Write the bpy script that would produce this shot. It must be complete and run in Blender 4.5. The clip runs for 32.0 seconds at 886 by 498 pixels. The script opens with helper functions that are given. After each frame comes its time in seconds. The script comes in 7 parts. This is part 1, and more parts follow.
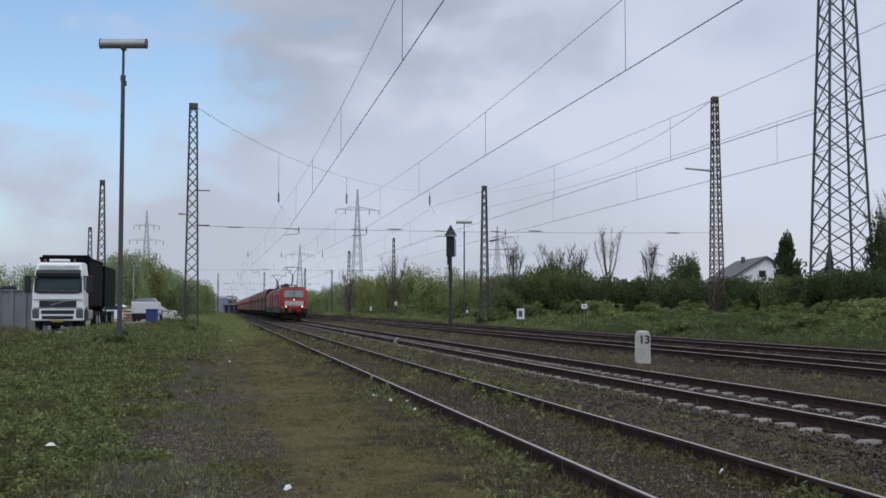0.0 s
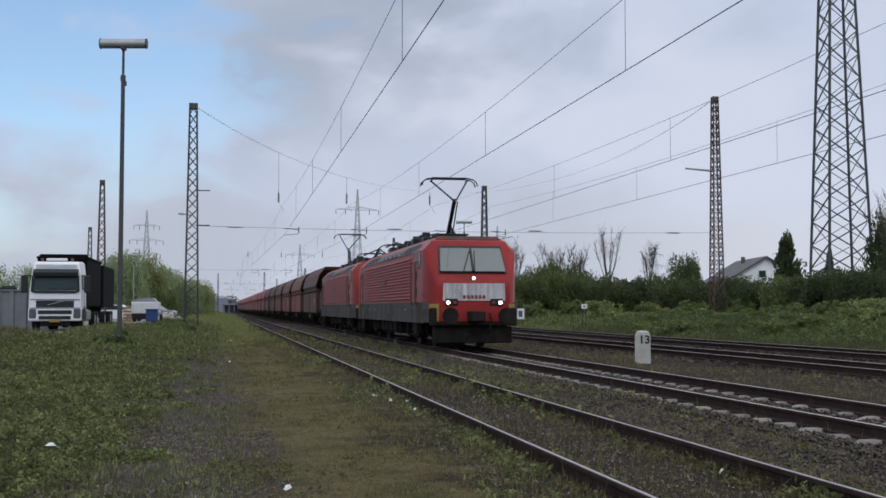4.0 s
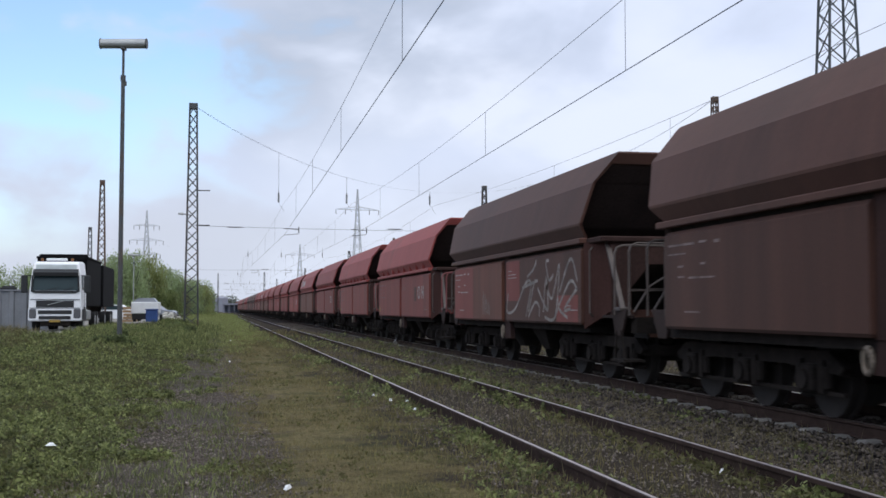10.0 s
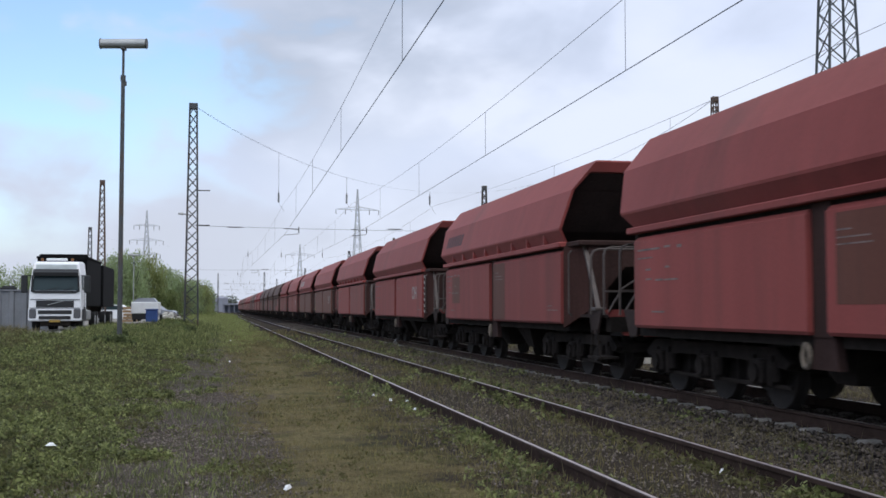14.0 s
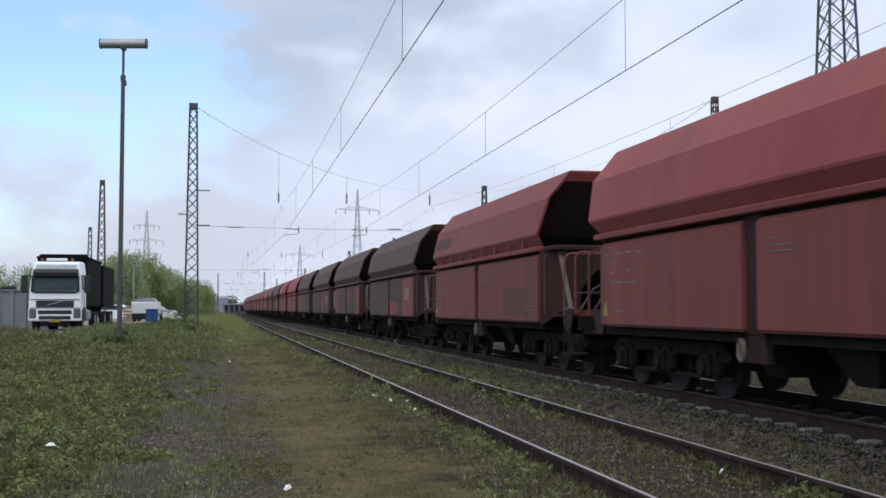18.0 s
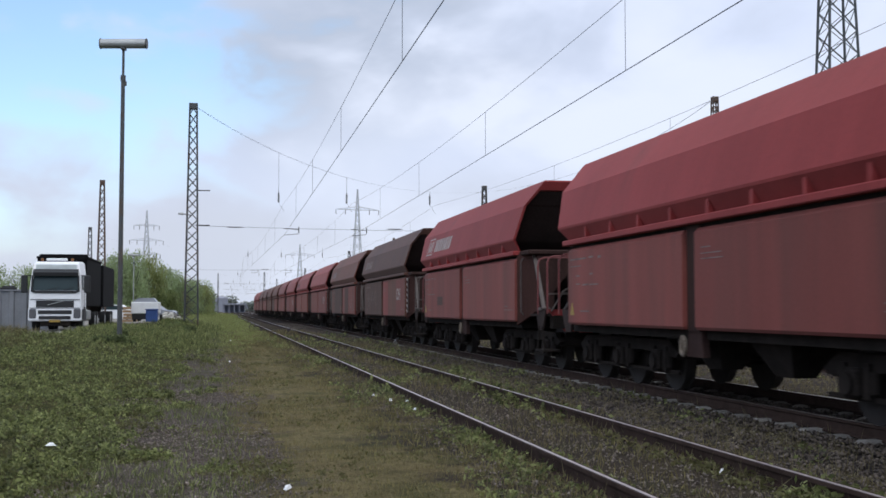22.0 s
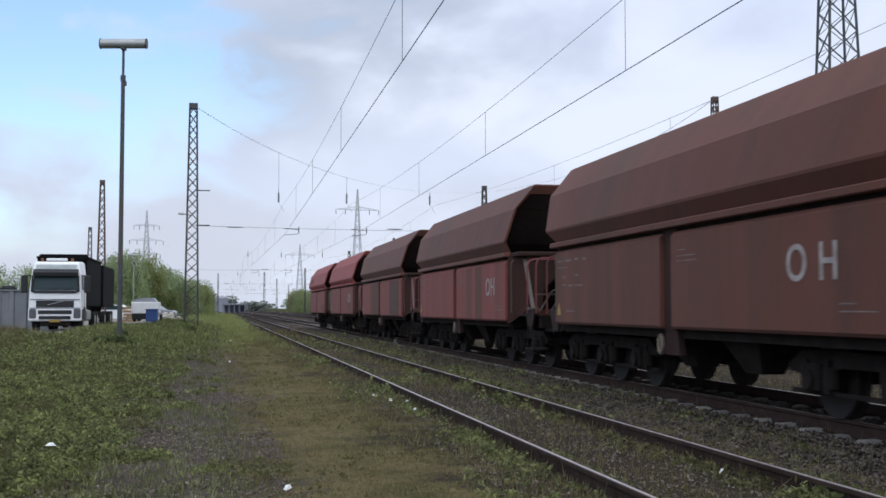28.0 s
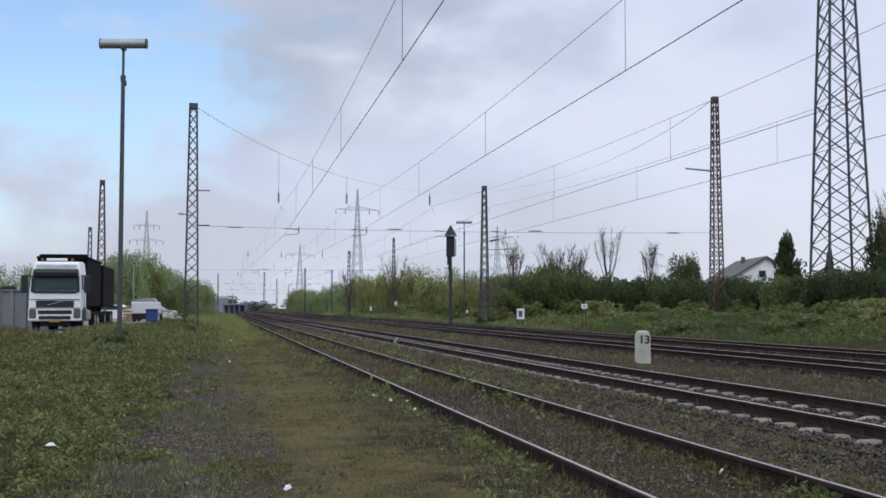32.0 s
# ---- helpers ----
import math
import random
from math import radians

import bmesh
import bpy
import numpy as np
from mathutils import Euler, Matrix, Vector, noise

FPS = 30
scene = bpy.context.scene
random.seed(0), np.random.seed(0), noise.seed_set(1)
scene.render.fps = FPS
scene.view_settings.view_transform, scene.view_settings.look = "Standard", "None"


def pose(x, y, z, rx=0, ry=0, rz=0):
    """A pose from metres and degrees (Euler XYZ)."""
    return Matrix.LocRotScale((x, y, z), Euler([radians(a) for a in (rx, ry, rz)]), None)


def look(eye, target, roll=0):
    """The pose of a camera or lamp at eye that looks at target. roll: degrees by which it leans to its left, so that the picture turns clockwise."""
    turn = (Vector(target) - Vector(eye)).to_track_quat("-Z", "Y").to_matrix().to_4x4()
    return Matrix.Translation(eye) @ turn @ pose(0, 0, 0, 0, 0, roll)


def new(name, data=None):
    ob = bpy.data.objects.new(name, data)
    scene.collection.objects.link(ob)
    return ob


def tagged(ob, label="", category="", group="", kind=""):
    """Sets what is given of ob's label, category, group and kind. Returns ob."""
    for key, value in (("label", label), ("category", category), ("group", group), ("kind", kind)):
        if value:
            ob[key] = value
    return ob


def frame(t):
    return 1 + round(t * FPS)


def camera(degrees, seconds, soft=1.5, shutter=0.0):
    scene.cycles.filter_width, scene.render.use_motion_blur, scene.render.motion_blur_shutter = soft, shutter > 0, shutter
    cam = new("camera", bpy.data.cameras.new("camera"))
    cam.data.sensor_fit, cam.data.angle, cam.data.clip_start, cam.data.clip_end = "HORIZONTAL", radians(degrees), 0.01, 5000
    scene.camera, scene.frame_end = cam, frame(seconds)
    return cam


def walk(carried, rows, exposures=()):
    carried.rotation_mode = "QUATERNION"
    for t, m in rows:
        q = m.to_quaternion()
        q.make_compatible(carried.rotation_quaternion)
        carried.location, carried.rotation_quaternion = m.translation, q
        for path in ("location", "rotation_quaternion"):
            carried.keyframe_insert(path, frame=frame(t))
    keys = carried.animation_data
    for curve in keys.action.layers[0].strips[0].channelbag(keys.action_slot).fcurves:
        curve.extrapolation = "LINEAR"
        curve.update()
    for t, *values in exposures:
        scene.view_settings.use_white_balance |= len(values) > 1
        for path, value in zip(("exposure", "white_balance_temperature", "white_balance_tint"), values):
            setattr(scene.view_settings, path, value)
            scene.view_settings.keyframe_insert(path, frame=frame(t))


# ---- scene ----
# Track direction is +y, x runs across the tracks, z = 0 is the trodden ground at the camera.
EYE_Z = 1.45
RAIL = 0.19          # height of the rail tops
SIDING, MAIN, THIRD, FOURTH = 3.62, 7.76, 14.13, 18.55

cam = camera(42.05, 32.0, soft=1.6, shutter=0.12)
stand = pose(0, 0, EYE_Z, 92.95, 0, -10.97)
walk(cam, [(0.0, stand), (32.0, stand)],
     exposures=[(0.0, -0.2), (3.5, -0.2), (5.5, -0.15), (6.0, -0.05), (7.0, 0.22), (8.0, 0.24), (9.0, 0.22), (11.0, 0.18), (29.5, 0.2), (31.0, 0.2), (31.6, 0.06), (32.0, 0.0)])

# ---- world: broken overcast with a blue opening ----
SUN_EL, SUN_ROT = radians(50), radians(198)
world = bpy.data.worlds.new("sky")
scene.world = world
world.use_nodes = True
wn = world.node_tree
wn.nodes.clear()


def wnode(kind, **values):
    n = wn.nodes.new(kind)
    for k, v in values.items():
        n.inputs[k].default_value = v
    return n


def wmath(op, a, b):
    n = wn.nodes.new("ShaderNodeMath")
    n.operation = op
    for i, v in enumerate((a, b)):
        if isinstance(v, (int, float)):
            n.inputs[i].default_value = v
        else:
            wn.links.new(v, n.inputs[i])
    return n.outputs[0]


def wramp(source, stops):
    n = wn.nodes.new("ShaderNodeValToRGB")
    el = n.color_ramp.elements
    while len(el) < len(stops):
        el.new(0.5)
    for e, (p, c) in zip(el, stops):
        e.position, e.color = p, (*c, 1)
    wn.links.new(source, n.inputs[0])
    return n.outputs[0]


sky = wn.nodes.new("ShaderNodeTexSky")
sky.sky_type, sky.sun_disc, sky.sun_elevation, sky.sun_rotation = "NISHITA", False, SUN_EL, SUN_ROT
coord = wn.nodes.new("ShaderNodeTexCoord")
sep = wn.nodes.new("ShaderNodeSeparateXYZ")
wn.links.new(coord.outputs["Generated"], sep.inputs[0])
flat = wn.nodes.new("ShaderNodeMapping")
flat.inputs["Scale"].default_value = (1.0, 1.0, 1.7)
flat.inputs["Location"].default_value = (0.35, 0.1, 0.0)
wn.links.new(coord.outputs["Generated"], flat.inputs[0])
big = wnode("ShaderNodeTexNoise", Scale=3.4, Detail=3.0, Roughness=0.45, Distortion=0.2)
fine = wnode("ShaderNodeTexNoise", Scale=9.5, Detail=4.0, Roughness=0.5, Distortion=0.2)
wn.links.new(flat.outputs[0], big.inputs["Vector"])
wn.links.new(flat.outputs[0], fine.inputs["Vector"])
# blue shows through to the west (-x), grey cloud stands higher up, and the horizon is pale
def ease(source, lo, hi, a=0.0, b=1.0):
    n = wn.nodes.new("ShaderNodeMapRange")
    n.interpolation_type = "SMOOTHSTEP"
    for i, v in ((1, lo), (2, hi), (3, a), (4, b)):
        n.inputs[i].default_value = v
    wn.links.new(source, n.inputs[0])
    return n.outputs[0]


def wmix(fac, a, b):
    n = wn.nodes.new("ShaderNodeMixRGB")
    for i, v in enumerate((fac, a, b)):
        if isinstance(v, tuple):
            n.inputs[i].default_value = (*v, 1)
        else:
            wn.links.new(v, n.inputs[i])
    return n.outputs[0]


soft = wmath("ADD", wmath("MULTIPLY", big.outputs[0], 0.7), wmath("MULTIPLY", fine.outputs[0], 0.3))
ripple = wmath("MULTIPLY", wmath("SUBTRACT", soft, 0.5), 1.0)
skyamp = wn.nodes.new("ShaderNodeMixRGB")
skyamp.blend_type, skyamp.inputs[0].default_value = "MULTIPLY", 1.0
skyamp.inputs[2].default_value = (0.150, 0.172, 0.185, 1)
wn.links.new(sky.outputs[0], skyamp.inputs[1])
puff = wmath("MULTIPLY", wmath("SUBTRACT", fine.outputs[0], 0.5), 0.5)
side = wmath("ADD", sep.outputs["X"], wmath("MULTIPLY", ripple, 0.8))
bright = wmix(ease(side, -0.15, 0.32), (0.57, 0.66, 0.87), (0.63, 0.705, 0.89))
bright = wmix(ease(wmath("ADD", sep.outputs["Z"], wmath("MULTIPLY", ripple, 0.3)), 0.16, 0.05), bright, wmix(ease(sep.outputs["X"], 0.2, 0.5), (0.56, 0.605, 0.715), (0.72, 0.76, 0.86)))
bright = wmix(wmath("MULTIPLY", ease(soft, 0.44, 0.62), ease(side, 0.0, 0.3, 0.2, 0.8)), bright, (0.74, 0.80, 0.94))
heavy = wmath("MULTIPLY", ease(side, -0.05, 0.10), ease(wmath("ADD", side, puff), 0.38, 0.02))
grey = wmath("MULTIPLY", heavy, ease(wmath("ADD", sep.outputs["Z"], wmath("ADD", wmath("MULTIPLY", ripple, 0.4), wmath("MULTIPLY", puff, 0.15))), 0.09, 0.25))
cloud = wmix(grey, bright, (0.43, 0.49, 0.61))
cloud = wmix(ease(sep.outputs["Z"], 0.34, 0.85), cloud, (1.85, 1.92, 2.05))
gap = wmath("MULTIPLY", ease(wmath("ADD", side, puff), 0.13, -0.07), ease(wmath("ADD", sep.outputs["Z"], wmath("ADD", wmath("MULTIPLY", ripple, 0.25), wmath("MULTIPLY", puff, 0.5))), 0.06, 0.20))
gap = wmath("MULTIPLY", gap, ease(sep.outputs["X"], -0.75, -0.3))
mix = wmix(wmath("MULTIPLY", gap, 0.85), cloud, skyamp.outputs[0])
back = wnode("ShaderNodeBackground", Strength=1.0)
wn.links.new(mix, back.inputs[0])
wout = wn.nodes.new("ShaderNodeOutputWorld")
wn.links.new(back.outputs[0], wout.inputs[0])

sun = new("sun", bpy.data.lights.new("sun", "SUN"))
sun.data.energy, sun.data.angle, sun.data.color = 0.6, radians(24), (1.0, 0.95, 0.87)
sun.matrix_basis = look((0, 0, 0), (-math.sin(SUN_ROT) * math.cos(SUN_EL), -math.cos(SUN_ROT) * math.cos(SUN_EL), -math.sin(SUN_EL)))


# ---- materials ----
def material(name, color, rough=0.7, metal=0.0, vary=0.25, scale=3.0, fine=40.0, bump=0.0, bump_scale=None, second=None,
             second_at=(0.5, 0.62), second_scale=1.2, emit=0.0, spec=0.4, random_tint=0.0, streak=False, coat=0.0, dust=0.0):
    """Base colour with two scales of variation, an optional second colour in patches, bump, and a tint per object."""
    m = bpy.data.materials.new(name)
    m.use_nodes = True
    nt = m.node_tree
    p = nt.nodes["Principled BSDF"]
    tc = nt.nodes.new("ShaderNodeTexCoord")
    vec = tc.outputs["Object"]
    if streak:
        mp = nt.nodes.new("ShaderNodeMapping")
        mp.inputs["Scale"].default_value = (1.0, 1.0, 0.12)
        nt.links.new(vec, mp.inputs[0])
        svec = mp.outputs[0]
    else:
        svec = vec

    def noise_tex(s, detail, source):
        n = nt.nodes.new("ShaderNodeTexNoise")
        n.inputs["Scale"].default_value, n.inputs["Detail"].default_value, n.inputs["Roughness"].default_value = s, detail, 0.6
        nt.links.new(source, n.inputs["Vector"])
        return n.outputs[0]

    def mixer(fac, a, b, blend="MIX"):
        n = nt.nodes.new("ShaderNodeMixRGB")
        n.blend_type = blend
        for i, v in enumerate((fac, a, b)):
            if isinstance(v, (int, float)):
                n.inputs[i].default_value = v
            elif isinstance(v, tuple):
                n.inputs[i].default_value = (*v, 1)
            else:
                nt.links.new(v, n.inputs[i])
        return n.outputs[0]

    def ramp(source, lo, hi, a, b):
        n = nt.nodes.new("ShaderNodeValToRGB")
        n.color_ramp.elements[0].position, n.color_ramp.elements[1].position = lo, hi
        n.color_ramp.elements[0].color, n.color_ramp.elements[1].color = (a, a, a, 1), (b, b, b, 1)
        nt.links.new(source, n.inputs[0])
        return n.outputs[0]

    base = color
    n1, n2 = noise_tex(scale, 5.0, svec), noise_tex(fine, 4.0, vec)
    if second:
        patch = noise_tex(second_scale, 6.0, svec)
        base = mixer(ramp(patch, second_at[0], second_at[1], 0.0, 1.0), color, second)
    dark = ramp(n1, 0.3, 0.7, 1.0 - vary, 1.0 + 0 * vary)
    base = mixer(1.0, base, dark, "MULTIPLY")
    base = mixer(0.6, base, ramp(n2, 0.3, 0.7, 1.0 - vary, 1.0), "MULTIPLY")
    if random_tint:
        info = nt.nodes.new("ShaderNodeObjectInfo")
        base = mixer(1.0, base, ramp(info.outputs["Random"], 0.0, 1.0, 1.0 - random_tint, 1.0), "MULTIPLY")
    nt.links.new(base, p.inputs["Base Color"])
    p.inputs["Roughness"].default_value, p.inputs["Metallic"].default_value = rough, metal
    p.inputs["Specular IOR Level"].default_value = spec
    p.inputs["Coat Weight"].default_value = coat
    p.inputs["Sheen Weight"].default_value, p.inputs["Sheen Roughness"].default_value = dust, 0.45
    p.inputs["Sheen Tint"].default_value = (0.80, 0.76, 0.74, 1)
    if bump:
        b = nt.nodes.new("ShaderNodeBump")
        b.inputs["Strength"].default_value, b.inputs["Distance"].default_value = 1.0, bump
        nt.links.new(noise_tex(bump_scale or fine, 5.0, vec), b.inputs["Height"])
        nt.links.new(b.outputs[0], p.inputs["Normal"])
    if emit:
        p.inputs["Emission Color"].default_value = (*color, 1)
        p.inputs["Emission Strength"].default_value = emit
    return m


STEEL = material("weathered_steel", (0.09, 0.08, 0.075), 0.6, 0.6, 0.4, 2.0, 30.0)
MAST = material("mast_paint", (0.095, 0.10, 0.105), 0.6, 0.3, 0.35, 0.8, 20.0, second=(0.11, 0.075, 0.055), second_scale=0.8)
RUSTY_MAST = material("rusty_mast", (0.13, 0.085, 0.065), 0.75, 0.2, 0.4, 0.8, 20.0)
GALV = material("galvanised_steel", (0.42, 0.43, 0.43), 0.5, 0.5, 0.25, 2.0, 30.0)
WIRE = material("copper_wire", (0.05, 0.055, 0.06), 0.5, 0.4, 0.1)
INSUL = material("brown_insulator", (0.03, 0.022, 0.02), 0.25, 0.0, 0.2)
RAIL_TOP = material("polished_rail", (0.60, 0.52, 0.49), 0.42, 1.0, 0.3, 6.0, 60.0)
RAIL_WEB = material("rusty_rail", (0.062, 0.041, 0.034), 0.9, 0.0, 0.5, 5.0, 60.0, bump=0.002, spec=0.08)
CONCRETE = material("sleeper_concrete", (0.36, 0.335, 0.305), 0.9, 0.0, 0.4, 3.0, 50.0, bump=0.004, random_tint=0.35)
STONE = material("painted_stone", (0.52, 0.505, 0.45), 0.85, 0.0, 0.3, 4.0, 40.0, bump=0.004, second=(0.40, 0.40, 0.36), second_scale=3.0, second_at=(0.55, 0.75))
BLACK = material("black_paint", (0.012, 0.012, 0.013), 0.55, 0.0, 0.2)
WHITE = material("white_paint", (0.78, 0.79, 0.80), 0.4, 0.0, 0.12)
BARK = material("bark", (0.075, 0.062, 0.055), 0.95, 0.0, 0.5, 4.0, 30.0, bump=0.01)


# ---- mesh helpers ----
class Geo:
    """Gathers faces for one mesh."""

    def __init__(self):
        self.v, self.f = [], []

    def add(self, verts, faces):
        o = len(self.v)
        self.v.extend(verts)
        self.f.extend([tuple(i + o for i in f) for f in faces])
        return self

    def box(self, x0, x1, y0, y1, z0, z1, bevel=0.0):
        if bevel <= 0:
            vs = [(x, y, z) for z in (z0, z1) for y in (y0, y1) for x in (x0, x1)]
            return self.add(vs, [(0, 2, 3, 1), (4, 5, 7, 6), (0, 1, 5, 4), (1, 3, 7, 5), (3, 2, 6, 7), (2, 0, 4, 6)])
        b = bevel
        outline = [(x0 + b, y0), (x1 - b, y0), (x1, y0 + b), (x1, y1 - b), (x1 - b, y1), (x0 + b, y1), (x0, y1 - b), (x0, y0 + b)]
        inner = [(x0 + 2 * b, y0 + b), (x1 - 2 * b, y0 + b), (x1 - b, y0 + 2 * b), (x1 - b, y1 - 2 * b), (x1 - 2 * b, y1 - b), (x0 + 2 * b, y1 - b), (x0 + b, y1 - 2 * b), (x0 + b, y0 + 2 * b)]
        rings = [[(x, y, z0) for x, y in inner], [(x, y, z0 + b) for x, y in outline], [(x, y, z1 - b) for x, y in outline], [(x, y, z1) for x, y in inner]]
        return self.loft(rings)

    def loft(self, rings, caps=True, closed=True):
        """Skin rings of equally many points."""
        o, n = len(self.v), len(rings[0])
        for r in rings:
            self.v.extend(r)
        for k in range(len(rings) - 1):
            for i in range(n if closed else n - 1):
                j = (i + 1) % n
                a = o + k * n
                self.f.append((a + i, a + j, a + n + j, a + n + i))
        if caps:
            self.f.append(tuple(o + i for i in reversed(range(n))))
            self.f.append(tuple(o + (len(rings) - 1) * n + i for i in range(n)))
        return self

    def tube(self, p0, p1, r0, r1=None, n=8, caps=True):
        p0, p1 = Vector(p0), Vector(p1)
        r1 = r0 if r1 is None else r1
        q = (p1 - p0).to_track_quat("Z", "Y")
        rings = []
        for p, r in ((p0, r0), (p1, r1)):
            rings.append([tuple(p + q @ Vector((r * math.cos(2 * math.pi * i / n), r * math.sin(2 * math.pi * i / n), 0))) for i in range(n)])
        return self.loft(rings, caps)

    def path(self, points, r, n=6):
        for a, b in zip(points[:-1], points[1:]):
            self.tube(a, b, r, n=n)
        return self

    def beam(self, p0, p1, w, h=None):
        """A square bar from p0 to p1."""
        h = w if h is None else h
        p0, p1 = Vector(p0), Vector(p1)
        d = (p1 - p0).normalized()
        side = d.cross(Vector((0, 0, 1)))
        side = side.normalized() if side.length > 1e-4 else Vector((1, 0, 0))
        up = side.cross(d)
        rings = [[tuple(p + side * (sx * w / 2) + up * (sz * h / 2)) for sx, sz in ((-1, -1), (1, -1), (1, 1), (-1, 1))] for p in (p0, p1)]
        return self.loft(rings)

    def prism(self, outline, axis, a, b):
        """An outline in the other two axes, drawn out along axis from a to b."""
        def at(p, t):
            q = list(p)
            q.insert(axis, t)
            return tuple(q)
        return self.loft([[at(p, a) for p in outline], [at(p, b) for p in outline]])

    def mesh(self, name, mat, smooth=False):
        me = bpy.data.meshes.new(name)
        me.from_pydata(self.v, [], self.f)
        me.materials.append(mat)
        bm = bmesh.new()
        bm.from_mesh(me)
        bmesh.ops.recalc_face_normals(bm, faces=bm.faces)
        bm.to_mesh(me)
        bm.free()
        if smooth:
            me.shade_smooth()
        return me

    def raw(self, name, mat):
        me = bpy.data.meshes.new(name)
        me.from_pydata(self.v, [], self.f)
        me.materials.append(mat)
        return me


def part(name, geo, mat, parent=None, label="", smooth=False, raw=False):
    me = geo if isinstance(geo, bpy.types.Mesh) else (geo.raw(name, mat) if raw else geo.mesh(name, mat, smooth))
    ob = new(name, me)
    ob.parent = parent
    return tagged(ob, label)


def thing(name, label, category, group="", kind="", at=None):
    ob = new(name)
    ob.empty_display_size = 0.2
    if at is not None:
        ob.matrix_basis = at
    return tagged(ob, label, category, group, kind)


def quads(name, mat, centres, ups, sides):
    """One mesh of many small leaf or blade shapes: a kite per centre."""
    c, u, s = (np.asarray(a, dtype=np.float32) for a in (centres, ups, sides))
    n = len(c)
    v = np.empty((n, 4, 3), dtype=np.float32)
    v[:, 0], v[:, 1], v[:, 2], v[:, 3] = c - u, c + s, c + u, c - s
    me = bpy.data.meshes.new(name)
    me.vertices.add(n * 4)
    me.vertices.foreach_set("co", v.ravel())
    me.loops.add(n * 4)
    me.loops.foreach_set("vertex_index", np.arange(n * 4, dtype=np.int32))
    me.polygons.add(n)
    me.polygons.foreach_set("loop_start", np.arange(0, n * 4, 4, dtype=np.int32))
    me.update(calc_edges=True)
    me.materials.append(mat)
    return me


# ---- ground ----
def smooth(a, b, t):
    t = min(1.0, max(0.0, (t - a) / (b - a)))
    return t * t * (3 - 2 * t)


def ground_z(x, y):
    """Height of the ground sheet."""
    z = 0.0
    z += 0.50 * smooth(18, 46, y) * smooth(0.8, -3.5, x)
    z -= 0.22 * smooth(46, 51, y) * smooth(-4.6, -6.2, x) * smooth(128, 110, y)
    z += 0.025 * smooth(1.9, 2.7, x) * smooth(5.6, 4.9, x)
    z += 0.95 * smooth(20.5, 28.0, x)
    z += 0.06 * noise.noise((x * 0.35, y * 0.35, 0.0)) * (1.0 if x < 2 or x > 20 else 0.25)
    z += 0.07 * noise.noise((x * 1.1, y * 0.9, 4.0)) * smooth(0.3, -1.2, x)
    return z


def graded(stops):
    out = []
    for (a, b, step) in stops:
        out.extend(np.arange(a, b, step).tolist())
    return out + [stops[-1][1]]


GX = graded([(-1500, -200, 130), (-200, -40, 16), (-40, -10, 2), (-10, 32, 0.35), (32, 60, 2.0), (60, 200, 14), (200, 1800, 160)])
GY = graded([(-200, -10, 19), (-10, 30, 0.5), (30, 70, 1.0), (70, 150, 4), (150, 400, 25), (400, 4000, 300)])


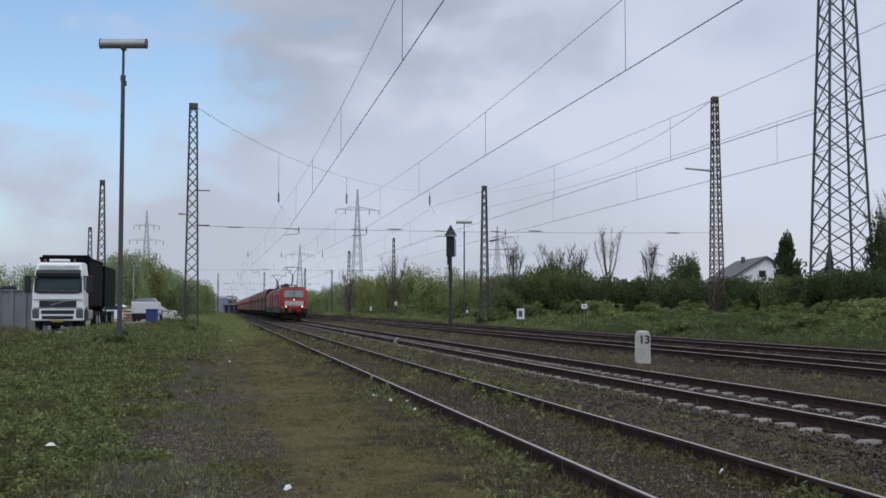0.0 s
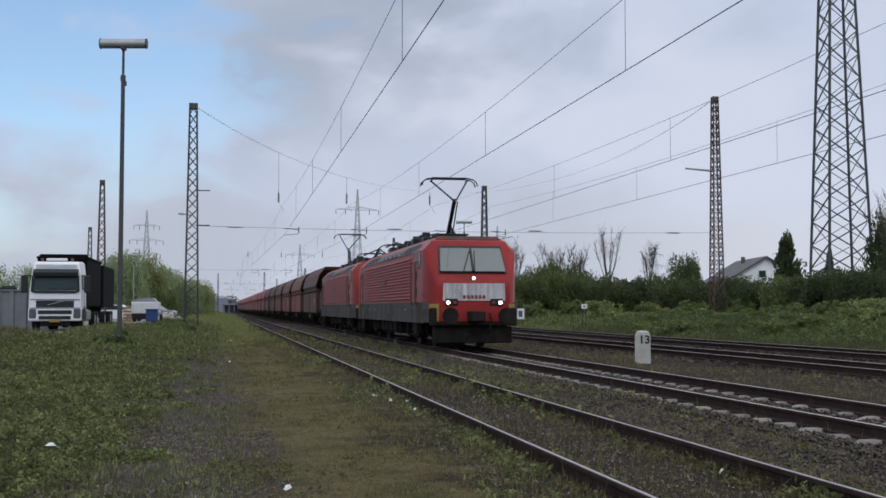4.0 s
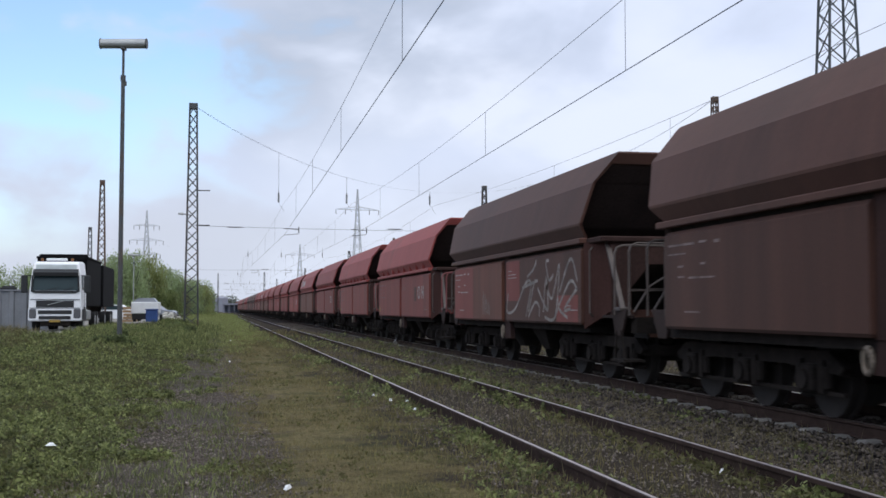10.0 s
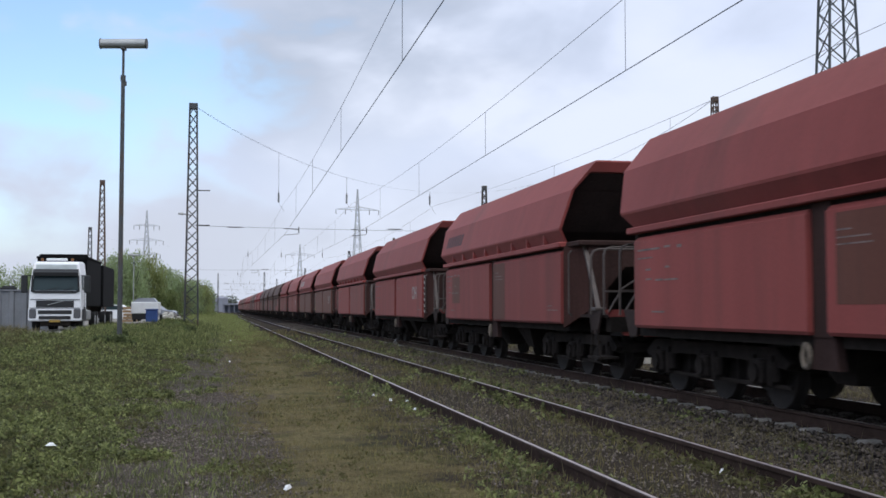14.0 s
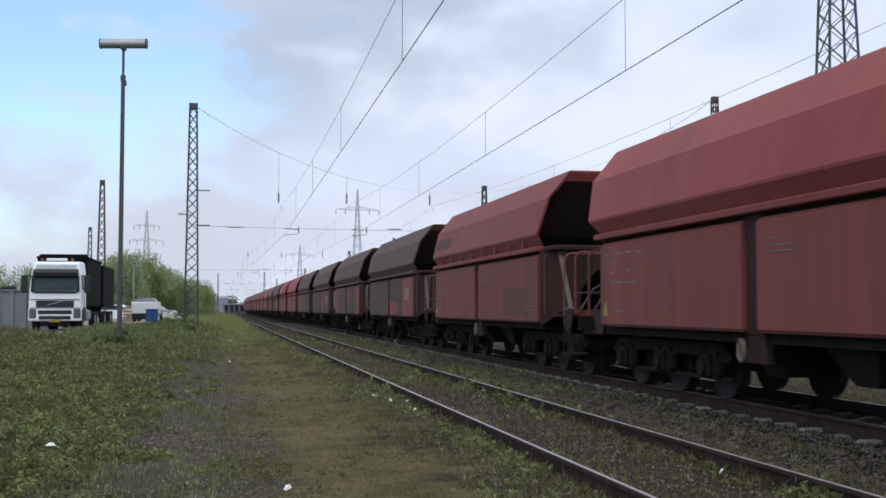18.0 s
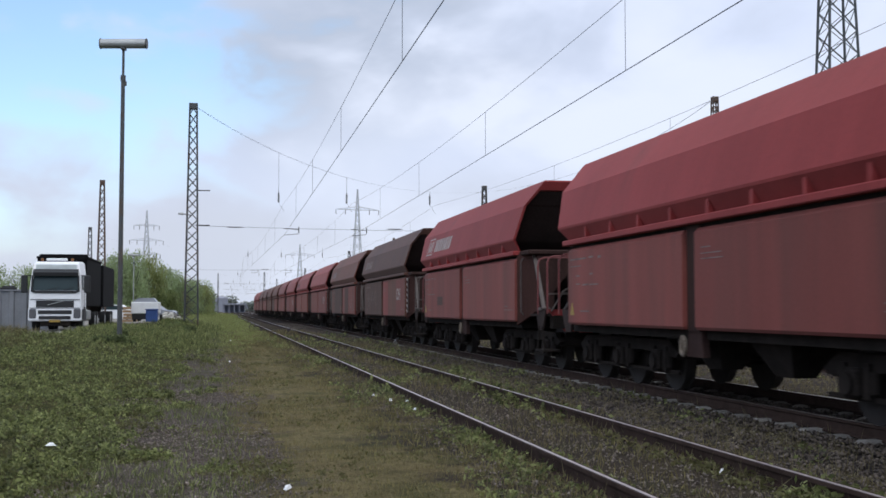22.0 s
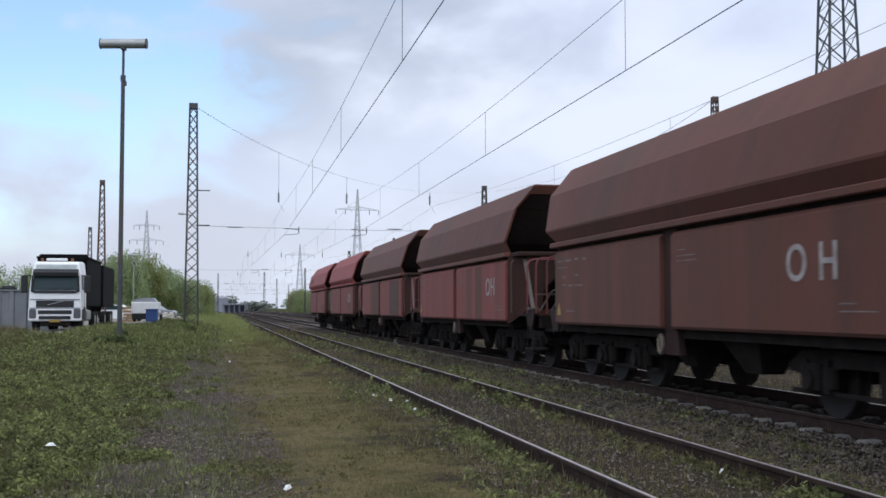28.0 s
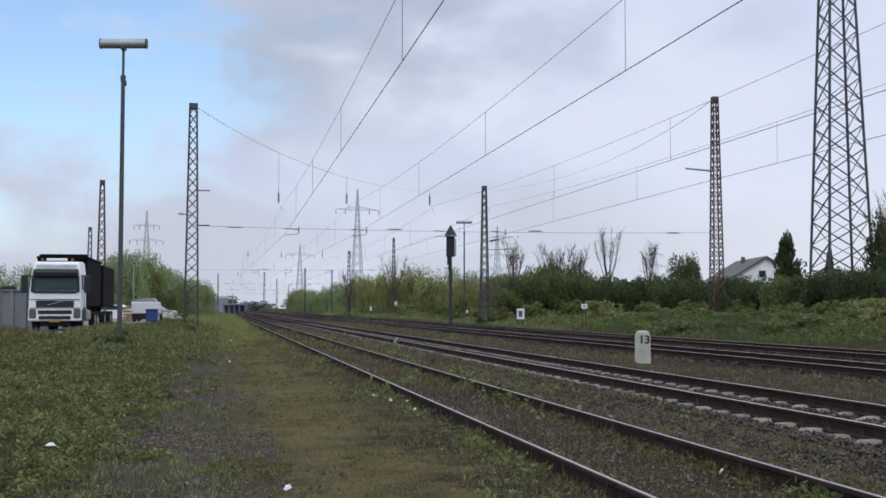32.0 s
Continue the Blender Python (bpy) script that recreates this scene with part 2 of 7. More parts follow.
def ground_material():
    m = bpy.data.materials.new("trackside_ground")
    m.use_nodes = True
    nt = m.node_tree
    p = nt.nodes["Principled BSDF"]
    tc = nt.nodes.new("ShaderNodeTexCoord")
    sp = nt.nodes.new("ShaderNodeSeparateXYZ")
    nt.links.new(tc.outputs["Object"], sp.inputs[0])

    def tex(scale, detail=5.0, rough=0.6):
        n = nt.nodes.new("ShaderNodeTexNoise")
        n.inputs["Scale"].default_value, n.inputs["Detail"].default_value, n.inputs["Roughness"].default_value = scale, detail, rough
        nt.links.new(tc.outputs["Object"], n.inputs["Vector"])
        return n.outputs[0]

    def mathn(op, a, b):
        n = nt.nodes.new("ShaderNodeMath")
        n.operation = op
        for i, v in enumerate((a, b)):
            if isinstance(v, (int, float)):
                n.inputs[i].default_value = v
            else:
                nt.links.new(v, n.inputs[i])
        return n.outputs[0]

    def ramp(source, stops):
        n = nt.nodes.new("ShaderNodeValToRGB")
        el = n.color_ramp.elements
        while len(el) < len(stops):
            el.new(0.5)
        for e, (q, c) in zip(el, stops):
            e.position, e.color = q, (*c, 1) if isinstance(c, tuple) else (c, c, c, 1)
        nt.links.new(source, n.inputs[0])
        return n.outputs[0]

    def mixc(fac, a, b, blend="MIX"):
        n = nt.nodes.new("ShaderNodeMixRGB")
        n.blend_type = blend
        for i, v in enumerate((fac, a, b)):
            if isinstance(v, (int, float)):
                n.inputs[i].default_value = v
            elif isinstance(v, tuple):
                n.inputs[i].default_value = (*v, 1)
            else:
                nt.links.new(v, n.inputs[i])
        return n.outputs[0]

    wobble = mathn("ADD", mathn("MULTIPLY", mathn("SUBTRACT", tex(0.45), 0.5), 4.0), mathn("MULTIPLY", mathn("SUBTRACT", tex(3.0), 0.5), 2.6))
    xw = mathn("ADD", sp.outputs["X"], wobble)
    t = mathn("DIVIDE", mathn("ADD", xw, 10.0), 40.0)       # x = -10 .. 30 becomes 0 .. 1

    def at(x):
        return (x + 10.0) / 40.0
    GRASS, GRAVEL, MOSS, DIRT, BALLAST, RUSTB, SIDE = ((0.066, 0.070, 0.032), (0.125, 0.105, 0.095), (0.192, 0.160, 0.084), (0.066, 0.055, 0.044),
                                                       (0.050, 0.043, 0.041), (0.040, 0.032, 0.029), (0.078, 0.065, 0.055))
    zone = ramp(t, [(0.0, GRASS), (at(-1.5), GRASS), (at(-0.8), GRAVEL), (at(0.15), GRAVEL), (at(0.7), MOSS), (at(1.8), MOSS), (at(2.3), DIRT), (at(4.4), DIRT),
                    (at(5.0), BALLAST), (at(9.4), BALLAST), (at(10.0), SIDE), (at(12.2), SIDE), (at(12.8), RUSTB), (at(19.4), RUSTB), (at(21.2), SIDE), (at(23.0), GRASS), (1.0, GRASS)])
    patches = tex(1.6, 6.0)
    overgrown = ramp(t, [(0.0, 1.0), (at(2.0), 1.0), (at(2.6), 0.35), (at(4.4), 0.35), (at(5.0), 0.0), (at(20.5), 0.0), (at(21.5), 1.0)])
    zone = mixc(mathn("MULTIPLY", ramp(patches, [(0.48, 0.0), (0.66, 0.8)]), overgrown), zone, (0.080, 0.084, 0.040))
    zone = mixc(ramp(tex(0.55, 4.0), [(0.50, 0.0), (0.68, 0.5)]), zone, mixc(0.5, zone, (0.150, 0.105, 0.060)))
    stones = nt.nodes.new("ShaderNodeTexVoronoi")
    stones.inputs["Scale"].default_value = 22.0
    nt.links.new(tc.outputs["Object"], stones.inputs["Vector"])
    zone = mixc(0.55, zone, ramp(stones.outputs["Color"], [(0.1, 0.45), (0.9, 1.0)]), "MULTIPLY")
    zone = mixc(0.8, zone, ramp(tex(55.0), [(0.3, 0.55), (0.7, 1.0)]), "MULTIPLY")
    # the pale hard standing of the yard
    yard = mathn("MULTIPLY", ramp(mathn("ADD", mathn("MULTIPLY", mathn("ADD", mathn("ADD", sp.outputs["X"], mathn("MULTIPLY", wobble, 0.3)), mathn("MULTIPLY", mathn("MINIMUM", sp.outputs["Y"], 57.0), 0.115)), 0.1), 0.5), [(0.48, 1.0), (0.52, 0.0)]),
                 ramp(mathn("DIVIDE", sp.outputs["Y"], 200.0), [(0.218, 0.0), (0.228, 1.0)]))
    zone = mixc(yard, zone, mixc(tex(0.8), (0.24, 0.225, 0.205), (0.31, 0.295, 0.27)))
    nt.links.new(zone, p.inputs["Base Color"])
    p.inputs["Roughness"].default_value, p.inputs["Specular IOR Level"].default_value = 0.95, 0.02
    b = nt.nodes.new("ShaderNodeBump")
    b.inputs["Strength"].default_value, b.inputs["Distance"].default_value = 1.0, 0.05
    nt.links.new(mathn("ADD", stones.outputs["Distance"], tex(30.0)), b.inputs["Height"])
    nt.links.new(b.outputs[0], p.inputs["Normal"])
    return m


GROUND = ground_material()
g = Geo()
nx = len(GX)
g.v = [(x, y, ground_z(x, y)) for y in GY for x in GX]
g.f = [(j * nx + i, j * nx + i + 1, (j + 1) * nx + i + 1, (j + 1) * nx + i) for j in range(len(GY) - 1) for i in range(nx - 1)]
ground = new("ground", g.raw("ground", GROUND))
ground.data.shade_smooth()
tagged(ground, "flat trackside ground of weeds, gravel and moss", "ground", kind="structure")


# ---- railway tracks ----
def rail_geo(web):
    """Rail section, lengthways from y = 0 to 1; the head's running surface or the rest."""
    if web:
        o = [(-0.07, -0.17), (0.07, -0.17), (0.07, -0.155), (0.012, -0.135), (0.012, -0.045), (0.036, -0.035), (0.036, -0.004),
             (-0.036, -0.004), (-0.036, -0.035), (-0.012, -0.045), (-0.012, -0.135), (-0.07, -0.155)]
    else:
        o = [(-0.036, -0.006), (0.036, -0.006), (0.036, -0.003), (0.028, 0.0), (-0.028, 0.0), (-0.036, -0.003)]
    return o


TRACKS = {}


def track(x, name, label, y0, y1, sleeper_mat, spacing, sleepers):
    t = thing("railway_track", label, "railway track", "tracks", "structure", pose(x, 0, RAIL))
    for side in (-0.7535, 0.7535):
        wide = 0.42 if name == "siding" else 0.65
        r = part("rail", Geo().prism([(px + side, pz) for px, pz in rail_geo(True)], 1, y0, y1), RAIL_WEB, t)
        part("running_surface", Geo().prism([(px * wide + side, pz) for px, pz in rail_geo(False)], 1, y0, y1), RAIL_TOP, r, "polished rail head")
    TRACKS[name] = t
    return t


track(SIDING, "siding", "siding track half sunk in dirt and weeds", -40, 420, CONCRETE, 0.62, 0)
track(MAIN, "main", "main track on pale concrete sleepers", -60, 900, CONCRETE, 0.6, 130)
track(THIRD, "third", "through track with rust-brown ballast", -60, 900, CONCRETE, 0.6, 0)
track(FOURTH, "fourth", "rear through track with rust-brown ballast", -60, 900, CONCRETE, 0.6, 0)


# ---- train ----
def paint(name, color, worn, amount=0.5):
    return material(name, color, 0.62, 0.0, 0.20, 0.9, 22.0, bump=0.0015, bump_scale=9.0, second=worn, second_scale=0.8,
                    second_at=(amount, amount + 0.22), random_tint=0.22, streak=True, spec=0.07, dust=0.07)


PAINTS = {
    "brown": paint("brown_wagon_paint", (0.166, 0.066, 0.048), (0.118, 0.057, 0.042), 0.42),
    "dark": paint("sooty_wagon_paint", (0.106, 0.052, 0.040), (0.080, 0.042, 0.033), 0.42),
    "red": paint("traffic_red_wagon_paint", (0.291, 0.071, 0.064), (0.208, 0.063, 0.055), 0.50),
    "bright": paint("bright_red_wagon_paint", (0.303, 0.051, 0.050), (0.227, 0.051, 0.048), 0.56),
    "rust": paint("faded_red_wagon_paint", (0.250, 0.073, 0.062), (0.171, 0.065, 0.055), 0.47),
    "clay": paint("brown_dusted_wagon_paint", (0.178, 0.069, 0.050), (0.119, 0.057, 0.043), 0.46),
    "orange": paint("orange_red_wagon_paint", (0.235, 0.071, 0.054), (0.174, 0.063, 0.050), 0.52),
}
SOOT = material("grimy_underframe", (0.034, 0.028, 0.025), 0.95, 0.0, 0.5, 3.0, 30.0, spec=0.08)
# Grime colour for wagon ends, darkened to include the shade under the rim.
GRIME_SHADE = material("grimy_shaded_end", (0.050, 0.034, 0.030), 0.85, 0.0, 0.5, 1.2, 22.0, streak=True, spec=0.15)
DARK_POST = material("dark_red_post", (0.060, 0.034, 0.030), 0.8, 0.0, 0.5, 2.5, 25.0, streak=True, spec=0.1)
DARK_RED = material("dark_red_panel", (0.092, 0.043, 0.036), 0.85, 0.0, 0.5, 1.6, 22.0, streak=True, spec=0.1)
GRIME_LIGHT = material("worn_grey_steel", (0.100, 0.080, 0.072), 0.6, 0.2, 0.3)
HAND_RED = material("red_handrail_paint", (0.20, 0.05, 0.05), 0.6, 0.0, 0.3)
WHEEL = material("wheel_steel", (0.038, 0.031, 0.028), 0.8, 0.1, 0.4, 4.0, 30.0)
TREAD = material("polished_tread", (0.45, 0.44, 0.43), 0.3, 1.0, 0.2)
COAL = material("coal", (0.012, 0.012, 0.013), 0.7, 0.0, 0.4, 6.0, 20.0, bump=0.05)
LETTER = material("worn_white_lettering", (0.50, 0.46, 0.435), 0.8, 0.0, 0.55, 5.0, 25.0)
GREY_LETTER = material("faded_pale_lettering", (0.27, 0.205, 0.19), 0.8, 0.0, 0.6, 5.0, 25.0)
DARK_LETTER = material("sooty_lettering", (0.06, 0.03, 0.03), 0.7, 0.0, 0.4, 5.0, 25.0)
SCRAWL = material("pale_spray_paint", (0.29, 0.235, 0.185), 0.8, 0.0, 0.6, 5.0, 25.0)
SPRAY_WHITE = material("thin_white_spray", (0.38, 0.34, 0.31), 0.8, 0.0, 0.65, 7.0, 25.0)
YELLOW = material("yellow_paint", (0.36, 0.235, 0.05), 0.6, 0.0, 0.3)

PITCH = 15.0
AXLES = (-1.65, 0.0, 1.65)
CACHE = {}


def shared(key, make, mat, smooth=False):
    """The mesh of a part, made once and used by all alike parts."""
    k = (key, mat.name)
    if k not in CACHE:
        CACHE[k] = make().mesh(key, mat, smooth)
    return CACHE[k]


def wheelset_geo(r, tread):
    g = Geo()
    for s in (-1, 1):
        x = s * 0.7535
        if tread:
            g.tube((x - 0.062, 0, 0), (x + 0.062, 0, 0), r + 0.002, n=28, caps=False)
        else:
            g.tube((x - 0.06, 0, 0), (x + 0.06, 0, 0), r, n=28)
            g.tube((x - s * 0.06, 0, 0), (x - s * 0.09, 0, 0), r + 0.028, n=28)
            g.tube((x, 0, 0), (x + s * 0.11, 0, 0), 0.14, n=14)
            g.tube((x, 0, 0), (x + s * 0.07, 0, 0), r * 0.62, r * 0.34, n=20)
    if not tread:
        g.tube((-0.9, 0, 0), (0.9, 0, 0), 0.08, n=12)
    return g


def bogie_frame_geo():
    g = Geo()
    for s in (-1, 1):
        x = s * 1.0
        g.prism([(-2.35, 0.60), (-2.0, 0.78), (2.0, 0.78), (2.35, 0.60), (2.25, 0.52), (1.0, 0.60), (-1.0, 0.60), (-2.25, 0.52)], 0, x - 0.05, x + 0.05)
        for a in AXLES:
            g.box(x - 0.09, x + 0.09, a - 0.30, a - 0.18, 0.30, 0.68)
            g.box(x - 0.09, x + 0.09, a + 0.18, a + 0.30, 0.30, 0.68)
            for k in (-0.32, 0.32):
                g.tube((x + s * 0.02, a + k, 0.36), (x + s * 0.02, a + k, 0.60), 0.065, n=8)
        g.beam((x, -2.3, 0.30), (x, 2.3, 0.30), 0.05, 0.05)
    g.box(-1.0, 1.0, -0.35, 0.35, 0.55, 0.80)
    for y in (-2.2, 2.2):
        g.box(-1.0, 1.0, y - 0.06, y + 0.06, 0.5, 0.66)
    return g


def bogie(parent, y):
    b = part("bogie", shared("bogie", bogie_frame_geo, SOOT), SOOT, parent)
    b.location = (0, y, 0)
    sets = []
    for a in AXLES:
        w = part("wheelset", shared("wheelset", lambda: wheelset_geo(0.46, False), WHEEL), WHEEL, b)
        w.location = (0, a, 0.46)
        sets.append(w)
        for s in (-1, 1):
            box = part("axle_box", shared("axle_box", lambda: Geo().box(-0.13, 0.13, -0.16, 0.16, -0.15, 0.17, 0.03).tube((-0.17, 0, 0), (0.17, 0, 0), 0.12, n=12), SOOT), SOOT, b)
            box.location = (s * 1.03, a, 0.46)
    return sets


SECTION = [(2.48, -4.95, 6.35, 1.40, 1.15), (2.72, -5.04, 6.80, 1.545, 0.85), (2.76, -5.06, 6.86, 1.55, 0.82), (3.47, -5.16, 7.36, 1.335, 0.26), (3.50, -5.18, 7.38, 1.31, 0.24), (3.78, -5.28, 7.34, 1.09, 0.06)]


def hopper_geo(tail):
    """Upper hopper: sides, chamfered shoulders and a front end wall set back below the rim; tail: how much shorter the rear is."""
    def ring(z, yf, yr, w, d):
        yr -= tail * max(0.0, min(1.0, (z - 2.4) * 2.0))
        return [(-w, yf, z), (-w + 0.05, yf, z), (-w + 0.09, yf + d, z), (w - 0.09, yf + d, z), (w - 0.05, yf, z), (w, yf, z), (w, yr, z), (-w, yr, z)]
    rings = [ring(*k) for k in SECTION] + [ring(3.80, -5.29, 7.34, 1.075, 0.0), ring(3.98, -5.36, 7.32, 0.935, 0.0), ring(4.01, -5.34, 7.28, 0.91, 0.0), ring(4.01, -5.22, 7.18, 0.85, 0.0), ring(3.62, -5.0, 7.0, 0.82, 0.0)]
    return Geo().loft(rings, caps=False)


# Dark sheet over the hopper's recessed front, carrying its shade as colour.
def front_wall_geo():
    g = Geo()
    rows = [[(-w + 0.10, yf + d - 0.012, z), (w - 0.10, yf + d - 0.012, z)] for z, yf, yr, w, d in SECTION]
    for (a, b), (c, e) in zip(rows[:-1], rows[1:]):
        g.add([a, b, e, c], [(0, 1, 2, 3)])
    return g


def load_geo(tail):
    g = Geo()
    n, k = 24, 7
    g.v = [((i / (k - 1) - 0.5) * 1.9, -5.1 + j / (n - 1) * (12.2 - tail), 3.62 + 0.09 * noise.noise((i * 0.9, j * 0.7, 3.0)) + 0.16 * math.sin(math.pi * i / (k - 1))) for j in range(n) for i in range(k)]
    g.f = [(j * k + i, j * k + i + 1, (j + 1) * k + i + 1, (j + 1) * k + i) for j in range(n - 1) for i in range(k - 1)]
    return g


def end_wall_geo(y_top, y_low, w_top, w_low, z_top=3.40, z_low=2.46):
    """A thin plate set into the hopper's end."""
    d = 0.02 if y_top > 0 else -0.02
    return Geo().loft([[(-w_low, y_low, z_low), (w_low, y_low, z_low), (w_top, y_top, z_top), (-w_top, y_top, z_top)],
                       [(-w_low, y_low + d, z_low), (w_low, y_low + d, z_low), (w_top, y_top + d, z_top), (-w_top, y_top + d, z_top)]])


def flap_geo(y0, y1):
    g = Geo()
    g.loft([[(-0.02, y0 + 0.02, 0.97), (0.03, y0 + 0.02, 0.97), (0.03, y1 - 0.02, 0.97), (-0.02, y1 - 0.02, 0.97)],
            [(-0.05, y0, 1.01), (0.03, y0, 1.01), (0.03, y1, 1.01), (-0.05, y1, 1.01)],
            [(-0.05, y0, 2.28), (0.03, y0, 2.28), (0.03, y1, 2.28), (-0.05, y1, 2.28)],
            [(0.0, y0 + 0.02, 2.34), (0.03, y0 + 0.02, 2.34), (0.03, y1 - 0.02, 2.34), (0.0, y1 - 0.02, 2.34)]])
    return g


def core_geo():
    """Inner saddle and lower hopper walls behind the flaps."""
    g = Geo()
    g.loft([[(-1.30, -4.6, 0.95), (1.30, -4.6, 0.95), (1.30, 5.8, 0.95), (-1.30, 5.8, 0.95)],
            [(-1.42, -4.75, 2.48), (1.42, -4.75, 2.48), (1.42, 6.1, 2.48), (-1.42, 6.1, 2.48)]])
    return g


def chute_geo(s):
    y = 0.0
    return Geo().loft([[(s * 1.25, y - 0.62, 0.95), (s * 0.55, y - 0.62, 0.95), (s * 0.55, y + 0.62, 0.95), (s * 1.25, y + 0.62, 0.95)],
                       [(s * 1.00, y - 0.22, 0.42), (s * 0.70, y - 0.22, 0.42), (s * 0.70, y + 0.22, 0.42), (s * 1.00, y + 0.22, 0.42)]])


def rail_hoop(y, z0, z1, r=0.02):
    """An upside-down U of handrail across the wagon's end."""
    return Geo().path([(-1.38, y, z0), (-1.38, y, z1 - 0.14), (-1.34, y, z1 - 0.04), (-1.24, y, z1), (1.24, y, z1), (1.34, y, z1 - 0.04), (1.38, y, z1 - 0.14), (1.38, y, z0)], r)


def on_side(y0, y1, z0, z1, lift=0.004):
    """A thin plate on the hopper's leaning near side."""
    x0, x1 = -(1.55 - (z0 - 2.76) * 0.3028) - lift, -(1.55 - (z1 - 2.76) * 0.3028) - lift
    return Geo().loft([[(x0 + 0.003, y0, z0), (x0, y0, z0), (x0, y1, z0), (x0 + 0.003, y1, z0)], [(x1 + 0.003, y0, z1), (x1, y0, z1), (x1, y1, z1), (x1 + 0.003, y1, z1)]])


def on_flap(y0, y1, z0, z1, lift=0.003):
    return Geo().box(-1.51 - lift, -1.509, y0, y1, z0, z1)


def ribbon(points, width):
    """A flat painted stroke on the near flap."""
    g = Geo()
    x, last = -1.514, len(points) - 1
    v = []
    for i, (y, z) in enumerate(points):
        (ya, za), (yb, zb) = points[max(0, i - 1)], points[min(last, i + 1)]
        d = math.hypot(yb - ya, zb - za) or 1.0
        ny, nz = -(zb - za) / d * width / 2, (yb - ya) / d * width / 2
        v += [(x, y + ny, z + nz), (x, y - ny, z - nz)]
    g.add(v, [(2 * i, 2 * i + 2, 2 * i + 3, 2 * i + 1) for i in range(last)])
    return g


def scrawl(w, y0, y1, mat, seed, width=0.035):
    """Loose spray-painted loops between y0 and y1."""
    r = random.Random(seed)
    n = max(3, int((y1 - y0) / 0.26))
    for k in range(n):
        cy, cz = y0 + (k + 0.5) * (y1 - y0) / n, r.uniform(1.45, 1.85)
        a0, sz, tilt = r.uniform(0, 6.28), r.uniform(0.12, 0.34), r.uniform(-1.4, 1.4)
        pts = [(cy + sz * 0.8 * math.cos(a0 + q * 0.42 * (1 + 0.25 * tilt)) + tilt * 0.10 * q / 6, cz + sz * math.sin(a0 * 0.7 + q * 0.55)) for q in range(13)]
        part("spray_stroke", ribbon(pts, width), mat, w, "pale sprayed loops")


def strokes(w, y0, z0, mat, width):
    """Thin sprayed letters MOE and a mark, from y0 towards the front of the flap."""
    ring = [(0.22 * math.sin(q * 0.55), 0.44 + 0.33 * math.cos(q * 0.55)) for q in range(13)]
    marks = [[(0.0, 0.10), (0.10, 0.82), (0.20, 0.35), (0.26, 0.85), (0.34, 0.12)], [(0.66 + a, b) for a, b in ring],
             [(1.34, 0.98), (1.08, 0.98), (1.10, 0.50), (1.30, 0.58), (1.10, 0.48), (1.04, -0.05), (1.40, 0.06)], [(1.52, 0.95), (1.54, 0.25)],
             [(1.56 + 0.05 * math.sin(q), 0.08 + 0.05 * math.cos(q)) for q in range(8)]]
    for line in marks:
        part("spray_stroke", ribbon([(y0 - a * 0.86, z0 + b * 0.78) for a, b in line], width), mat, w, "thin sprayed letter stroke")


def rounded(points, steps=6):
    """A rounded line through the points."""
    q = [points[0], *points, points[-1]]
    out = []
    for a, b, c, d in zip(q, q[1:], q[2:], q[3:]):
        for i in range(steps):
            u = i / steps
            out.append(tuple(0.5 * (2 * b[j] + (c[j] - a[j]) * u + (2 * a[j] - 5 * b[j] + 4 * c[j] - d[j]) * u * u + (3 * b[j] - a[j] - 3 * c[j] + d[j]) * u ** 3) for j in (0, 1)))
    return out + [points[-1]]


def loops(w, mat, width):
    """Broad white spray loops over the front flap and a small tag on the rear one; heights over 1.08."""
    lines = [[(0.2, 0.5), (0.3, 0.1), (-0.4, 0.16), (-1.3, 0.7), (-1.7, 0.64), (-1.3, 0.0)], [(-1.0, 0.6), (-2.2, 0.73)], [(-1.4, 0.82), (-1.9, 0.97), (-2.1, 1.14)],
             [(-2.0, 0.76), (-1.5, 0.1)], [(-1.5, 0.0), (-2.0, 0.29), (-2.3, 0.2), (-2.3, 0.0)], [(-2.2, 0.58), (-2.9, 0.13), (-2.8, 0.77), (-2.6, 0.1)]]
    lines += [[(-3.0, 1.1), (-2.8, 1.05), (-3.0, 0.72), (-3.3, 0.81)], [(-2.8, 0.67), (-3.2, 0.36), (-3.7, 1.0), (-3.4, 0.02), (-2.7, 0.0)],
              [(-3.7, 0.47), (-4.4, 1.07), (-4.8, 0.65)], [(-4.8, 0.5), (-4.4, 0.67), (-3.8, 0.32), (-3.4, 0.0)], [(-4.8, 0.54), (-4.0, 0.15), (-4.4, 0.17)], [(-3.6, 0.36), (-3.7, 0.15), (-4.2, 0.0)]]
    for line in lines:
        part("spray_stroke", ribbon(rounded([(y, 1.09 + z) for y, z in line]), width), mat, w, "broad white spray loop")
    tag = [(2.72 - 0.085 * k, 1.10 + (0.62 - 0.04 * k) * (k % 2)) for k in range(10)]
    part("spray_stroke", ribbon(rounded(tag, 3), 0.03), mat, w, "small white spray tag")


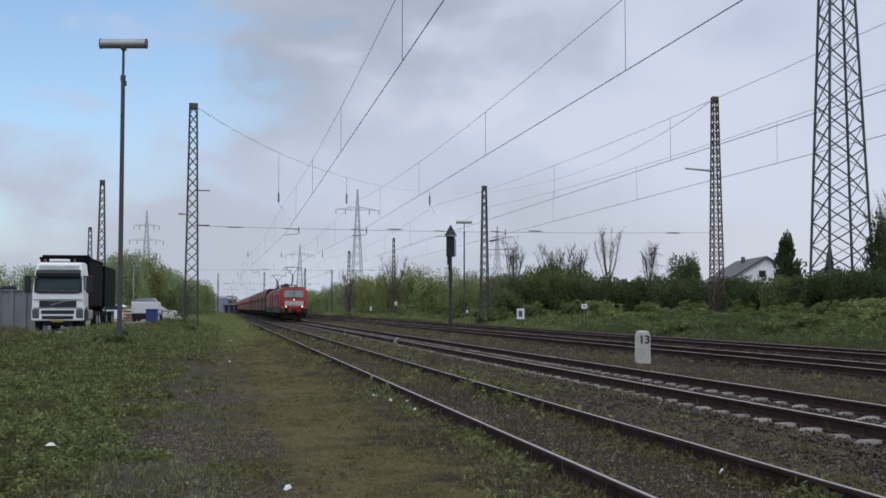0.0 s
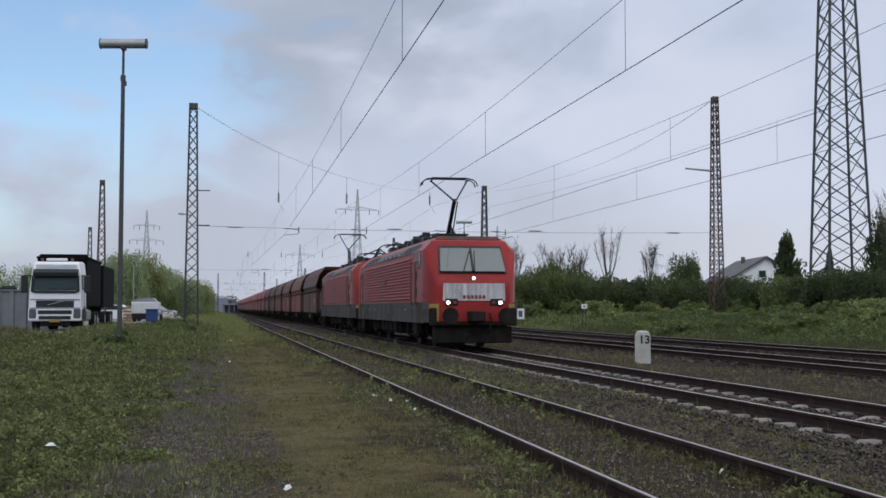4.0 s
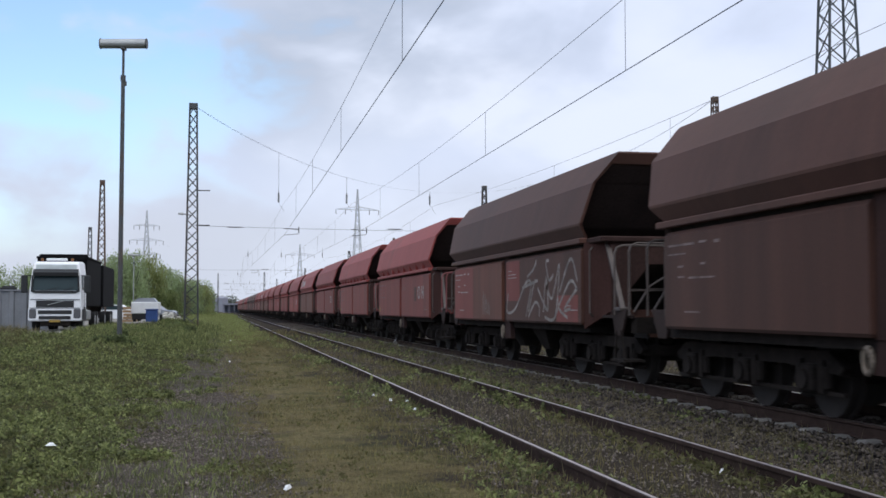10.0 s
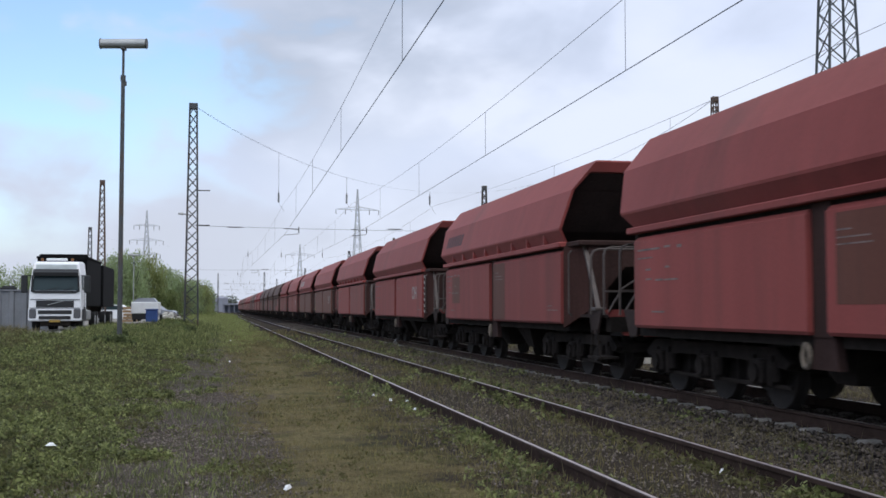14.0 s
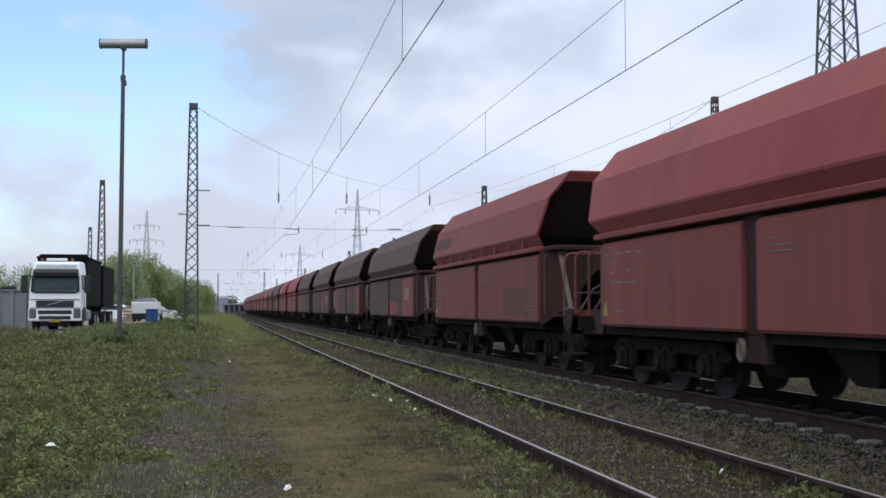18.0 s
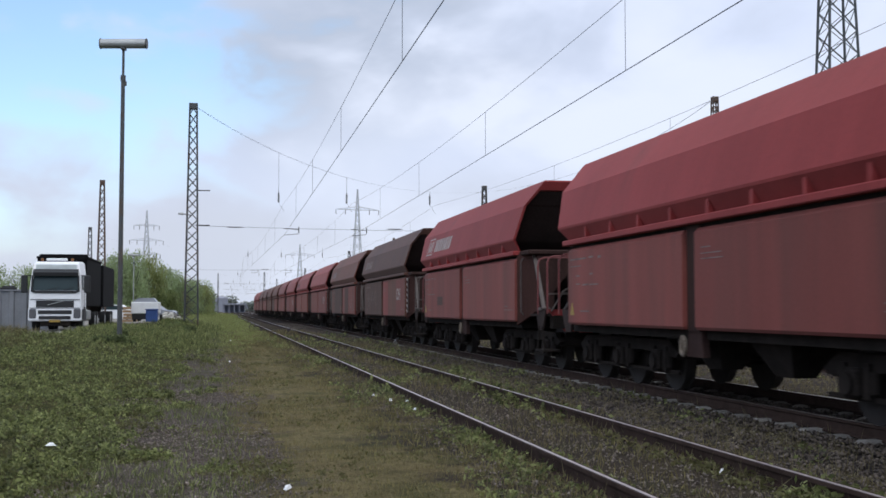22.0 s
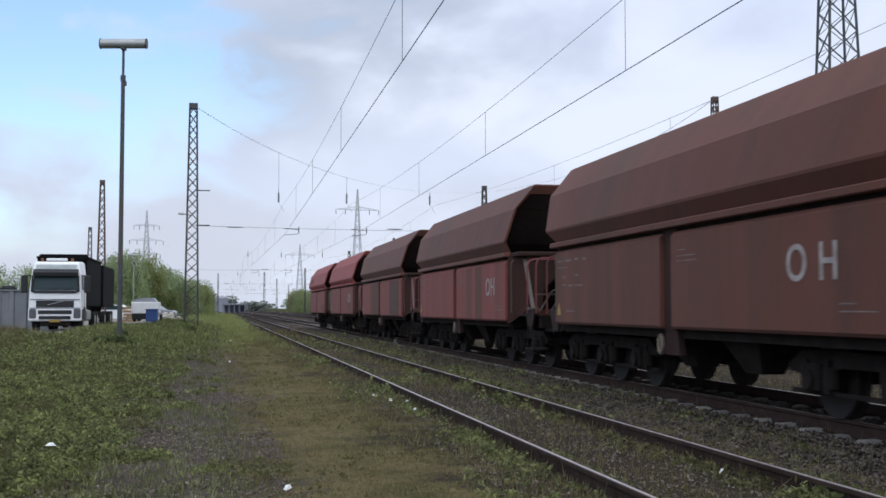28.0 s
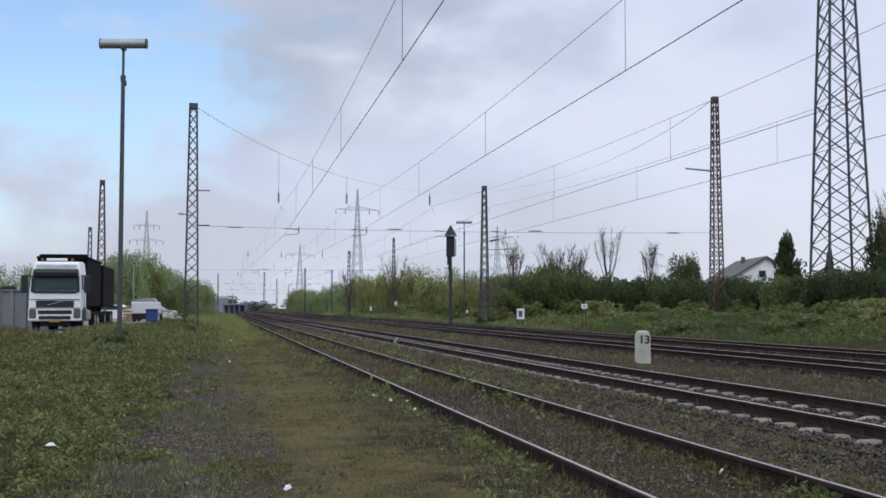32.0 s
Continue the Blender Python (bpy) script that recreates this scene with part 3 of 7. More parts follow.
def decorate(w, spec):
    oh = spec.get("oh")
    if oh:
        gap = 0.34 if oh == "wide" else 0.24
        for glyph, k in (("O", -1), ("H", 1)):
            t = part("letter", LETTERS[glyph], None, w, "white painted letter " + glyph)
            t.matrix_basis = Matrix(((0, 0, -1, -1.516), (-1, 0, 0, -3.55 - k * gap), (0, 1, 0, 1.74), (0, 0, 0, 1)))
    for y0, y1, z0, z1, key in spec.get("patches", ()):
        part("paint_patch", on_flap(y0, y1, z0, z1, 0.002), PAINTS[key] if key in PAINTS else GRIME_SHADE, w, "differently weathered paint field")
    if spec.get("logo"):
        frame_part = part("logo_frame", on_side(4.90, 5.78, 2.86, 3.36), LETTER, w, "plain pale square mark")
        part("logo_field", on_side(4.96, 5.72, 2.90, 3.32, 0.006), PAINTS[spec["paint"][0]], frame_part)
        for k in (5.06, 5.38):
            part("mark_bar", on_side(k, k + 0.20, 2.95, 3.27, 0.008), LETTER, frame_part)
    if spec.get("bars"):
        m = {"white": LETTER, "dark": DARK_LETTER, "pale": GREY_LETTER}[spec["bars"]]
        n, y, hgt = (8, 4.62, 0.36) if spec.get("logo") else (7, 6.1, 0.30)
        for k in range(n):
            part("letter_bar", on_side(y - k * 0.30 - 0.20, y - k * 0.30, 2.93, 2.93 + hgt), m, w, "plain painted letter bar")
    ink = LETTER if spec.get("loops") else GREY_LETTER
    for y0, y1, z, h in ((5.95, 5.05, 2.12, 0.05), (5.95, 5.35, 2.00, 0.035), (4.90, 4.66, 2.13, 0.05), (4.42, 4.26, 2.11, 0.07), (5.62, 5.42, 1.82, 0.05), (5.62, 5.38, 1.68, 0.04), (4.86, 4.70, 1.84, 0.05),
                         (5.25, 4.95, 1.66, 0.05), (4.90, 4.40, 1.66, 0.04), (5.40, 4.90, 1.20, 0.04), (0.18, -0.10, 2.06, 0.03), (0.18, -0.45, 1.98, 0.026), (0.18, -0.50, 1.91, 0.026), (-4.10, -4.40, 1.30, 0.03), (-4.10, -4.80, 1.22, 0.026)):
        part("data_bar", on_flap(y1, y0, z, z + h * 0.6, 0.004), ink, w)
    if spec.get("hazard"):
        for k in range(7):
            part("hazard_bar", Geo().prism([(-5.28, 1.1 + k * 0.18), (-5.06, 1.16 + k * 0.18), (-5.06, 1.24 + k * 0.18), (-5.28, 1.18 + k * 0.18)], 0, -1.464, -1.461), LETTER, w)
    if spec.get("red_rails"):
        part("warning_plate", Geo().loft([[(-1.512, 5.98, 1.14), (-1.516, 5.98, 1.14), (-1.516, 5.74, 1.14), (-1.512, 5.74, 1.14)], [(-1.512, 5.87, 1.36), (-1.516, 5.87, 1.36), (-1.516, 5.85, 1.36), (-1.512, 5.85, 1.36)]]), YELLOW, w, "yellow warning triangle")
    if spec.get("letters"):
        strokes(w, -2.92, 1.10, SPRAY_WHITE, 0.020)
    if spec.get("loops"):
        loops(w, SPRAY_WHITE, 0.062)
    for y0, y1, key, width in spec.get("scrawl", ()):
        scrawl(w, y0, y1, {"pale": SCRAWL, "white": SPRAY_WHITE, "red": PAINTS["red"], "grey": GREY_LETTER}[key], int(abs(y0 * 31 + y1 * 17)) + len(spec["label"]), width * 0.72)


def wagon(spec):
    """A six-axle side-tipping hopper wagon; y = -7.5 is its front coupling plane."""
    body, flap_r, flap_f = (PAINTS[k] for k in spec["paint"])
    label = spec["label"]
    w = thing("hopper_wagon", label, "goods wagon", "coal train wagons")
    part("underframe", shared("underframe", lambda: Geo().box(-1.35, 1.35, -5.0, 6.3, 0.84, 1.0).box(-0.5, 0.5, -7.0, 7.0, 0.82, 1.05)
                              .box(-1.25, 1.25, -7.05, -6.8, 0.86, 1.12).box(-1.25, 1.25, 6.75, 6.98, 0.86, 1.12), SOOT), SOOT, w)
    part("saddle", shared("saddle", core_geo, SOOT), SOOT, w)
    tail = spec.get("tail", 0.35)
    part("hopper", shared("hopper%d" % int(tail * 100), lambda: hopper_geo(tail), body), body, w)
    part("coal_load", shared("coal_load%d" % int(tail * 100), lambda: load_geo(tail), COAL), COAL, w, "heaped black coal")
    part("end_wall", shared("front_wall", front_wall_geo, GRIME_SHADE), GRIME_SHADE, w, "sooty end wall")
    part("end_wall", shared("rear_wall%d" % int(tail * 100), lambda: end_wall_geo(7.38 - tail, 6.40 - tail * 0.3, 1.30, 1.36), GRIME_SHADE), GRIME_SHADE, w, "sooty end wall")
    part("slope_plate", shared("rear_slope", lambda: end_wall_geo(6.40, 5.75, 1.36, 1.2, 2.46, 1.25), GRIME_SHADE), GRIME_SHADE, w)
    for s in (-1, 1):
        for y in (-1.1, 0.9):
            ch = part("chute", shared("chute%d" % s, lambda: chute_geo(s), SOOT), SOOT, w)
            ch.location = (0, y, 0)
    for s in (-1, 1):
        part("ledge", shared("ledge%d" % s, lambda: Geo().box(min(s * 1.40, s * 1.55), max(s * 1.40, s * 1.55), -5.05, 6.35, 2.40, 2.50, 0.015), body), body, w)
        f1 = part("side_flap", shared("flap_a%d" % s, lambda: flap_geo(-5.0, 0.40), flap_f), flap_f, w)
        f2 = part("side_flap", shared("flap_b%d" % s, lambda: flap_geo(0.82, 6.10), flap_r), flap_r, w)
        for f in (f1, f2):
            f.matrix_basis = pose(s * 1.46, 0, 0) if s < 0 else Matrix.Translation((1.46, 0, 0)) @ Matrix.Diagonal((-1, 1, 1, 1))
        part("middle_post", shared("post%d" % s, lambda: Geo().box(min(s * 1.3, s * 1.44), max(s * 1.3, s * 1.44), 0.40, 0.82, 0.95, 2.4)
                                        .prism([(0.34, 0.60), (0.92, 0.60), (0.82, 0.95), (0.40, 0.95)], 0, s * 1.37 - 0.05, s * 1.37 + 0.05), DARK_POST), DARK_POST, w)
        part("towing_lug", shared("lug%d" % s, lambda: Geo().path([(s * 1.44, 0.98 + 0.075 * math.cos(q * 0.524), 0.74 + 0.13 * math.sin(q * 0.524)) for q in range(13)], 0.030), SCRAWL), SCRAWL, w, "pale worn towing eye")
        part("corner_panel", shared("cpanel%d" % s, lambda: Geo().loft([[(s * 1.46, -5.02, z0), (s * 1.22, -5.78, z0 + r), (s * 1.16, -5.76, z0 + r), (s * 1.40, -5.0, z0)] for z0, r in ((0.90, 0.32), (1.02, 0.26), (2.42, 0.0))]), DARK_RED), DARK_RED, w, "sooty side panel under the hopper end")
        part("grab_rail", shared("grab%d" % s, lambda: Geo().path([(s * 1.40, -5.32, 1.12), (s * 1.46, -5.34, 1.18), (s * 1.46, -5.34, 2.26), (s * 1.40, -5.32, 2.32)], 0.016), GRIME_LIGHT), GRIME_LIGHT, w)
        if spec.get("gussets"):
            for i in range(8):
                gq = part("gusset", shared("gusset%d" % s, lambda: Geo().prism([(s * 1.39, 2.50), (s * 1.53, 2.50), (s * 1.525, 2.77)], 1, -0.04, 0.04), body), body, w)
                gq.location = (0, -3.9 + i * 1.28, 0)
        # open front platform with its braces and hoops
        part("brace", shared("brace%d" % s, lambda: Geo().beam((s * 1.24, -5.62, 2.42), (s * 1.32, -6.62, 1.24), 0.075, 0.06).box(s * 1.32 - 0.10, s * 1.32 + 0.10, -6.74, -6.50, 1.22, 1.28, 0.01), GRIME_LIGHT), GRIME_LIGHT, w, "worn grey diagonal brace")
        part("step_plate", shared("step_plate%d" % s, lambda: Geo().prism([(-6.95, 1.24), (-6.25, 1.24), (-6.4, 0.82), (-6.7, 0.82)], 0, s * 1.36 - 0.02, s * 1.36 + 0.02), GRIME_SHADE), GRIME_SHADE, w)
        part("footboard", shared("footboard%d" % s, lambda: Geo().box(min(s * 1.05, s * 1.42), max(s * 1.05, s * 1.42), -6.9, -6.3, 0.40, 0.44).beam((s * 1.38, -6.85, 0.42), (s * 1.38, -6.7, 0.9), 0.03)
                                      .beam((s * 1.38, -6.35, 0.42), (s * 1.38, -6.5, 0.9), 0.03), SOOT), SOOT, w)
        part("rear_post", shared("rpost%d" % s, lambda: Geo().beam((s * 1.25, 6.5, 1.05), (s * 1.30, 6.45, 2.5), 0.09), GRIME_SHADE), GRIME_SHADE, w)
        part("brace", shared("rbrace%d" % s, lambda: Geo().beam((s * 1.25, 5.9, 1.2), (s * 1.27, 6.5, 2.2), 0.07), GRIME_SHADE), GRIME_SHADE, w)
        part("step_plate", shared("rstep%d" % s, lambda: Geo().prism([(6.95, 1.24), (6.25, 1.24), (6.4, 0.82), (6.7, 0.82)], 0, s * 1.36 - 0.02, s * 1.36 + 0.02), GRIME_SHADE), GRIME_SHADE, w)
    for y in (-7.08, -6.4, 6.4, 7.12) if spec.get("hoops", True) else (6.4, 7.12):
        part("handrail", shared("hoop%d" % int(y * 10), lambda: rail_hoop(y, 1.15, 2.30), HAND_RED if spec.get("red_rails") else GRIME_LIGHT), GRIME_SHADE, w)
    for y in (-7.08, 7.12):
        part("cross_rail", shared("cross%d" % int(y), lambda: Geo().beam((-1.36, y, 1.55), (1.36, y, 1.55), 0.035).path([(-1.3, y, 1.2), (-1.05, y, 1.6), (-0.8, y, 1.75), (-0.5, y, 1.6), (-0.3, y, 1.2)], 0.018), GRIME_LIGHT), GRIME_LIGHT, w)
    part("platform", shared("platform", lambda: Geo().box(-1.3, 1.3, -7.0, -5.0, 1.10, 1.15), GRIME_SHADE), GRIME_SHADE, w)
    part("platform", shared("rear_platform", lambda: Geo().box(-1.3, 1.3, 5.9, 7.0, 1.10, 1.15), GRIME_SHADE), GRIME_SHADE, w)
    part("bulkhead", shared("bulkhead", lambda: Geo().prism([(-1.22, 1.15), (-0.86, 1.15), (-0.86, 1.62), (-0.52, 2.02), (0.52, 2.02), (0.86, 1.62), (0.86, 1.15), (1.22, 1.15), (1.22, 2.40), (-1.22, 2.40)], 1, -5.78, -5.70), DARK_POST), DARK_POST, w, "sooty bulkhead with a dark arched opening")
    part("cross_beam", shared("cross_beam", lambda: Geo().box(-1.42, 1.42, -5.84, -4.98, 2.39, 2.49, 0.02), DARK_POST), DARK_POST, w)
    for y in (-7.0, 7.0):
        part("end_beam", shared("end_beam%d" % int(y), lambda: Geo().prism([(-1.36, 1.24), (1.36, 1.24), (1.0, 0.80), (-1.0, 0.80)], 1, y - 0.04, y + 0.04), body), body, w)
    part("brake_gear", shared("brake_gear", lambda: Geo().box(-0.42, 0.36, -6.5, -6.05, 0.62, 1.0, 0.03).tube((-0.9, -6.3, 0.72), (0.9, -6.3, 0.72), 0.05, n=8).tube((-0.55, -6.6, 0.80), (-0.55, -5.4, 0.80), 0.14, n=12), SOOT, False), SOOT, w)
    for y, d in ((-7.05, -1), (7.0, 1)):
        part("coupler", shared("coupler%d" % d, lambda: Geo().box(-0.15, 0.15, min(y, y + d * 0.45), max(y, y + d * 0.45), 0.90, 1.14, 0.02).box(-0.26, 0.22, min(y + d * 0.3, y + d * 0.5), max(y + d * 0.3, y + d * 0.5), 0.84, 1.2, 0.03), SOOT), SOOT, w)
        for s in (-1, 1):
            part("buffer", shared("buffer%d%d" % (d, s), lambda: Geo().tube((s * 0.875, y, 1.04), (s * 0.875, y + d * 0.36, 1.04), 0.10, n=12).tube((s * 0.875, y + d * 0.36, 1.04), (s * 0.875, y + d * 0.42, 1.04), 0.22, n=16), SOOT), SOOT, w)
    decorate(w, spec)
    sets = bogie(w, -4.45) + bogie(w, 4.45)
    return w, sets


LOCO_RED = material("traffic_red_loco_paint", (0.35, 0.030, 0.029), 0.5, 0.0, 0.35, 0.9, 18.0, second=(0.085, 0.026, 0.023), second_scale=0.6, second_at=(0.55, 0.78), streak=True, spec=0.15, dust=0.22)
LOCO_GREY = material("dusty_grey_skirt_paint", (0.112, 0.108, 0.098), 0.75, 0.0, 0.35, 1.2, 20.0, second=(0.075, 0.055, 0.044), second_scale=1.1, spec=0.15)
LOCO_ROOF = material("roof_grey_paint", (0.19, 0.19, 0.185), 0.75, 0.0, 0.35, 1.0, 16.0, second=(0.10, 0.075, 0.062), second_scale=0.9, spec=0.15)
CAB_ROOF = material("sooty_red_roof_paint", (0.19, 0.055, 0.048), 0.7, 0.0, 0.4, 1.0, 16.0, second=(0.09, 0.045, 0.04), second_scale=0.9, spec=0.15)
GLASS = material("dark_cab_glass", (0.030, 0.046, 0.050), 0.2, 0.0, 0.1, spec=0.12)
SCREEN = material("loco_windscreen", (0.055, 0.075, 0.078), 0.10, 0.0, 0.1, spec=0.9, coat=0.6)
PALE_GLASS = material("pale_side_glass", (0.15, 0.155, 0.145), 0.25, 0.0, 0.2, spec=0.12)
HEADLIGHT = material("lit_headlight", (1.0, 0.90, 0.80), 0.3, 0.0, 0.0, emit=3.0)


def loco(raised_front, front_lit):
    w = thing("electric_locomotive", "traffic-red electric locomotive with ribbed sides and grey skirt", "locomotive", "coal train locomotives")
    shell = part("body", Geo().loft(loco_rings()), LOCO_RED, w, smooth=True)
    shell.data.set_sharp_from_angle(angle=radians(28))
    sets = []
    for d in (-1, 1):
        b = part("bogie", shared("loco_bogie", lambda: loco_bogie_geo(), SOOT), SOOT, w)
        b.location = (0, d * 5.2, 0)
        for a in (-1.45, 1.45):
            ws = part("wheelset", shared("loco_wheelset", lambda: wheelset_geo(0.60, False), WHEEL), WHEEL, b)
            ws.location = (0, a, 0.60)
            sets.append(ws)
    loco_details(w, raised_front, front_lit)
    return w, sets


def loco_bogie_geo():
    g = Geo()
    for s in (-1, 1):
        x = s * 1.08
        g.prism([(-2.3, 0.62), (-1.9, 0.92), (-0.7, 0.80), (0.7, 0.80), (1.9, 0.92), (2.3, 0.62), (1.8, 0.56), (0.6, 0.48), (-0.6, 0.48), (-1.8, 0.56)], 0, x - 0.08, x + 0.08)
        for a in (-1.45, 1.45):
            g.box(x - 0.16, x + 0.16, a - 0.22, a + 0.22, 0.40, 0.80, 0.03)
            g.tube((x, a - 0.42, 0.45), (x, a - 0.42, 0.85), 0.11, n=10)
            g.tube((x, a + 0.42, 0.45), (x, a + 0.42, 0.85), 0.11, n=10)
        g.box(x - 0.1, x + 0.1, -0.5, 0.5, 0.28, 0.62, 0.03)
    g.box(-1.0, 1.0, -0.6, 0.6, 0.5, 0.85)
    return g


def loco_rings():
    """Cross-sections along y with the rounded shoulder of the roof."""
    def ring(y, w, top, roofw, low=0.86):
        t = top
        return [(-w, y, low), (-w, y, min(3.08, t - 0.25)), (-roofw - 0.12, y, t - 0.14), (-roofw, y, t), (roofw, y, t), (roofw + 0.12, y, t - 0.14), (w, y, min(3.08, t - 0.25)), (w, y, low)]
    f = [ring(-9.06, 1.10, 2.02, 0.95), ring(-9.02, 1.16, 2.12, 1.00), ring(-8.80, 1.31, 2.42, 1.10), ring(-8.40, 1.47, 3.20, 1.27), ring(-8.26, 1.49, 3.40, 1.19), ring(-8.0, 1.49, 3.50, 1.04)]
    r = [[(x, -y, z) for x, y, z in k] for k in reversed(f)]
    return f + r


VENT = material("roof_vent_mesh", (0.035, 0.036, 0.038), 0.7, 0.2, 0.3, 8.0, 60.0)
PANTO = material("pantograph_steel", (0.030, 0.032, 0.035), 0.5, 0.5, 0.3)
BAND = material("pale_front_band", (0.74, 0.71, 0.70), 0.6, 0.0, 0.6, 9.0, 25.0, streak=True)
RUSTY_RAIL = material("worn_bronze_handrail", (0.115, 0.065, 0.05), 0.5, 0.3, 0.3)


def pantograph(w, y, d, up):
    """A half-scissor current collector whose knee points along d."""
    p = part("pantograph", Geo().box(-0.55, 0.55, y - 0.55, y + 0.55, 3.74, 3.80, 0.01), PANTO, w, "black raised pantograph" if up else "black folded pantograph")
    for sx in (-0.45, 0.45):
        for sy in (-0.4, 0.4):
            part("insulator", Geo().tube((sx, y + sy, 3.52), (sx, y + sy, 3.74), 0.07, 0.05, n=8), INSUL, p)
    top = 5.74 if up else 4.02
    knee = (0.0, y + d * (0.85 if up else 1.55), 4.92 if up else 4.18)
    head_y = y - d * (0.15 if up else -0.35)
    part("lower_arm", Geo().beam((0, y - d * 0.35, 3.82), knee, 0.11, 0.10), PANTO, p)
    part("guide_rod", Geo().tube((0.12, y - d * 0.1, 3.82), (0.1, knee[1], knee[2] - 0.06), 0.022, n=6), PANTO, p)
    for sx in (-0.62, 0.62):
        part("upper_arm", Geo().tube((sx * 0.1, knee[1], knee[2]), (sx, head_y, top - 0.1), 0.03, n=6), PANTO, p)
    head = part("collector_head", Geo().box(-0.62, 0.62, head_y - 0.20, head_y - 0.16, top - 0.02, top + 0.03).box(-0.62, 0.62, head_y + 0.16, head_y + 0.20, top - 0.02, top + 0.03)
                .tube((-0.62, head_y - 0.18, top - 0.08), (-0.62, head_y + 0.18, top - 0.08), 0.025, n=6).tube((0.62, head_y - 0.18, top - 0.08), (0.62, head_y + 0.18, top - 0.08), 0.025, n=6), PANTO, p)
    for sx in (-1, 1):
        for sy in (-0.18, 0.18):
            part("horn", Geo().path([(sx * 0.62, head_y + sy, top), (sx * 0.80, head_y + sy, top - 0.03), (sx * 0.93, head_y + sy, top - 0.13), (sx * 0.98, head_y + sy, top - 0.26)], 0.022), PANTO, head)
    return p


def loco_details(w, raised_front, front_lit):
    for s in (-1, 1):
        part("skirt", Geo().box(s * 1.497 - 0.012, s * 1.497 + 0.012, -8.56, 8.56, 0.80, 1.46), LOCO_GREY, w, "dusty grey lower skirt")
        for k in range(13):
            z = 1.60 + k * 0.108
            part("rib", shared("rib%d" % s, lambda: Geo().prism([(s * 1.488, -0.036), (s * 1.530, -0.022), (s * 1.530, 0.0), (s * 1.488, 0.040)], 1, -6.15, 6.15), LOCO_RED), LOCO_RED, w).location = (0, 0, z)
        # grey roof shoulder with vent panels
        part("roof_shoulder", Geo().loft([[(s * 1.50, -6.78, 3.07), (s * 1.50, 6.78, 3.07), (s * 1.50, 6.78, 3.11), (s * 1.50, -6.78, 3.11)], [(s * 1.11, -6.72, 3.38), (s * 1.11, 6.72, 3.38), (s * 1.09, 6.72, 3.42), (s * 1.09, -6.72, 3.42)], [(s * 0.93, -6.70, 3.52), (s * 0.93, 6.70, 3.52), (s * 0.91, 6.70, 3.56), (s * 0.91, -6.70, 3.56)]]), LOCO_ROOF, w, "grey roof edge panel")
        for y0, y1 in ((-6.35, -5.0), (-4.9, -3.6), (3.6, 4.9), (5.0, 6.35)):
            part("vent_panel", Geo().loft([[(s * 1.46, y0, 3.13), (s * 1.46, y1, 3.13), (s * 1.445, y1, 3.17), (s * 1.445, y0, 3.17)], [(s * 1.17, y0, 3.365), (s * 1.17, y1, 3.365), (s * 1.155, y1, 3.40), (s * 1.155, y0, 3.40)]]), VENT, w, "dark mesh vent")
        for k in range(12):
            part("gutter_clip", shared("gclip%d" % s, lambda: Geo().beam((s * 1.50, 0, 3.06), (s * 1.44, 0, 3.20), 0.03), VENT), VENT, w).location = (0, -5.8 + k * 1.06, 0)
        for d in (-1, 1):
            part("cab_window", Geo().box(s * 1.492 - 0.008, s * 1.492 + 0.008, min(d * 7.40, d * 7.98), max(d * 7.40, d * 7.98), 2.54, 3.10), BLACK, w, "dark window rubber")
            part("window_pane", Geo().box(s * 1.497 - 0.008, s * 1.497 + 0.008, min(d * 7.50, d * 7.94), max(d * 7.50, d * 7.94), 2.58, 3.06), PALE_GLASS, w, "dusty side window pane")
            for yy in (6.52, 7.32):
                part("handrail", Geo().path([(s * 1.50, d * yy, 1.36), (s * 1.56, d * yy, 1.42), (s * 1.56, d * yy, 2.72), (s * 1.50, d * yy, 2.78)], 0.020), RUSTY_RAIL, w, "worn bronze handrail")
            part("door_seam", Geo().box(s * 1.492 - 0.004, s * 1.492 + 0.004, min(d * 6.60, d * 6.62), max(d * 6.60, d * 6.62), 1.46, 3.05), BLACK, w)
            for z in (1.78, 2.32):
                part("grip_recess", Geo().tube((s * 1.485, d * 7.12, z), (s * 1.500, d * 7.12, z), 0.15, n=16), BLACK, w)
                part("grip", Geo().path([(s * 1.50, d * 7.10, z - 0.13), (s * 1.53, d * 7.10, z), (s * 1.50, d * 7.10, z + 0.13)], 0.018), LOCO_RED, w)
            part("step_opening", Geo().box(s * 1.503 - 0.01, s * 1.503 + 0.01, min(d * 6.6, d * 7.2), max(d * 6.6, d * 7.2), 1.05, 1.24, 0.005), BLACK, w)
            part("info_plate", Geo().box(s * 1.497 - 0.004, s * 1.497 + 0.004, min(d * 8.02, d * 8.42), max(d * 8.02, d * 8.42), 1.64, 1.76), GREY_LETTER, w, "small pale data plate")
            part("corner_skirt", Geo().loft([[(s * 1.50, d * 8.56, zz), (s * 1.37, d * 8.76, zz), (s * 1.33, d * 8.73, zz), (s * 1.46, d * 8.54, zz)] for zz in (0.82, 1.46)]), LOCO_GREY, w, "dusty grey lower skirt")
            part("corner_panel", Geo().loft([[(s * 1.372, d * 8.765, zz), (s * 1.145, d * 9.09, zz), (s * 1.10, d * 9.05, zz), (s * 1.33, d * 8.73, zz)] for zz in (0.86, 1.40)]), YELLOW, w, "yellow corner panel with warning mark")
            part("warning_mark", Geo().prism([(-0.10, 1.06), (0.10, 1.06), (0.0, 1.26)], 1, -0.004, 0.004), BLACK, w).matrix_basis = pose(s * 1.262, d * 8.930, 0.0, 0, 0, s * d * -55)
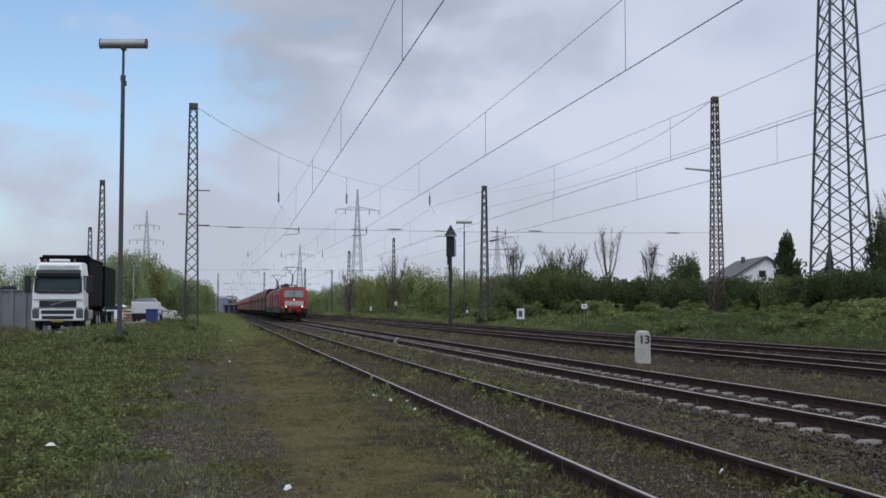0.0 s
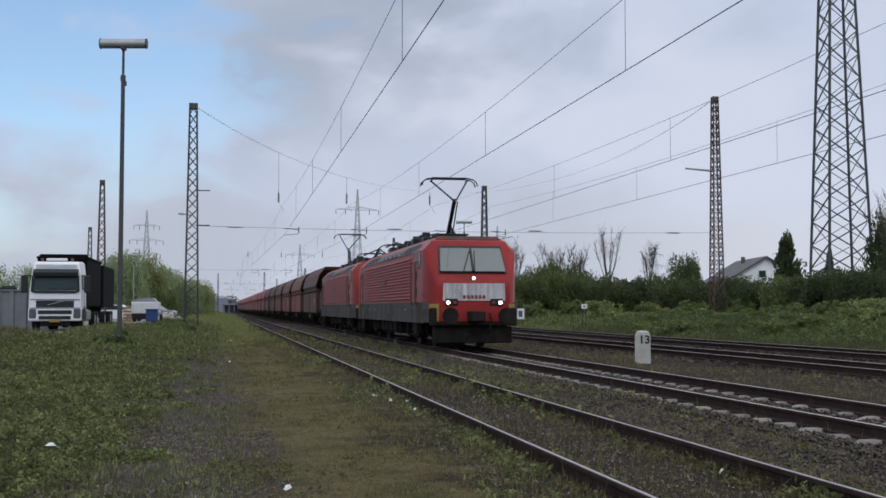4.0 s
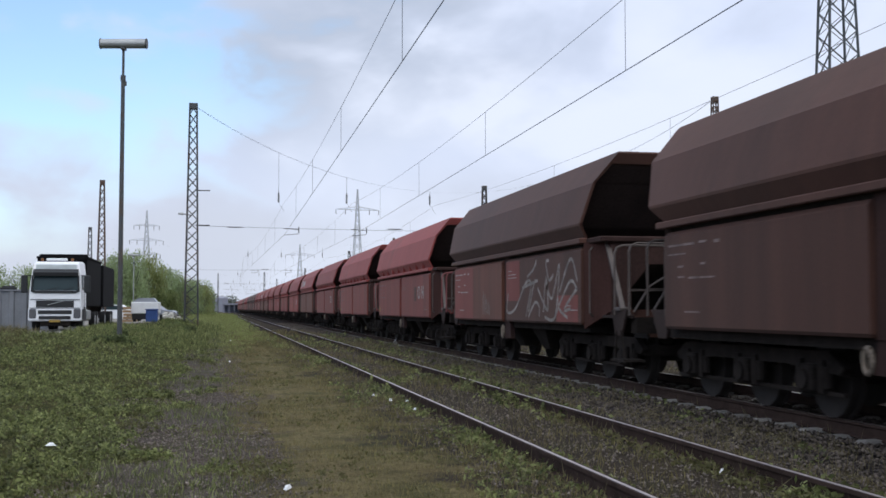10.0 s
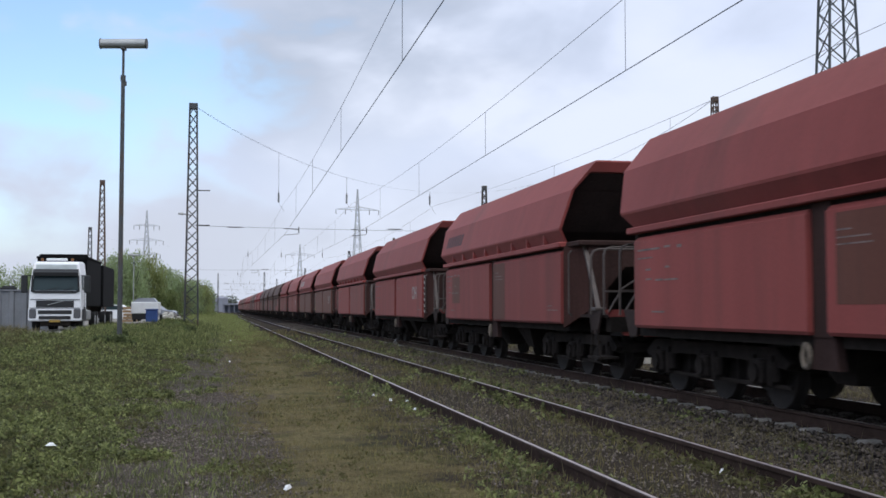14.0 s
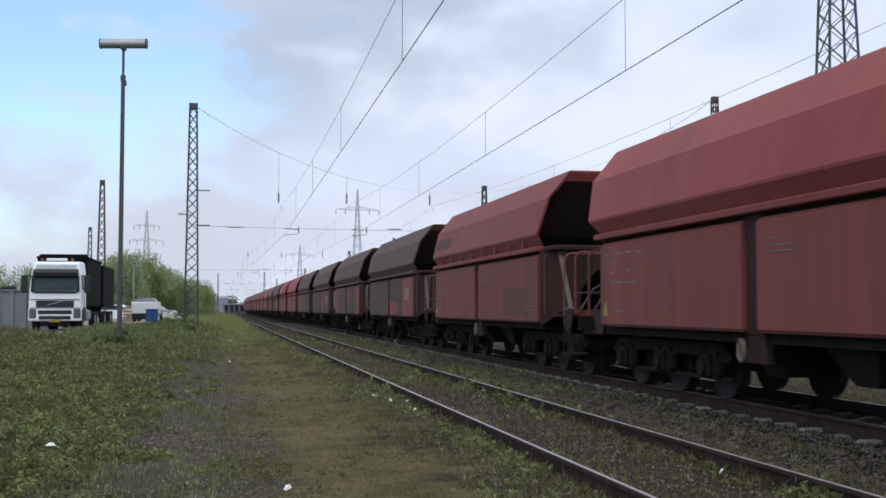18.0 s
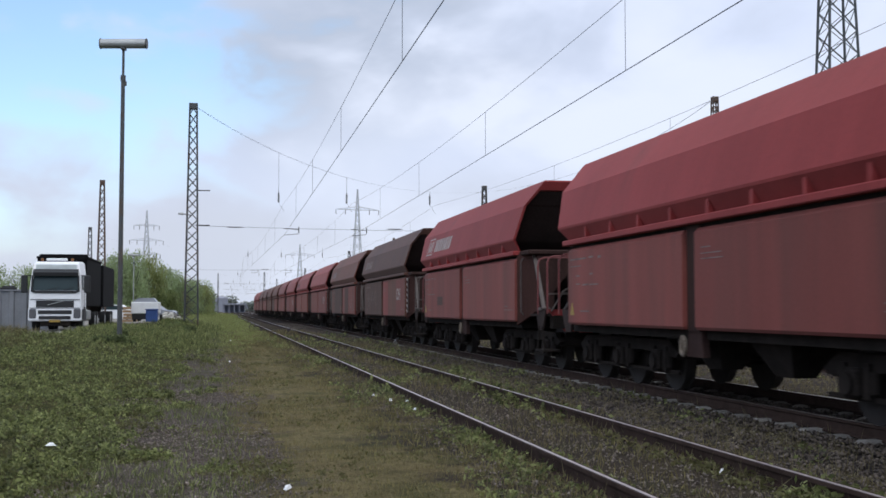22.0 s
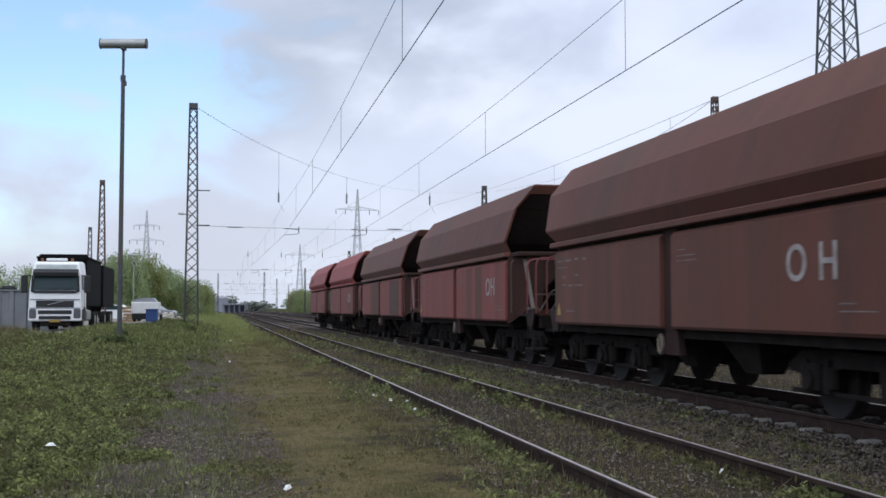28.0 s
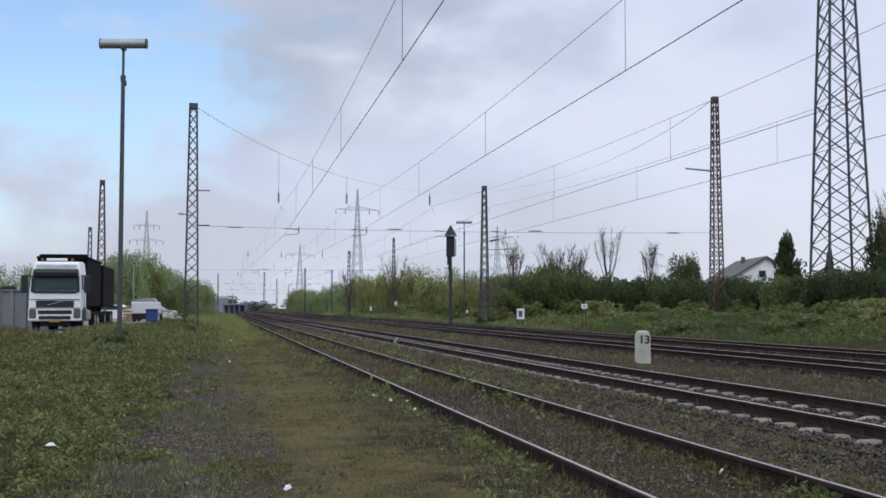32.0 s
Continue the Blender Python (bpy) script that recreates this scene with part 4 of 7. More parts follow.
            part("cab_steps", Geo().box(s * 1.46 - 0.1, s * 1.46 + 0.02, min(d * 6.55, d * 7.25), max(d * 6.55, d * 7.25), 0.42, 0.46).box(s * 1.46 - 0.03, s * 1.46, min(d * 6.55, d * 7.25), max(d * 6.55, d * 7.25), 0.46, 0.80), SOOT, w)
        frame_mark = part("mark_frame", Geo().box(s * 1.535 - 0.003, s * 1.535 + 0.003, -0.30, 0.30, 2.10, 2.44), GREY_LETTER, w, "plain pale square mark")
        part("mark_field", Geo().box(s * 1.539 - 0.003, s * 1.539 + 0.003, -0.26, 0.26, 2.13, 2.41), LOCO_RED, frame_mark)
        for k in (-0.22, 0.04):
            part("mark_bar", Geo().box(s * 1.543 - 0.003, s * 1.543 + 0.003, k, k + 0.15, 2.16, 2.38), GREY_LETTER, frame_mark)
        for yy, ww in ((-5.2, 0.5), (-3.4, 0.12), (-0.9, 0.06), (0.6, 0.06), (2.6, 0.7), (4.4, 0.4)):
            part("data_bar", Geo().box(s * 1.512 - 0.003, s * 1.512 + 0.003, yy, yy + ww, 1.18, 1.26), GREY_LETTER, w)
    part("underbox", Geo().box(-1.25, 1.25, -2.3, 2.3, 0.35, 0.84, 0.04), SOOT, w)
    for s in (-1, 1):
        for k in range(4):
            part("equipment_box", Geo().box(s * 1.28 - 0.1, s * 1.28 + 0.1, -2.0 + k * 1.05, -1.3 + k * 1.05, 0.42, 0.80, 0.03), SOOT, w)
        for yy in (-7.6, -3.0, 3.0, 7.6):
            part("sand_pipe", Geo().path([(s * 1.2, yy, 0.85), (s * 1.2, yy, 0.5), (s * 0.9, yy + 0.1, 0.2)], 0.035), SOOT, w)
    part("roof_hatch", Geo().box(-0.95, 0.95, -6.6, 6.6, 3.46, 3.55, 0.02), LOCO_ROOF, w)
    for k, (y, h, r) in enumerate(((-3.1, 0.40, 0.16), (-2.5, 0.34, 0.16), (-1.3, 0.36, 0.20), (-0.2, 0.22, 0.12), (1.0, 0.32, 0.15), (2.3, 0.28, 0.13), (3.2, 0.2, 0.1))):
        part("roof_insulator", Geo().tube((-0.45, y, 3.54), (-0.45, y, 3.60 + h), r * 0.6, r * 0.5, n=10).tube((-0.45, y, 3.60 + h * 0.45), (-0.45, y, 3.60 + h), r, r * 0.9, n=12), PANTO, w)
    part("busbar", Geo().path([(-0.3, -4.6, 3.86), (-0.35, -2.6, 3.92), (-0.35, 2.6, 3.90), (-0.3, 4.6, 3.86)], 0.03), PANTO, w)
    for y0, y1, hh in ((-4.3, -3.7, 0.22), (-2.1, -1.6, 0.30), (-0.9, -0.5, 0.2), (1.5, 2.0, 0.24), (3.6, 4.3, 0.26)):
        part("roof_box", Geo().box(-0.75, -0.2, y0, y1, 3.55, 3.55 + hh, 0.03), PANTO, w)
    for d in (-1, 1):
        part("roof_cap", Geo().loft([[(-1.06, d * 8.220, 3.40), (1.06, d * 8.220, 3.40), (1.06, d * 8.180, 3.46), (-1.06, d * 8.180, 3.46)], [(-0.96, d * 8.0, 3.50), (0.96, d * 8.0, 3.50), (0.96, d * 8.0, 3.57), (-0.96, d * 8.0, 3.57)], [(-0.96, d * 6.62, 3.50), (0.96, d * 6.62, 3.50), (0.96, d * 6.62, 3.57), (-0.96, d * 6.62, 3.57)]]), CAB_ROOF, w, "sooty red cab roof")
        part("screen_frame", Geo().loft([[(-1.08, d * 8.885, 2.36), (1.08, d * 8.885, 2.36), (1.08, d * 8.780, 2.36), (-1.08, d * 8.780, 2.36)], [(-1.01, d * 8.405, 3.24), (1.01, d * 8.405, 3.24), (1.01, d * 8.320, 3.24), (-1.01, d * 8.320, 3.24)]]), BLACK, w, "black windscreen surround")
        part("screen_pillar", Geo().beam((0, d * 8.920, 2.42), (0, d * 8.470, 3.16), 0.06), BLACK, w)
    pantograph(w, -5.2 if raised_front else 6.2, -1 if raised_front else 1, True)
    pantograph(w, 5.4 if raised_front else -5.4, 1 if raised_front else -1, False)
    for d in (-1, 1):
        ws = part("windscreen", Geo().loft([[(-1.04, d * 8.920, 2.42), (1.04, d * 8.920, 2.42), (1.04, d * 8.820, 2.42), (-1.04, d * 8.820, 2.42)], [(-0.97, d * 8.470, 3.16), (0.97, d * 8.470, 3.16), (0.97, d * 8.370, 3.16), (-0.97, d * 8.370, 3.16)]]), SCREEN, w, "wide windscreen mirroring the pale sky")
        part("wiper", Geo().beam((0.05, d * 8.940, 2.44), (0.12, d * 8.520, 3.10), 0.025), BLACK, ws)
        part("wiper", Geo().beam((-0.3, d * 8.940, 2.44), (-0.05, d * 8.550, 3.05), 0.025), BLACK, ws)
        part("front_band", Geo().loft([[(-0.99, d * 9.080, 1.50), (0.99, d * 9.080, 1.50), (0.99, d * 9.000, 1.50), (-0.99, d * 9.000, 1.50)], [(-0.97, d * 9.080, 2.04), (0.97, d * 9.080, 2.04), (0.97, d * 8.960, 2.04), (-0.97, d * 8.960, 2.04)]]), BAND, w, "pale worn front band")
        for k in range(6):
            part("number_bar", Geo().box(-0.36 + k * 0.125, -0.27 + k * 0.125, min(d * 9.090, d * 9.070), max(d * 9.090, d * 9.070), 1.56, 1.67), HAND_RED, w)
        for x, z, r in ((-0.83, 1.44, 0.085), (0.83, 1.44, 0.085), (0.0, 2.20, 0.08)):
            lit = front_lit and d < 0
            yb = 9.08 if z < 2.1 else 8.98
            if z < 2.1:
                part("headlight_housing", Geo().box(min(x, x * 0.72) - 0.09, max(x, x * 0.72) + 0.09, min(d * 9.02, d * 9.092), max(d * 9.02, d * 9.092), z - 0.09, z + 0.13, 0.02), BLACK, w, "black double lamp housing")
                part("tail_lamp", Geo().tube((x * 0.74, d * 9.06, z + 0.01), (x * 0.74, d * 9.11, z + 0.01), 0.055, n=12), HAND_RED, w, "unlit red tail lamp")
            part("headlight", Geo().tube((x, d * (yb - 0.05), z), (x, d * (yb + 0.03), z), r * 1.15, n=16), BLACK, w)
            part("headlight_lens", Geo().tube((x, d * (yb + 0.02), z), (x, d * (yb + 0.045), z), r * 0.68, n=16), HEADLIGHT if lit else LENS_L, w, "lit headlight" if lit else "unlit headlight")
        part("buffer_beam", Geo().box(-1.38, 1.38, min(d * 8.770, d * 9.050), max(d * 8.770, d * 9.050), 0.72, 1.28, 0.03), SOOT, w)
        part("snow_plough", Geo().box(-1.25, 1.25, min(d * 8.670, d * 8.920), max(d * 8.670, d * 8.920), 0.18, 0.70, 0.03), SOOT, w)
        part("coupler", Geo().box(-0.22, 0.22, min(d * 9.0, d * 9.76), max(d * 9.0, d * 9.76), 0.86, 1.18, 0.03), SOOT, w)
        for sx in (-1, 1):
            part("buffer", Geo().tube((sx * 0.875, d * 9.0, 1.04), (sx * 0.875, d * 9.68, 1.04), 0.11, n=14).tube((sx * 0.875, d * 9.68, 1.04), (sx * 0.875, d * 9.76, 1.04), 0.25, n=18), SOOT, w)
        part("air_hose", Geo().path([(0.5, d * 9.060, 1.1), (0.5, d * 9.270, 0.95), (0.45, d * 9.320, 0.6), (0.4, d * 9.120, 0.45)], 0.03), SOOT, w)


LENS_L = material("unlit_lens", (0.30, 0.30, 0.30), 0.2, 0.0, 0.1, spec=0.7)


# ---- masts, lamps, pylons and overhead line ----
def lattice(g, z0, z1, a0, a1, bays, leg, brace, faces=(0, 1, 2, 3), counter=None):
    """Four tapering legs with crossed bracing, a: half-width at the bottom and top; counter: the second diagonal's width."""
    def corner(i, t):
        a = a0 + (a1 - a0) * t
        sx, sy = ((-1, -1), (1, -1), (1, 1), (-1, 1))[i % 4]
        return (sx * a, sy * a, z0 + (z1 - z0) * t)
    for i in range(4):
        g.beam(corner(i, 0), corner(i, 1), leg)
    for k in range(bays):
        t0, t1 = k / bays, (k + 1) / bays
        for i in faces:
            g.beam(corner(i, t0), corner(i + 1, t1), brace)
            g.beam(corner(i + 1, t0), corner(i, t1), counter or brace)
    return g


def lattice_mast(x, y, base, top, a0, a1, bays, mat, label, leg=0.07, brace=0.035):
    m = thing("lattice_mast", label, "mast", "overhead line masts", at=pose(x, y, base))
    part("lattice", lattice(Geo(), 0, top - base, a0, a1, bays, leg, brace), mat, m)
    part("head", Geo().box(-a1 - 0.03, a1 + 0.03, -a1 - 0.03, a1 + 0.03, top - base - 0.35, top - base, 0.02), mat, m)
    part("footing", Geo().box(-a0 - 0.25, a0 + 0.25, -a0 - 0.25, a0 + 0.25, -0.6, 0.03, 0.02), CONCRETE, m)
    return m


SPAN_Y = 71.2
L_X, R_X = -1.66, 32.2
left_mast = lattice_mast(L_X, SPAN_Y, 0.35, 13.9, 0.40, 0.21, 21, MAST, "tall grey lattice mast beside the yard")
right_mast = lattice_mast(R_X, SPAN_Y, 0.8, 15.5, 0.38, 0.165, 26, RUSTY_MAST, "tall dark lattice mast in the bushes")
lattice_mast(21.8, 94.2, 0.6, 11.75, 0.34, 0.15, 18, MAST, "grey lattice mast behind the lamp")
lattice_mast(-9.05, 93.0, 0.5, 11.45, 0.36, 0.14, 18, RUSTY_MAST, "rust-brown lattice mast behind the lorry")
lattice_mast(-15.8, 148.2, 0.4, 11.5, 0.36, 0.16, 14, MAST, "slim far lattice mast over the yard")
lattice_mast(22.2, 148.2, 0.8, 10.6, 0.27, 0.10, 14, RUSTY_MAST, "lattice mast rising from the bushes", 0.06, 0.028)
lattice_mast(19.8, 179.3, 0.8, 10.4, 0.28, 0.13, 14, MAST, "far lattice mast beside the track", 0.06, 0.028)
for fx, fy, fh in ((9.8, 260.0, 9.5), (14.5, 300.0, 9.0), (19.0, 262.0, 10.5)):
    lattice_mast(fx, fy, 0.0, fh, 0.2, 0.11, 8, MAST, "far lattice mast of the station throat", 0.06, 0.03)


cant = thing("cantilever", "thin steel cantilever arms with an insulator on a mast", "overhead wire", at=pose(21.95, 94.0, 0.0))
part("arm", Geo().tube((0.1, 0, 7.05), (2.25, 0, 7.5), 0.035, n=6), STEEL, cant)
part("arm", Geo().tube((0.1, 0, 6.35), (2.3, 0, 6.45), 0.028, n=6), STEEL, cant)
part("insulator", Geo().tube((0.3, 0, 7.09), (0.9, 0, 7.22), 0.07, n=8), STEEL, cant)


def lamp_post(x, y, base, top, length, label, steel=None, thick=1.0):
    steel = steel or MAST
    m = thing("street_lamp", label, "street lamp", "yard lamps", at=pose(x, y, base, 0, 0, -11))
    h = top - base
    part("pole", Geo().tube((0, 0, 0), (0, 0, h * 0.9), 0.085 * thick, 0.065 * thick, n=12).tube((0, 0, h * 0.88), (0, 0, h), 0.042, n=10), steel, m)
    part("collar", Geo().tube((0, 0, h * 0.885), (0, 0, h * 0.905), 0.085, n=12).box(0.05, 0.11, -0.04, 0.04, h * 0.87, h * 0.885), MAST, m)
    lum = part("tube_luminaire", Geo().tube((-length / 2, 0, h + 0.13), (length / 2, 0, h + 0.13), 0.155 * thick, n=18), GALV, m, "pale grey cylindrical lamp head")
    for sx in (-1, 1):
        part("end_cap", Geo().tube((sx * length / 2, 0, h + 0.13), (sx * (length / 2 + 0.03), 0, h + 0.13), 0.17 * thick, n=18), MAST, lum)
    part("saddle_clamp", Geo().box(-0.07, 0.07, -0.12, 0.12, h - 0.08, h + 0.02, 0.01), MAST, lum)
    return m


lamp_post(-3.14, 38.4, 0.3, 9.92, 1.46, "tall street lamp with a horizontal tube head")
lamp_post(23.9, 112.2, 0.8, 9.92, 1.5, "distant street lamp with a horizontal tube head")
lamp_post(-7.94, 112.0, 0.3, 6.35, 0.95, "slim pale yard lamp with a flat tube head", GALV, 0.6)

# lamps fixed to the masts
for px, py, pz, d, ln in ((R_X - 0.2, SPAN_Y, 10.5, -1, 1.7), (L_X - 0.1, SPAN_Y, 7.12, -1, 0.32)):
    ml = thing("mast_lamp", "pale tube lamp on a short bracket of a mast", "lamp", "mast lamps", at=pose(px, py - 0.45, pz))
    part("bracket", Geo().tube((0, 0.25, -0.05), (d * 0.45, 0, 0.0), 0.03, n=6), MAST, ml)
    part("tube", Geo().tube((d * 0.4, 0, 0.0), (d * (0.4 + ln), 0, 0.07 * ln), 0.075, 0.06, n=10), GALV, ml)


def wire(name, p0, p1, sag, r, n=16):
    """A hanging wire as one ribbed tube."""
    g, rings = Geo(), []
    for i in range(n + 1):
        t = i / n
        p = Vector(p0).lerp(Vector(p1), t)
        p.z -= 4 * sag * t * (1 - t)
        d = (Vector(p1) - Vector(p0)).normalized()
        side = d.cross(Vector((0, 0, 1))).normalized()
        up = side.cross(d)
        rings.append([tuple(p + (side * math.cos(q) + up * math.sin(q)) * r) for q in (0.0, 1.2566, 2.5133, 3.7699, 5.0265)])
    return g.loft(rings)


CONTACT = 5.95
SPANS = [-1.0, SPAN_Y, 148.2, 232.0, 305.0, 380.0]


def catenary(x_near, x_far, contact, messenger, sag, label):
    """Contact wire, catenary wire and droppers, staggered from support to support."""
    t = thing("overhead_line", label, "overhead wire", "overhead lines")
    xs = [x_near if i % 2 == 0 else x_far for i in range(len(SPANS))]
    for i in range(len(SPANS) - 1):
        ya, yb, xa, xb = SPANS[i], SPANS[i + 1], xs[i], xs[i + 1]
        part("contact_wire", wire("contact_wire", (xa, ya, contact), (xb, yb, contact), 0.02, 0.009), WIRE, t)
        part("catenary_wire", wire("catenary_wire", (xa, ya, messenger), (xb, yb, messenger), sag, 0.006), WIRE, t)
        for k in range(1, 6):
            f = 0.128 + 0.170 * (k - 1)
            x, y = xa + (xb - xa) * f, ya + (yb - ya) * f
            part("dropper", Geo().tube((x, y, contact), (x, y, messenger - 4 * sag * f * (1 - f)), 0.0055, n=4), WIRE, t)
    return t


CAT = [(2.95, 3.86), (7.25, 8.05), (13.45, 13.3), (16.8, 16.95)]
for (xn, xf), text in zip(CAT, ("siding", "main track", "through track", "rear track")):
    catenary(xn, xf, CONTACT, 7.95, 0.74, "catenary wires above the " + text)


# the cross-span between the two masts, and its repeats down the line
def headspan(y, xl, zl, xr, zr, low, seat, detail):
    h = thing("cross_span", "cross-span cables with dark insulators between two masts", "overhead wire", "cross-spans")
    pts = []
    for i in range(33):
        f = i / 32
        x = xl + (xr - xl) * f
        z = zl + (zr - zl) * f - 4 * low * f * (1 - f)
        pts.append((x, y, z))

    def cable_z(x):
        f = (x - xl) / (xr - xl)
        return zl + (zr - zl) * f - 4 * low * f * (1 - f)
    for dy in ((0.0, 0.25) if detail else (0.0,)):
        part("span_cable", Geo().loft([[(px + 0.012 * math.cos(q), y + dy, pz + 0.012 * math.sin(q)) if k == 0 else (px, y + dy + 0.012, pz) for k, q in ((0, 0.0), (1, 0.0), (0, 3.14))] for px, _, pz in pts], caps=False), WIRE, h)
    for z, sag in ((seat, 0.16),):
        part("steady_wire", wire("steady_wire", (xl, y, z), (xr, y, z), sag, 0.010), WIRE, h)
    for (xn, xf) in CAT:
        x = xf - 0.35
        part("hanger", Geo().tube((x, y, cable_z(x)), (x, y, 8.6), 0.010, n=4).tube((x, y, 7.96), (xf, y, 7.4), 0.006, n=4), WIRE, h)
        ins = Geo()
        for k in range(9):
            zz = 8.0 + k * 0.06
            ins.tube((x, y, zz), (x, y, zz + 0.03), 0.075, 0.045, n=10)
        part("insulator", ins.tube((x, y, 7.94), (x, y, 8.62), 0.022, n=6), INSUL, h)
        arm = part("registration_arm", Geo().tube((xf - 0.05, y, seat - 0.10), (xf + 0.92, y, seat - 0.16), 0.022, n=6).tube((xf, y, CONTACT), (xf + 0.90, y, CONTACT + 0.08), 0.018, n=6)
                   .tube((xf + 0.90, y, seat - 0.36), (xf + 0.90, y, seat + 0.02), 0.03, n=6), STEEL, h)
    for x in (xl + 2.1, xl + 11.9, xl + 21.0, xr - 3.3):
        g = Geo()
        for k in range(10):
            g.tube((x + k * 0.075, y, seat - 0.06), (x + k * 0.075 + 0.05, y, seat - 0.06), 0.05, 0.03, n=8)
        part("insulator", g.tube((x - 0.15, y, seat - 0.06), (x + 0.9, y, seat - 0.06), 0.015, n=5), INSUL, h)
    return h


headspan(SPAN_Y, L_X + 0.1, 13.75, R_X - 0.1, 15.3, 5.75, 6.45, True)
for i, sy in enumerate(SPANS[2:]):
    xl = (-15.7, -20.0, -0.4, -0.4)[i]
    headspan(sy, xl, 10.4, 22.2, 10.5, 1.6, 6.45, False)
    if i:
        lattice_mast(xl, sy, 0.0, 10.5, 0.2, 0.11, 12, MAST, "far lattice mast beside the line", 0.055, 0.028)
    if i:
        lattice_mast(22.2, sy, 0.6, 9.0, 0.16, 0.08, 12, MAST, "far lattice mast behind the bushes", 0.055, 0.028)
for sx, sz in ((L_X, 8.6), (L_X, 6.48)):
    st = thing("strain_rod", "dark insulator rod fixed to the lattice mast", "insulator", "strain rods", at=pose(sx, SPAN_Y, sz))
    part("rod", Geo().tube((0.2, 0, 0), (1.05, 0, 0), 0.035, n=8), INSUL, st)


# ---- high-voltage pylons ----
def pylon(x, y, height, half, arms, turn, label, leg, name="power_pylon", bays=10, base=0.0, brace=None, steel=None, counter=None):
    steel = steel or GALV_HAZED
    p = thing(name, label, "pylon", "power pylons", at=pose(x, y, base, 0, 0, turn))
    waist = height * 0.72
    part("body", lattice(Geo(), 0, waist, half, half * 0.30, bays, leg, brace or leg * 0.5, counter=counter), steel, p)
    part("peak", lattice(Geo(), waist, height, half * 0.30, 0.12, 6, leg * 0.8, (brace or leg * 0.5) * 0.9), steel, p)
    for z, w in arms:
        g = Geo()
        for s in (-1, 1):
            for d in (-1, 1):
                g.beam((0, d * half * 0.25, z), (s * w, 0, z + 0.1), leg * 0.7)
                g.beam((0, d * half * 0.22, z + w * 0.16), (s * w, 0, z + 0.1), leg * 0.6)
            for k in range(1, 5):
                f = k / 5
                g.beam((s * w * f, half * 0.25 * (1 - f), z), (s * w * (f - 0.1), half * 0.22 * (1.1 - f), z + w * 0.16 * (1.1 - f)), leg * 0.5)
        part("cross_arm", g, steel, p)
        for s in (-1, 1):
            for f in (0.55, 0.98):
                part("insulator_string", Geo().tube((s * w * f, 0, z), (s * w * f, 0, z - 1.6), 0.10, n=6), INSUL, p)
    return p


# Far pylons: aerial haze is painted in as a paler steel.
GALV_HAZED = material("haze_paled_steel", (0.52, 0.54, 0.57), 0.6, 0.1, 0.2, 0.5, 8.0)
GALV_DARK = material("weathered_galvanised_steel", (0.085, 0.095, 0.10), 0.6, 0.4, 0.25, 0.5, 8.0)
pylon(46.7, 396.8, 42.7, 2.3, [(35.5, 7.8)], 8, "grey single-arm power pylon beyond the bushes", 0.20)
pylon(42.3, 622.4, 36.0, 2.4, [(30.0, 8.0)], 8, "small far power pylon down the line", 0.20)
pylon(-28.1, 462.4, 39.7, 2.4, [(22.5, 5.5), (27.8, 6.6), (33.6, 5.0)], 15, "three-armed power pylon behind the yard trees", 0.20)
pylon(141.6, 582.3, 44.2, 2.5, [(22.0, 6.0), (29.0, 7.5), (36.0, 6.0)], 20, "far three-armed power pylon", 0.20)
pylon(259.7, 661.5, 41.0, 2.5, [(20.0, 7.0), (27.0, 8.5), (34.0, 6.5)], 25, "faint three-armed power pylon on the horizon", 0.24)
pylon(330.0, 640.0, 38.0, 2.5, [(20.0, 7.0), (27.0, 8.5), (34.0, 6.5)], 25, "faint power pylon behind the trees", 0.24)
# the near tower
pylon(54.7, 94.6, 62.0, 2.12, [(48.0, 8.0)], -5, "big dark lattice power pylon behind the hedge", 0.19, bays=21, base=0.8, brace=0.10, steel=GALV_DARK, counter=0.055)

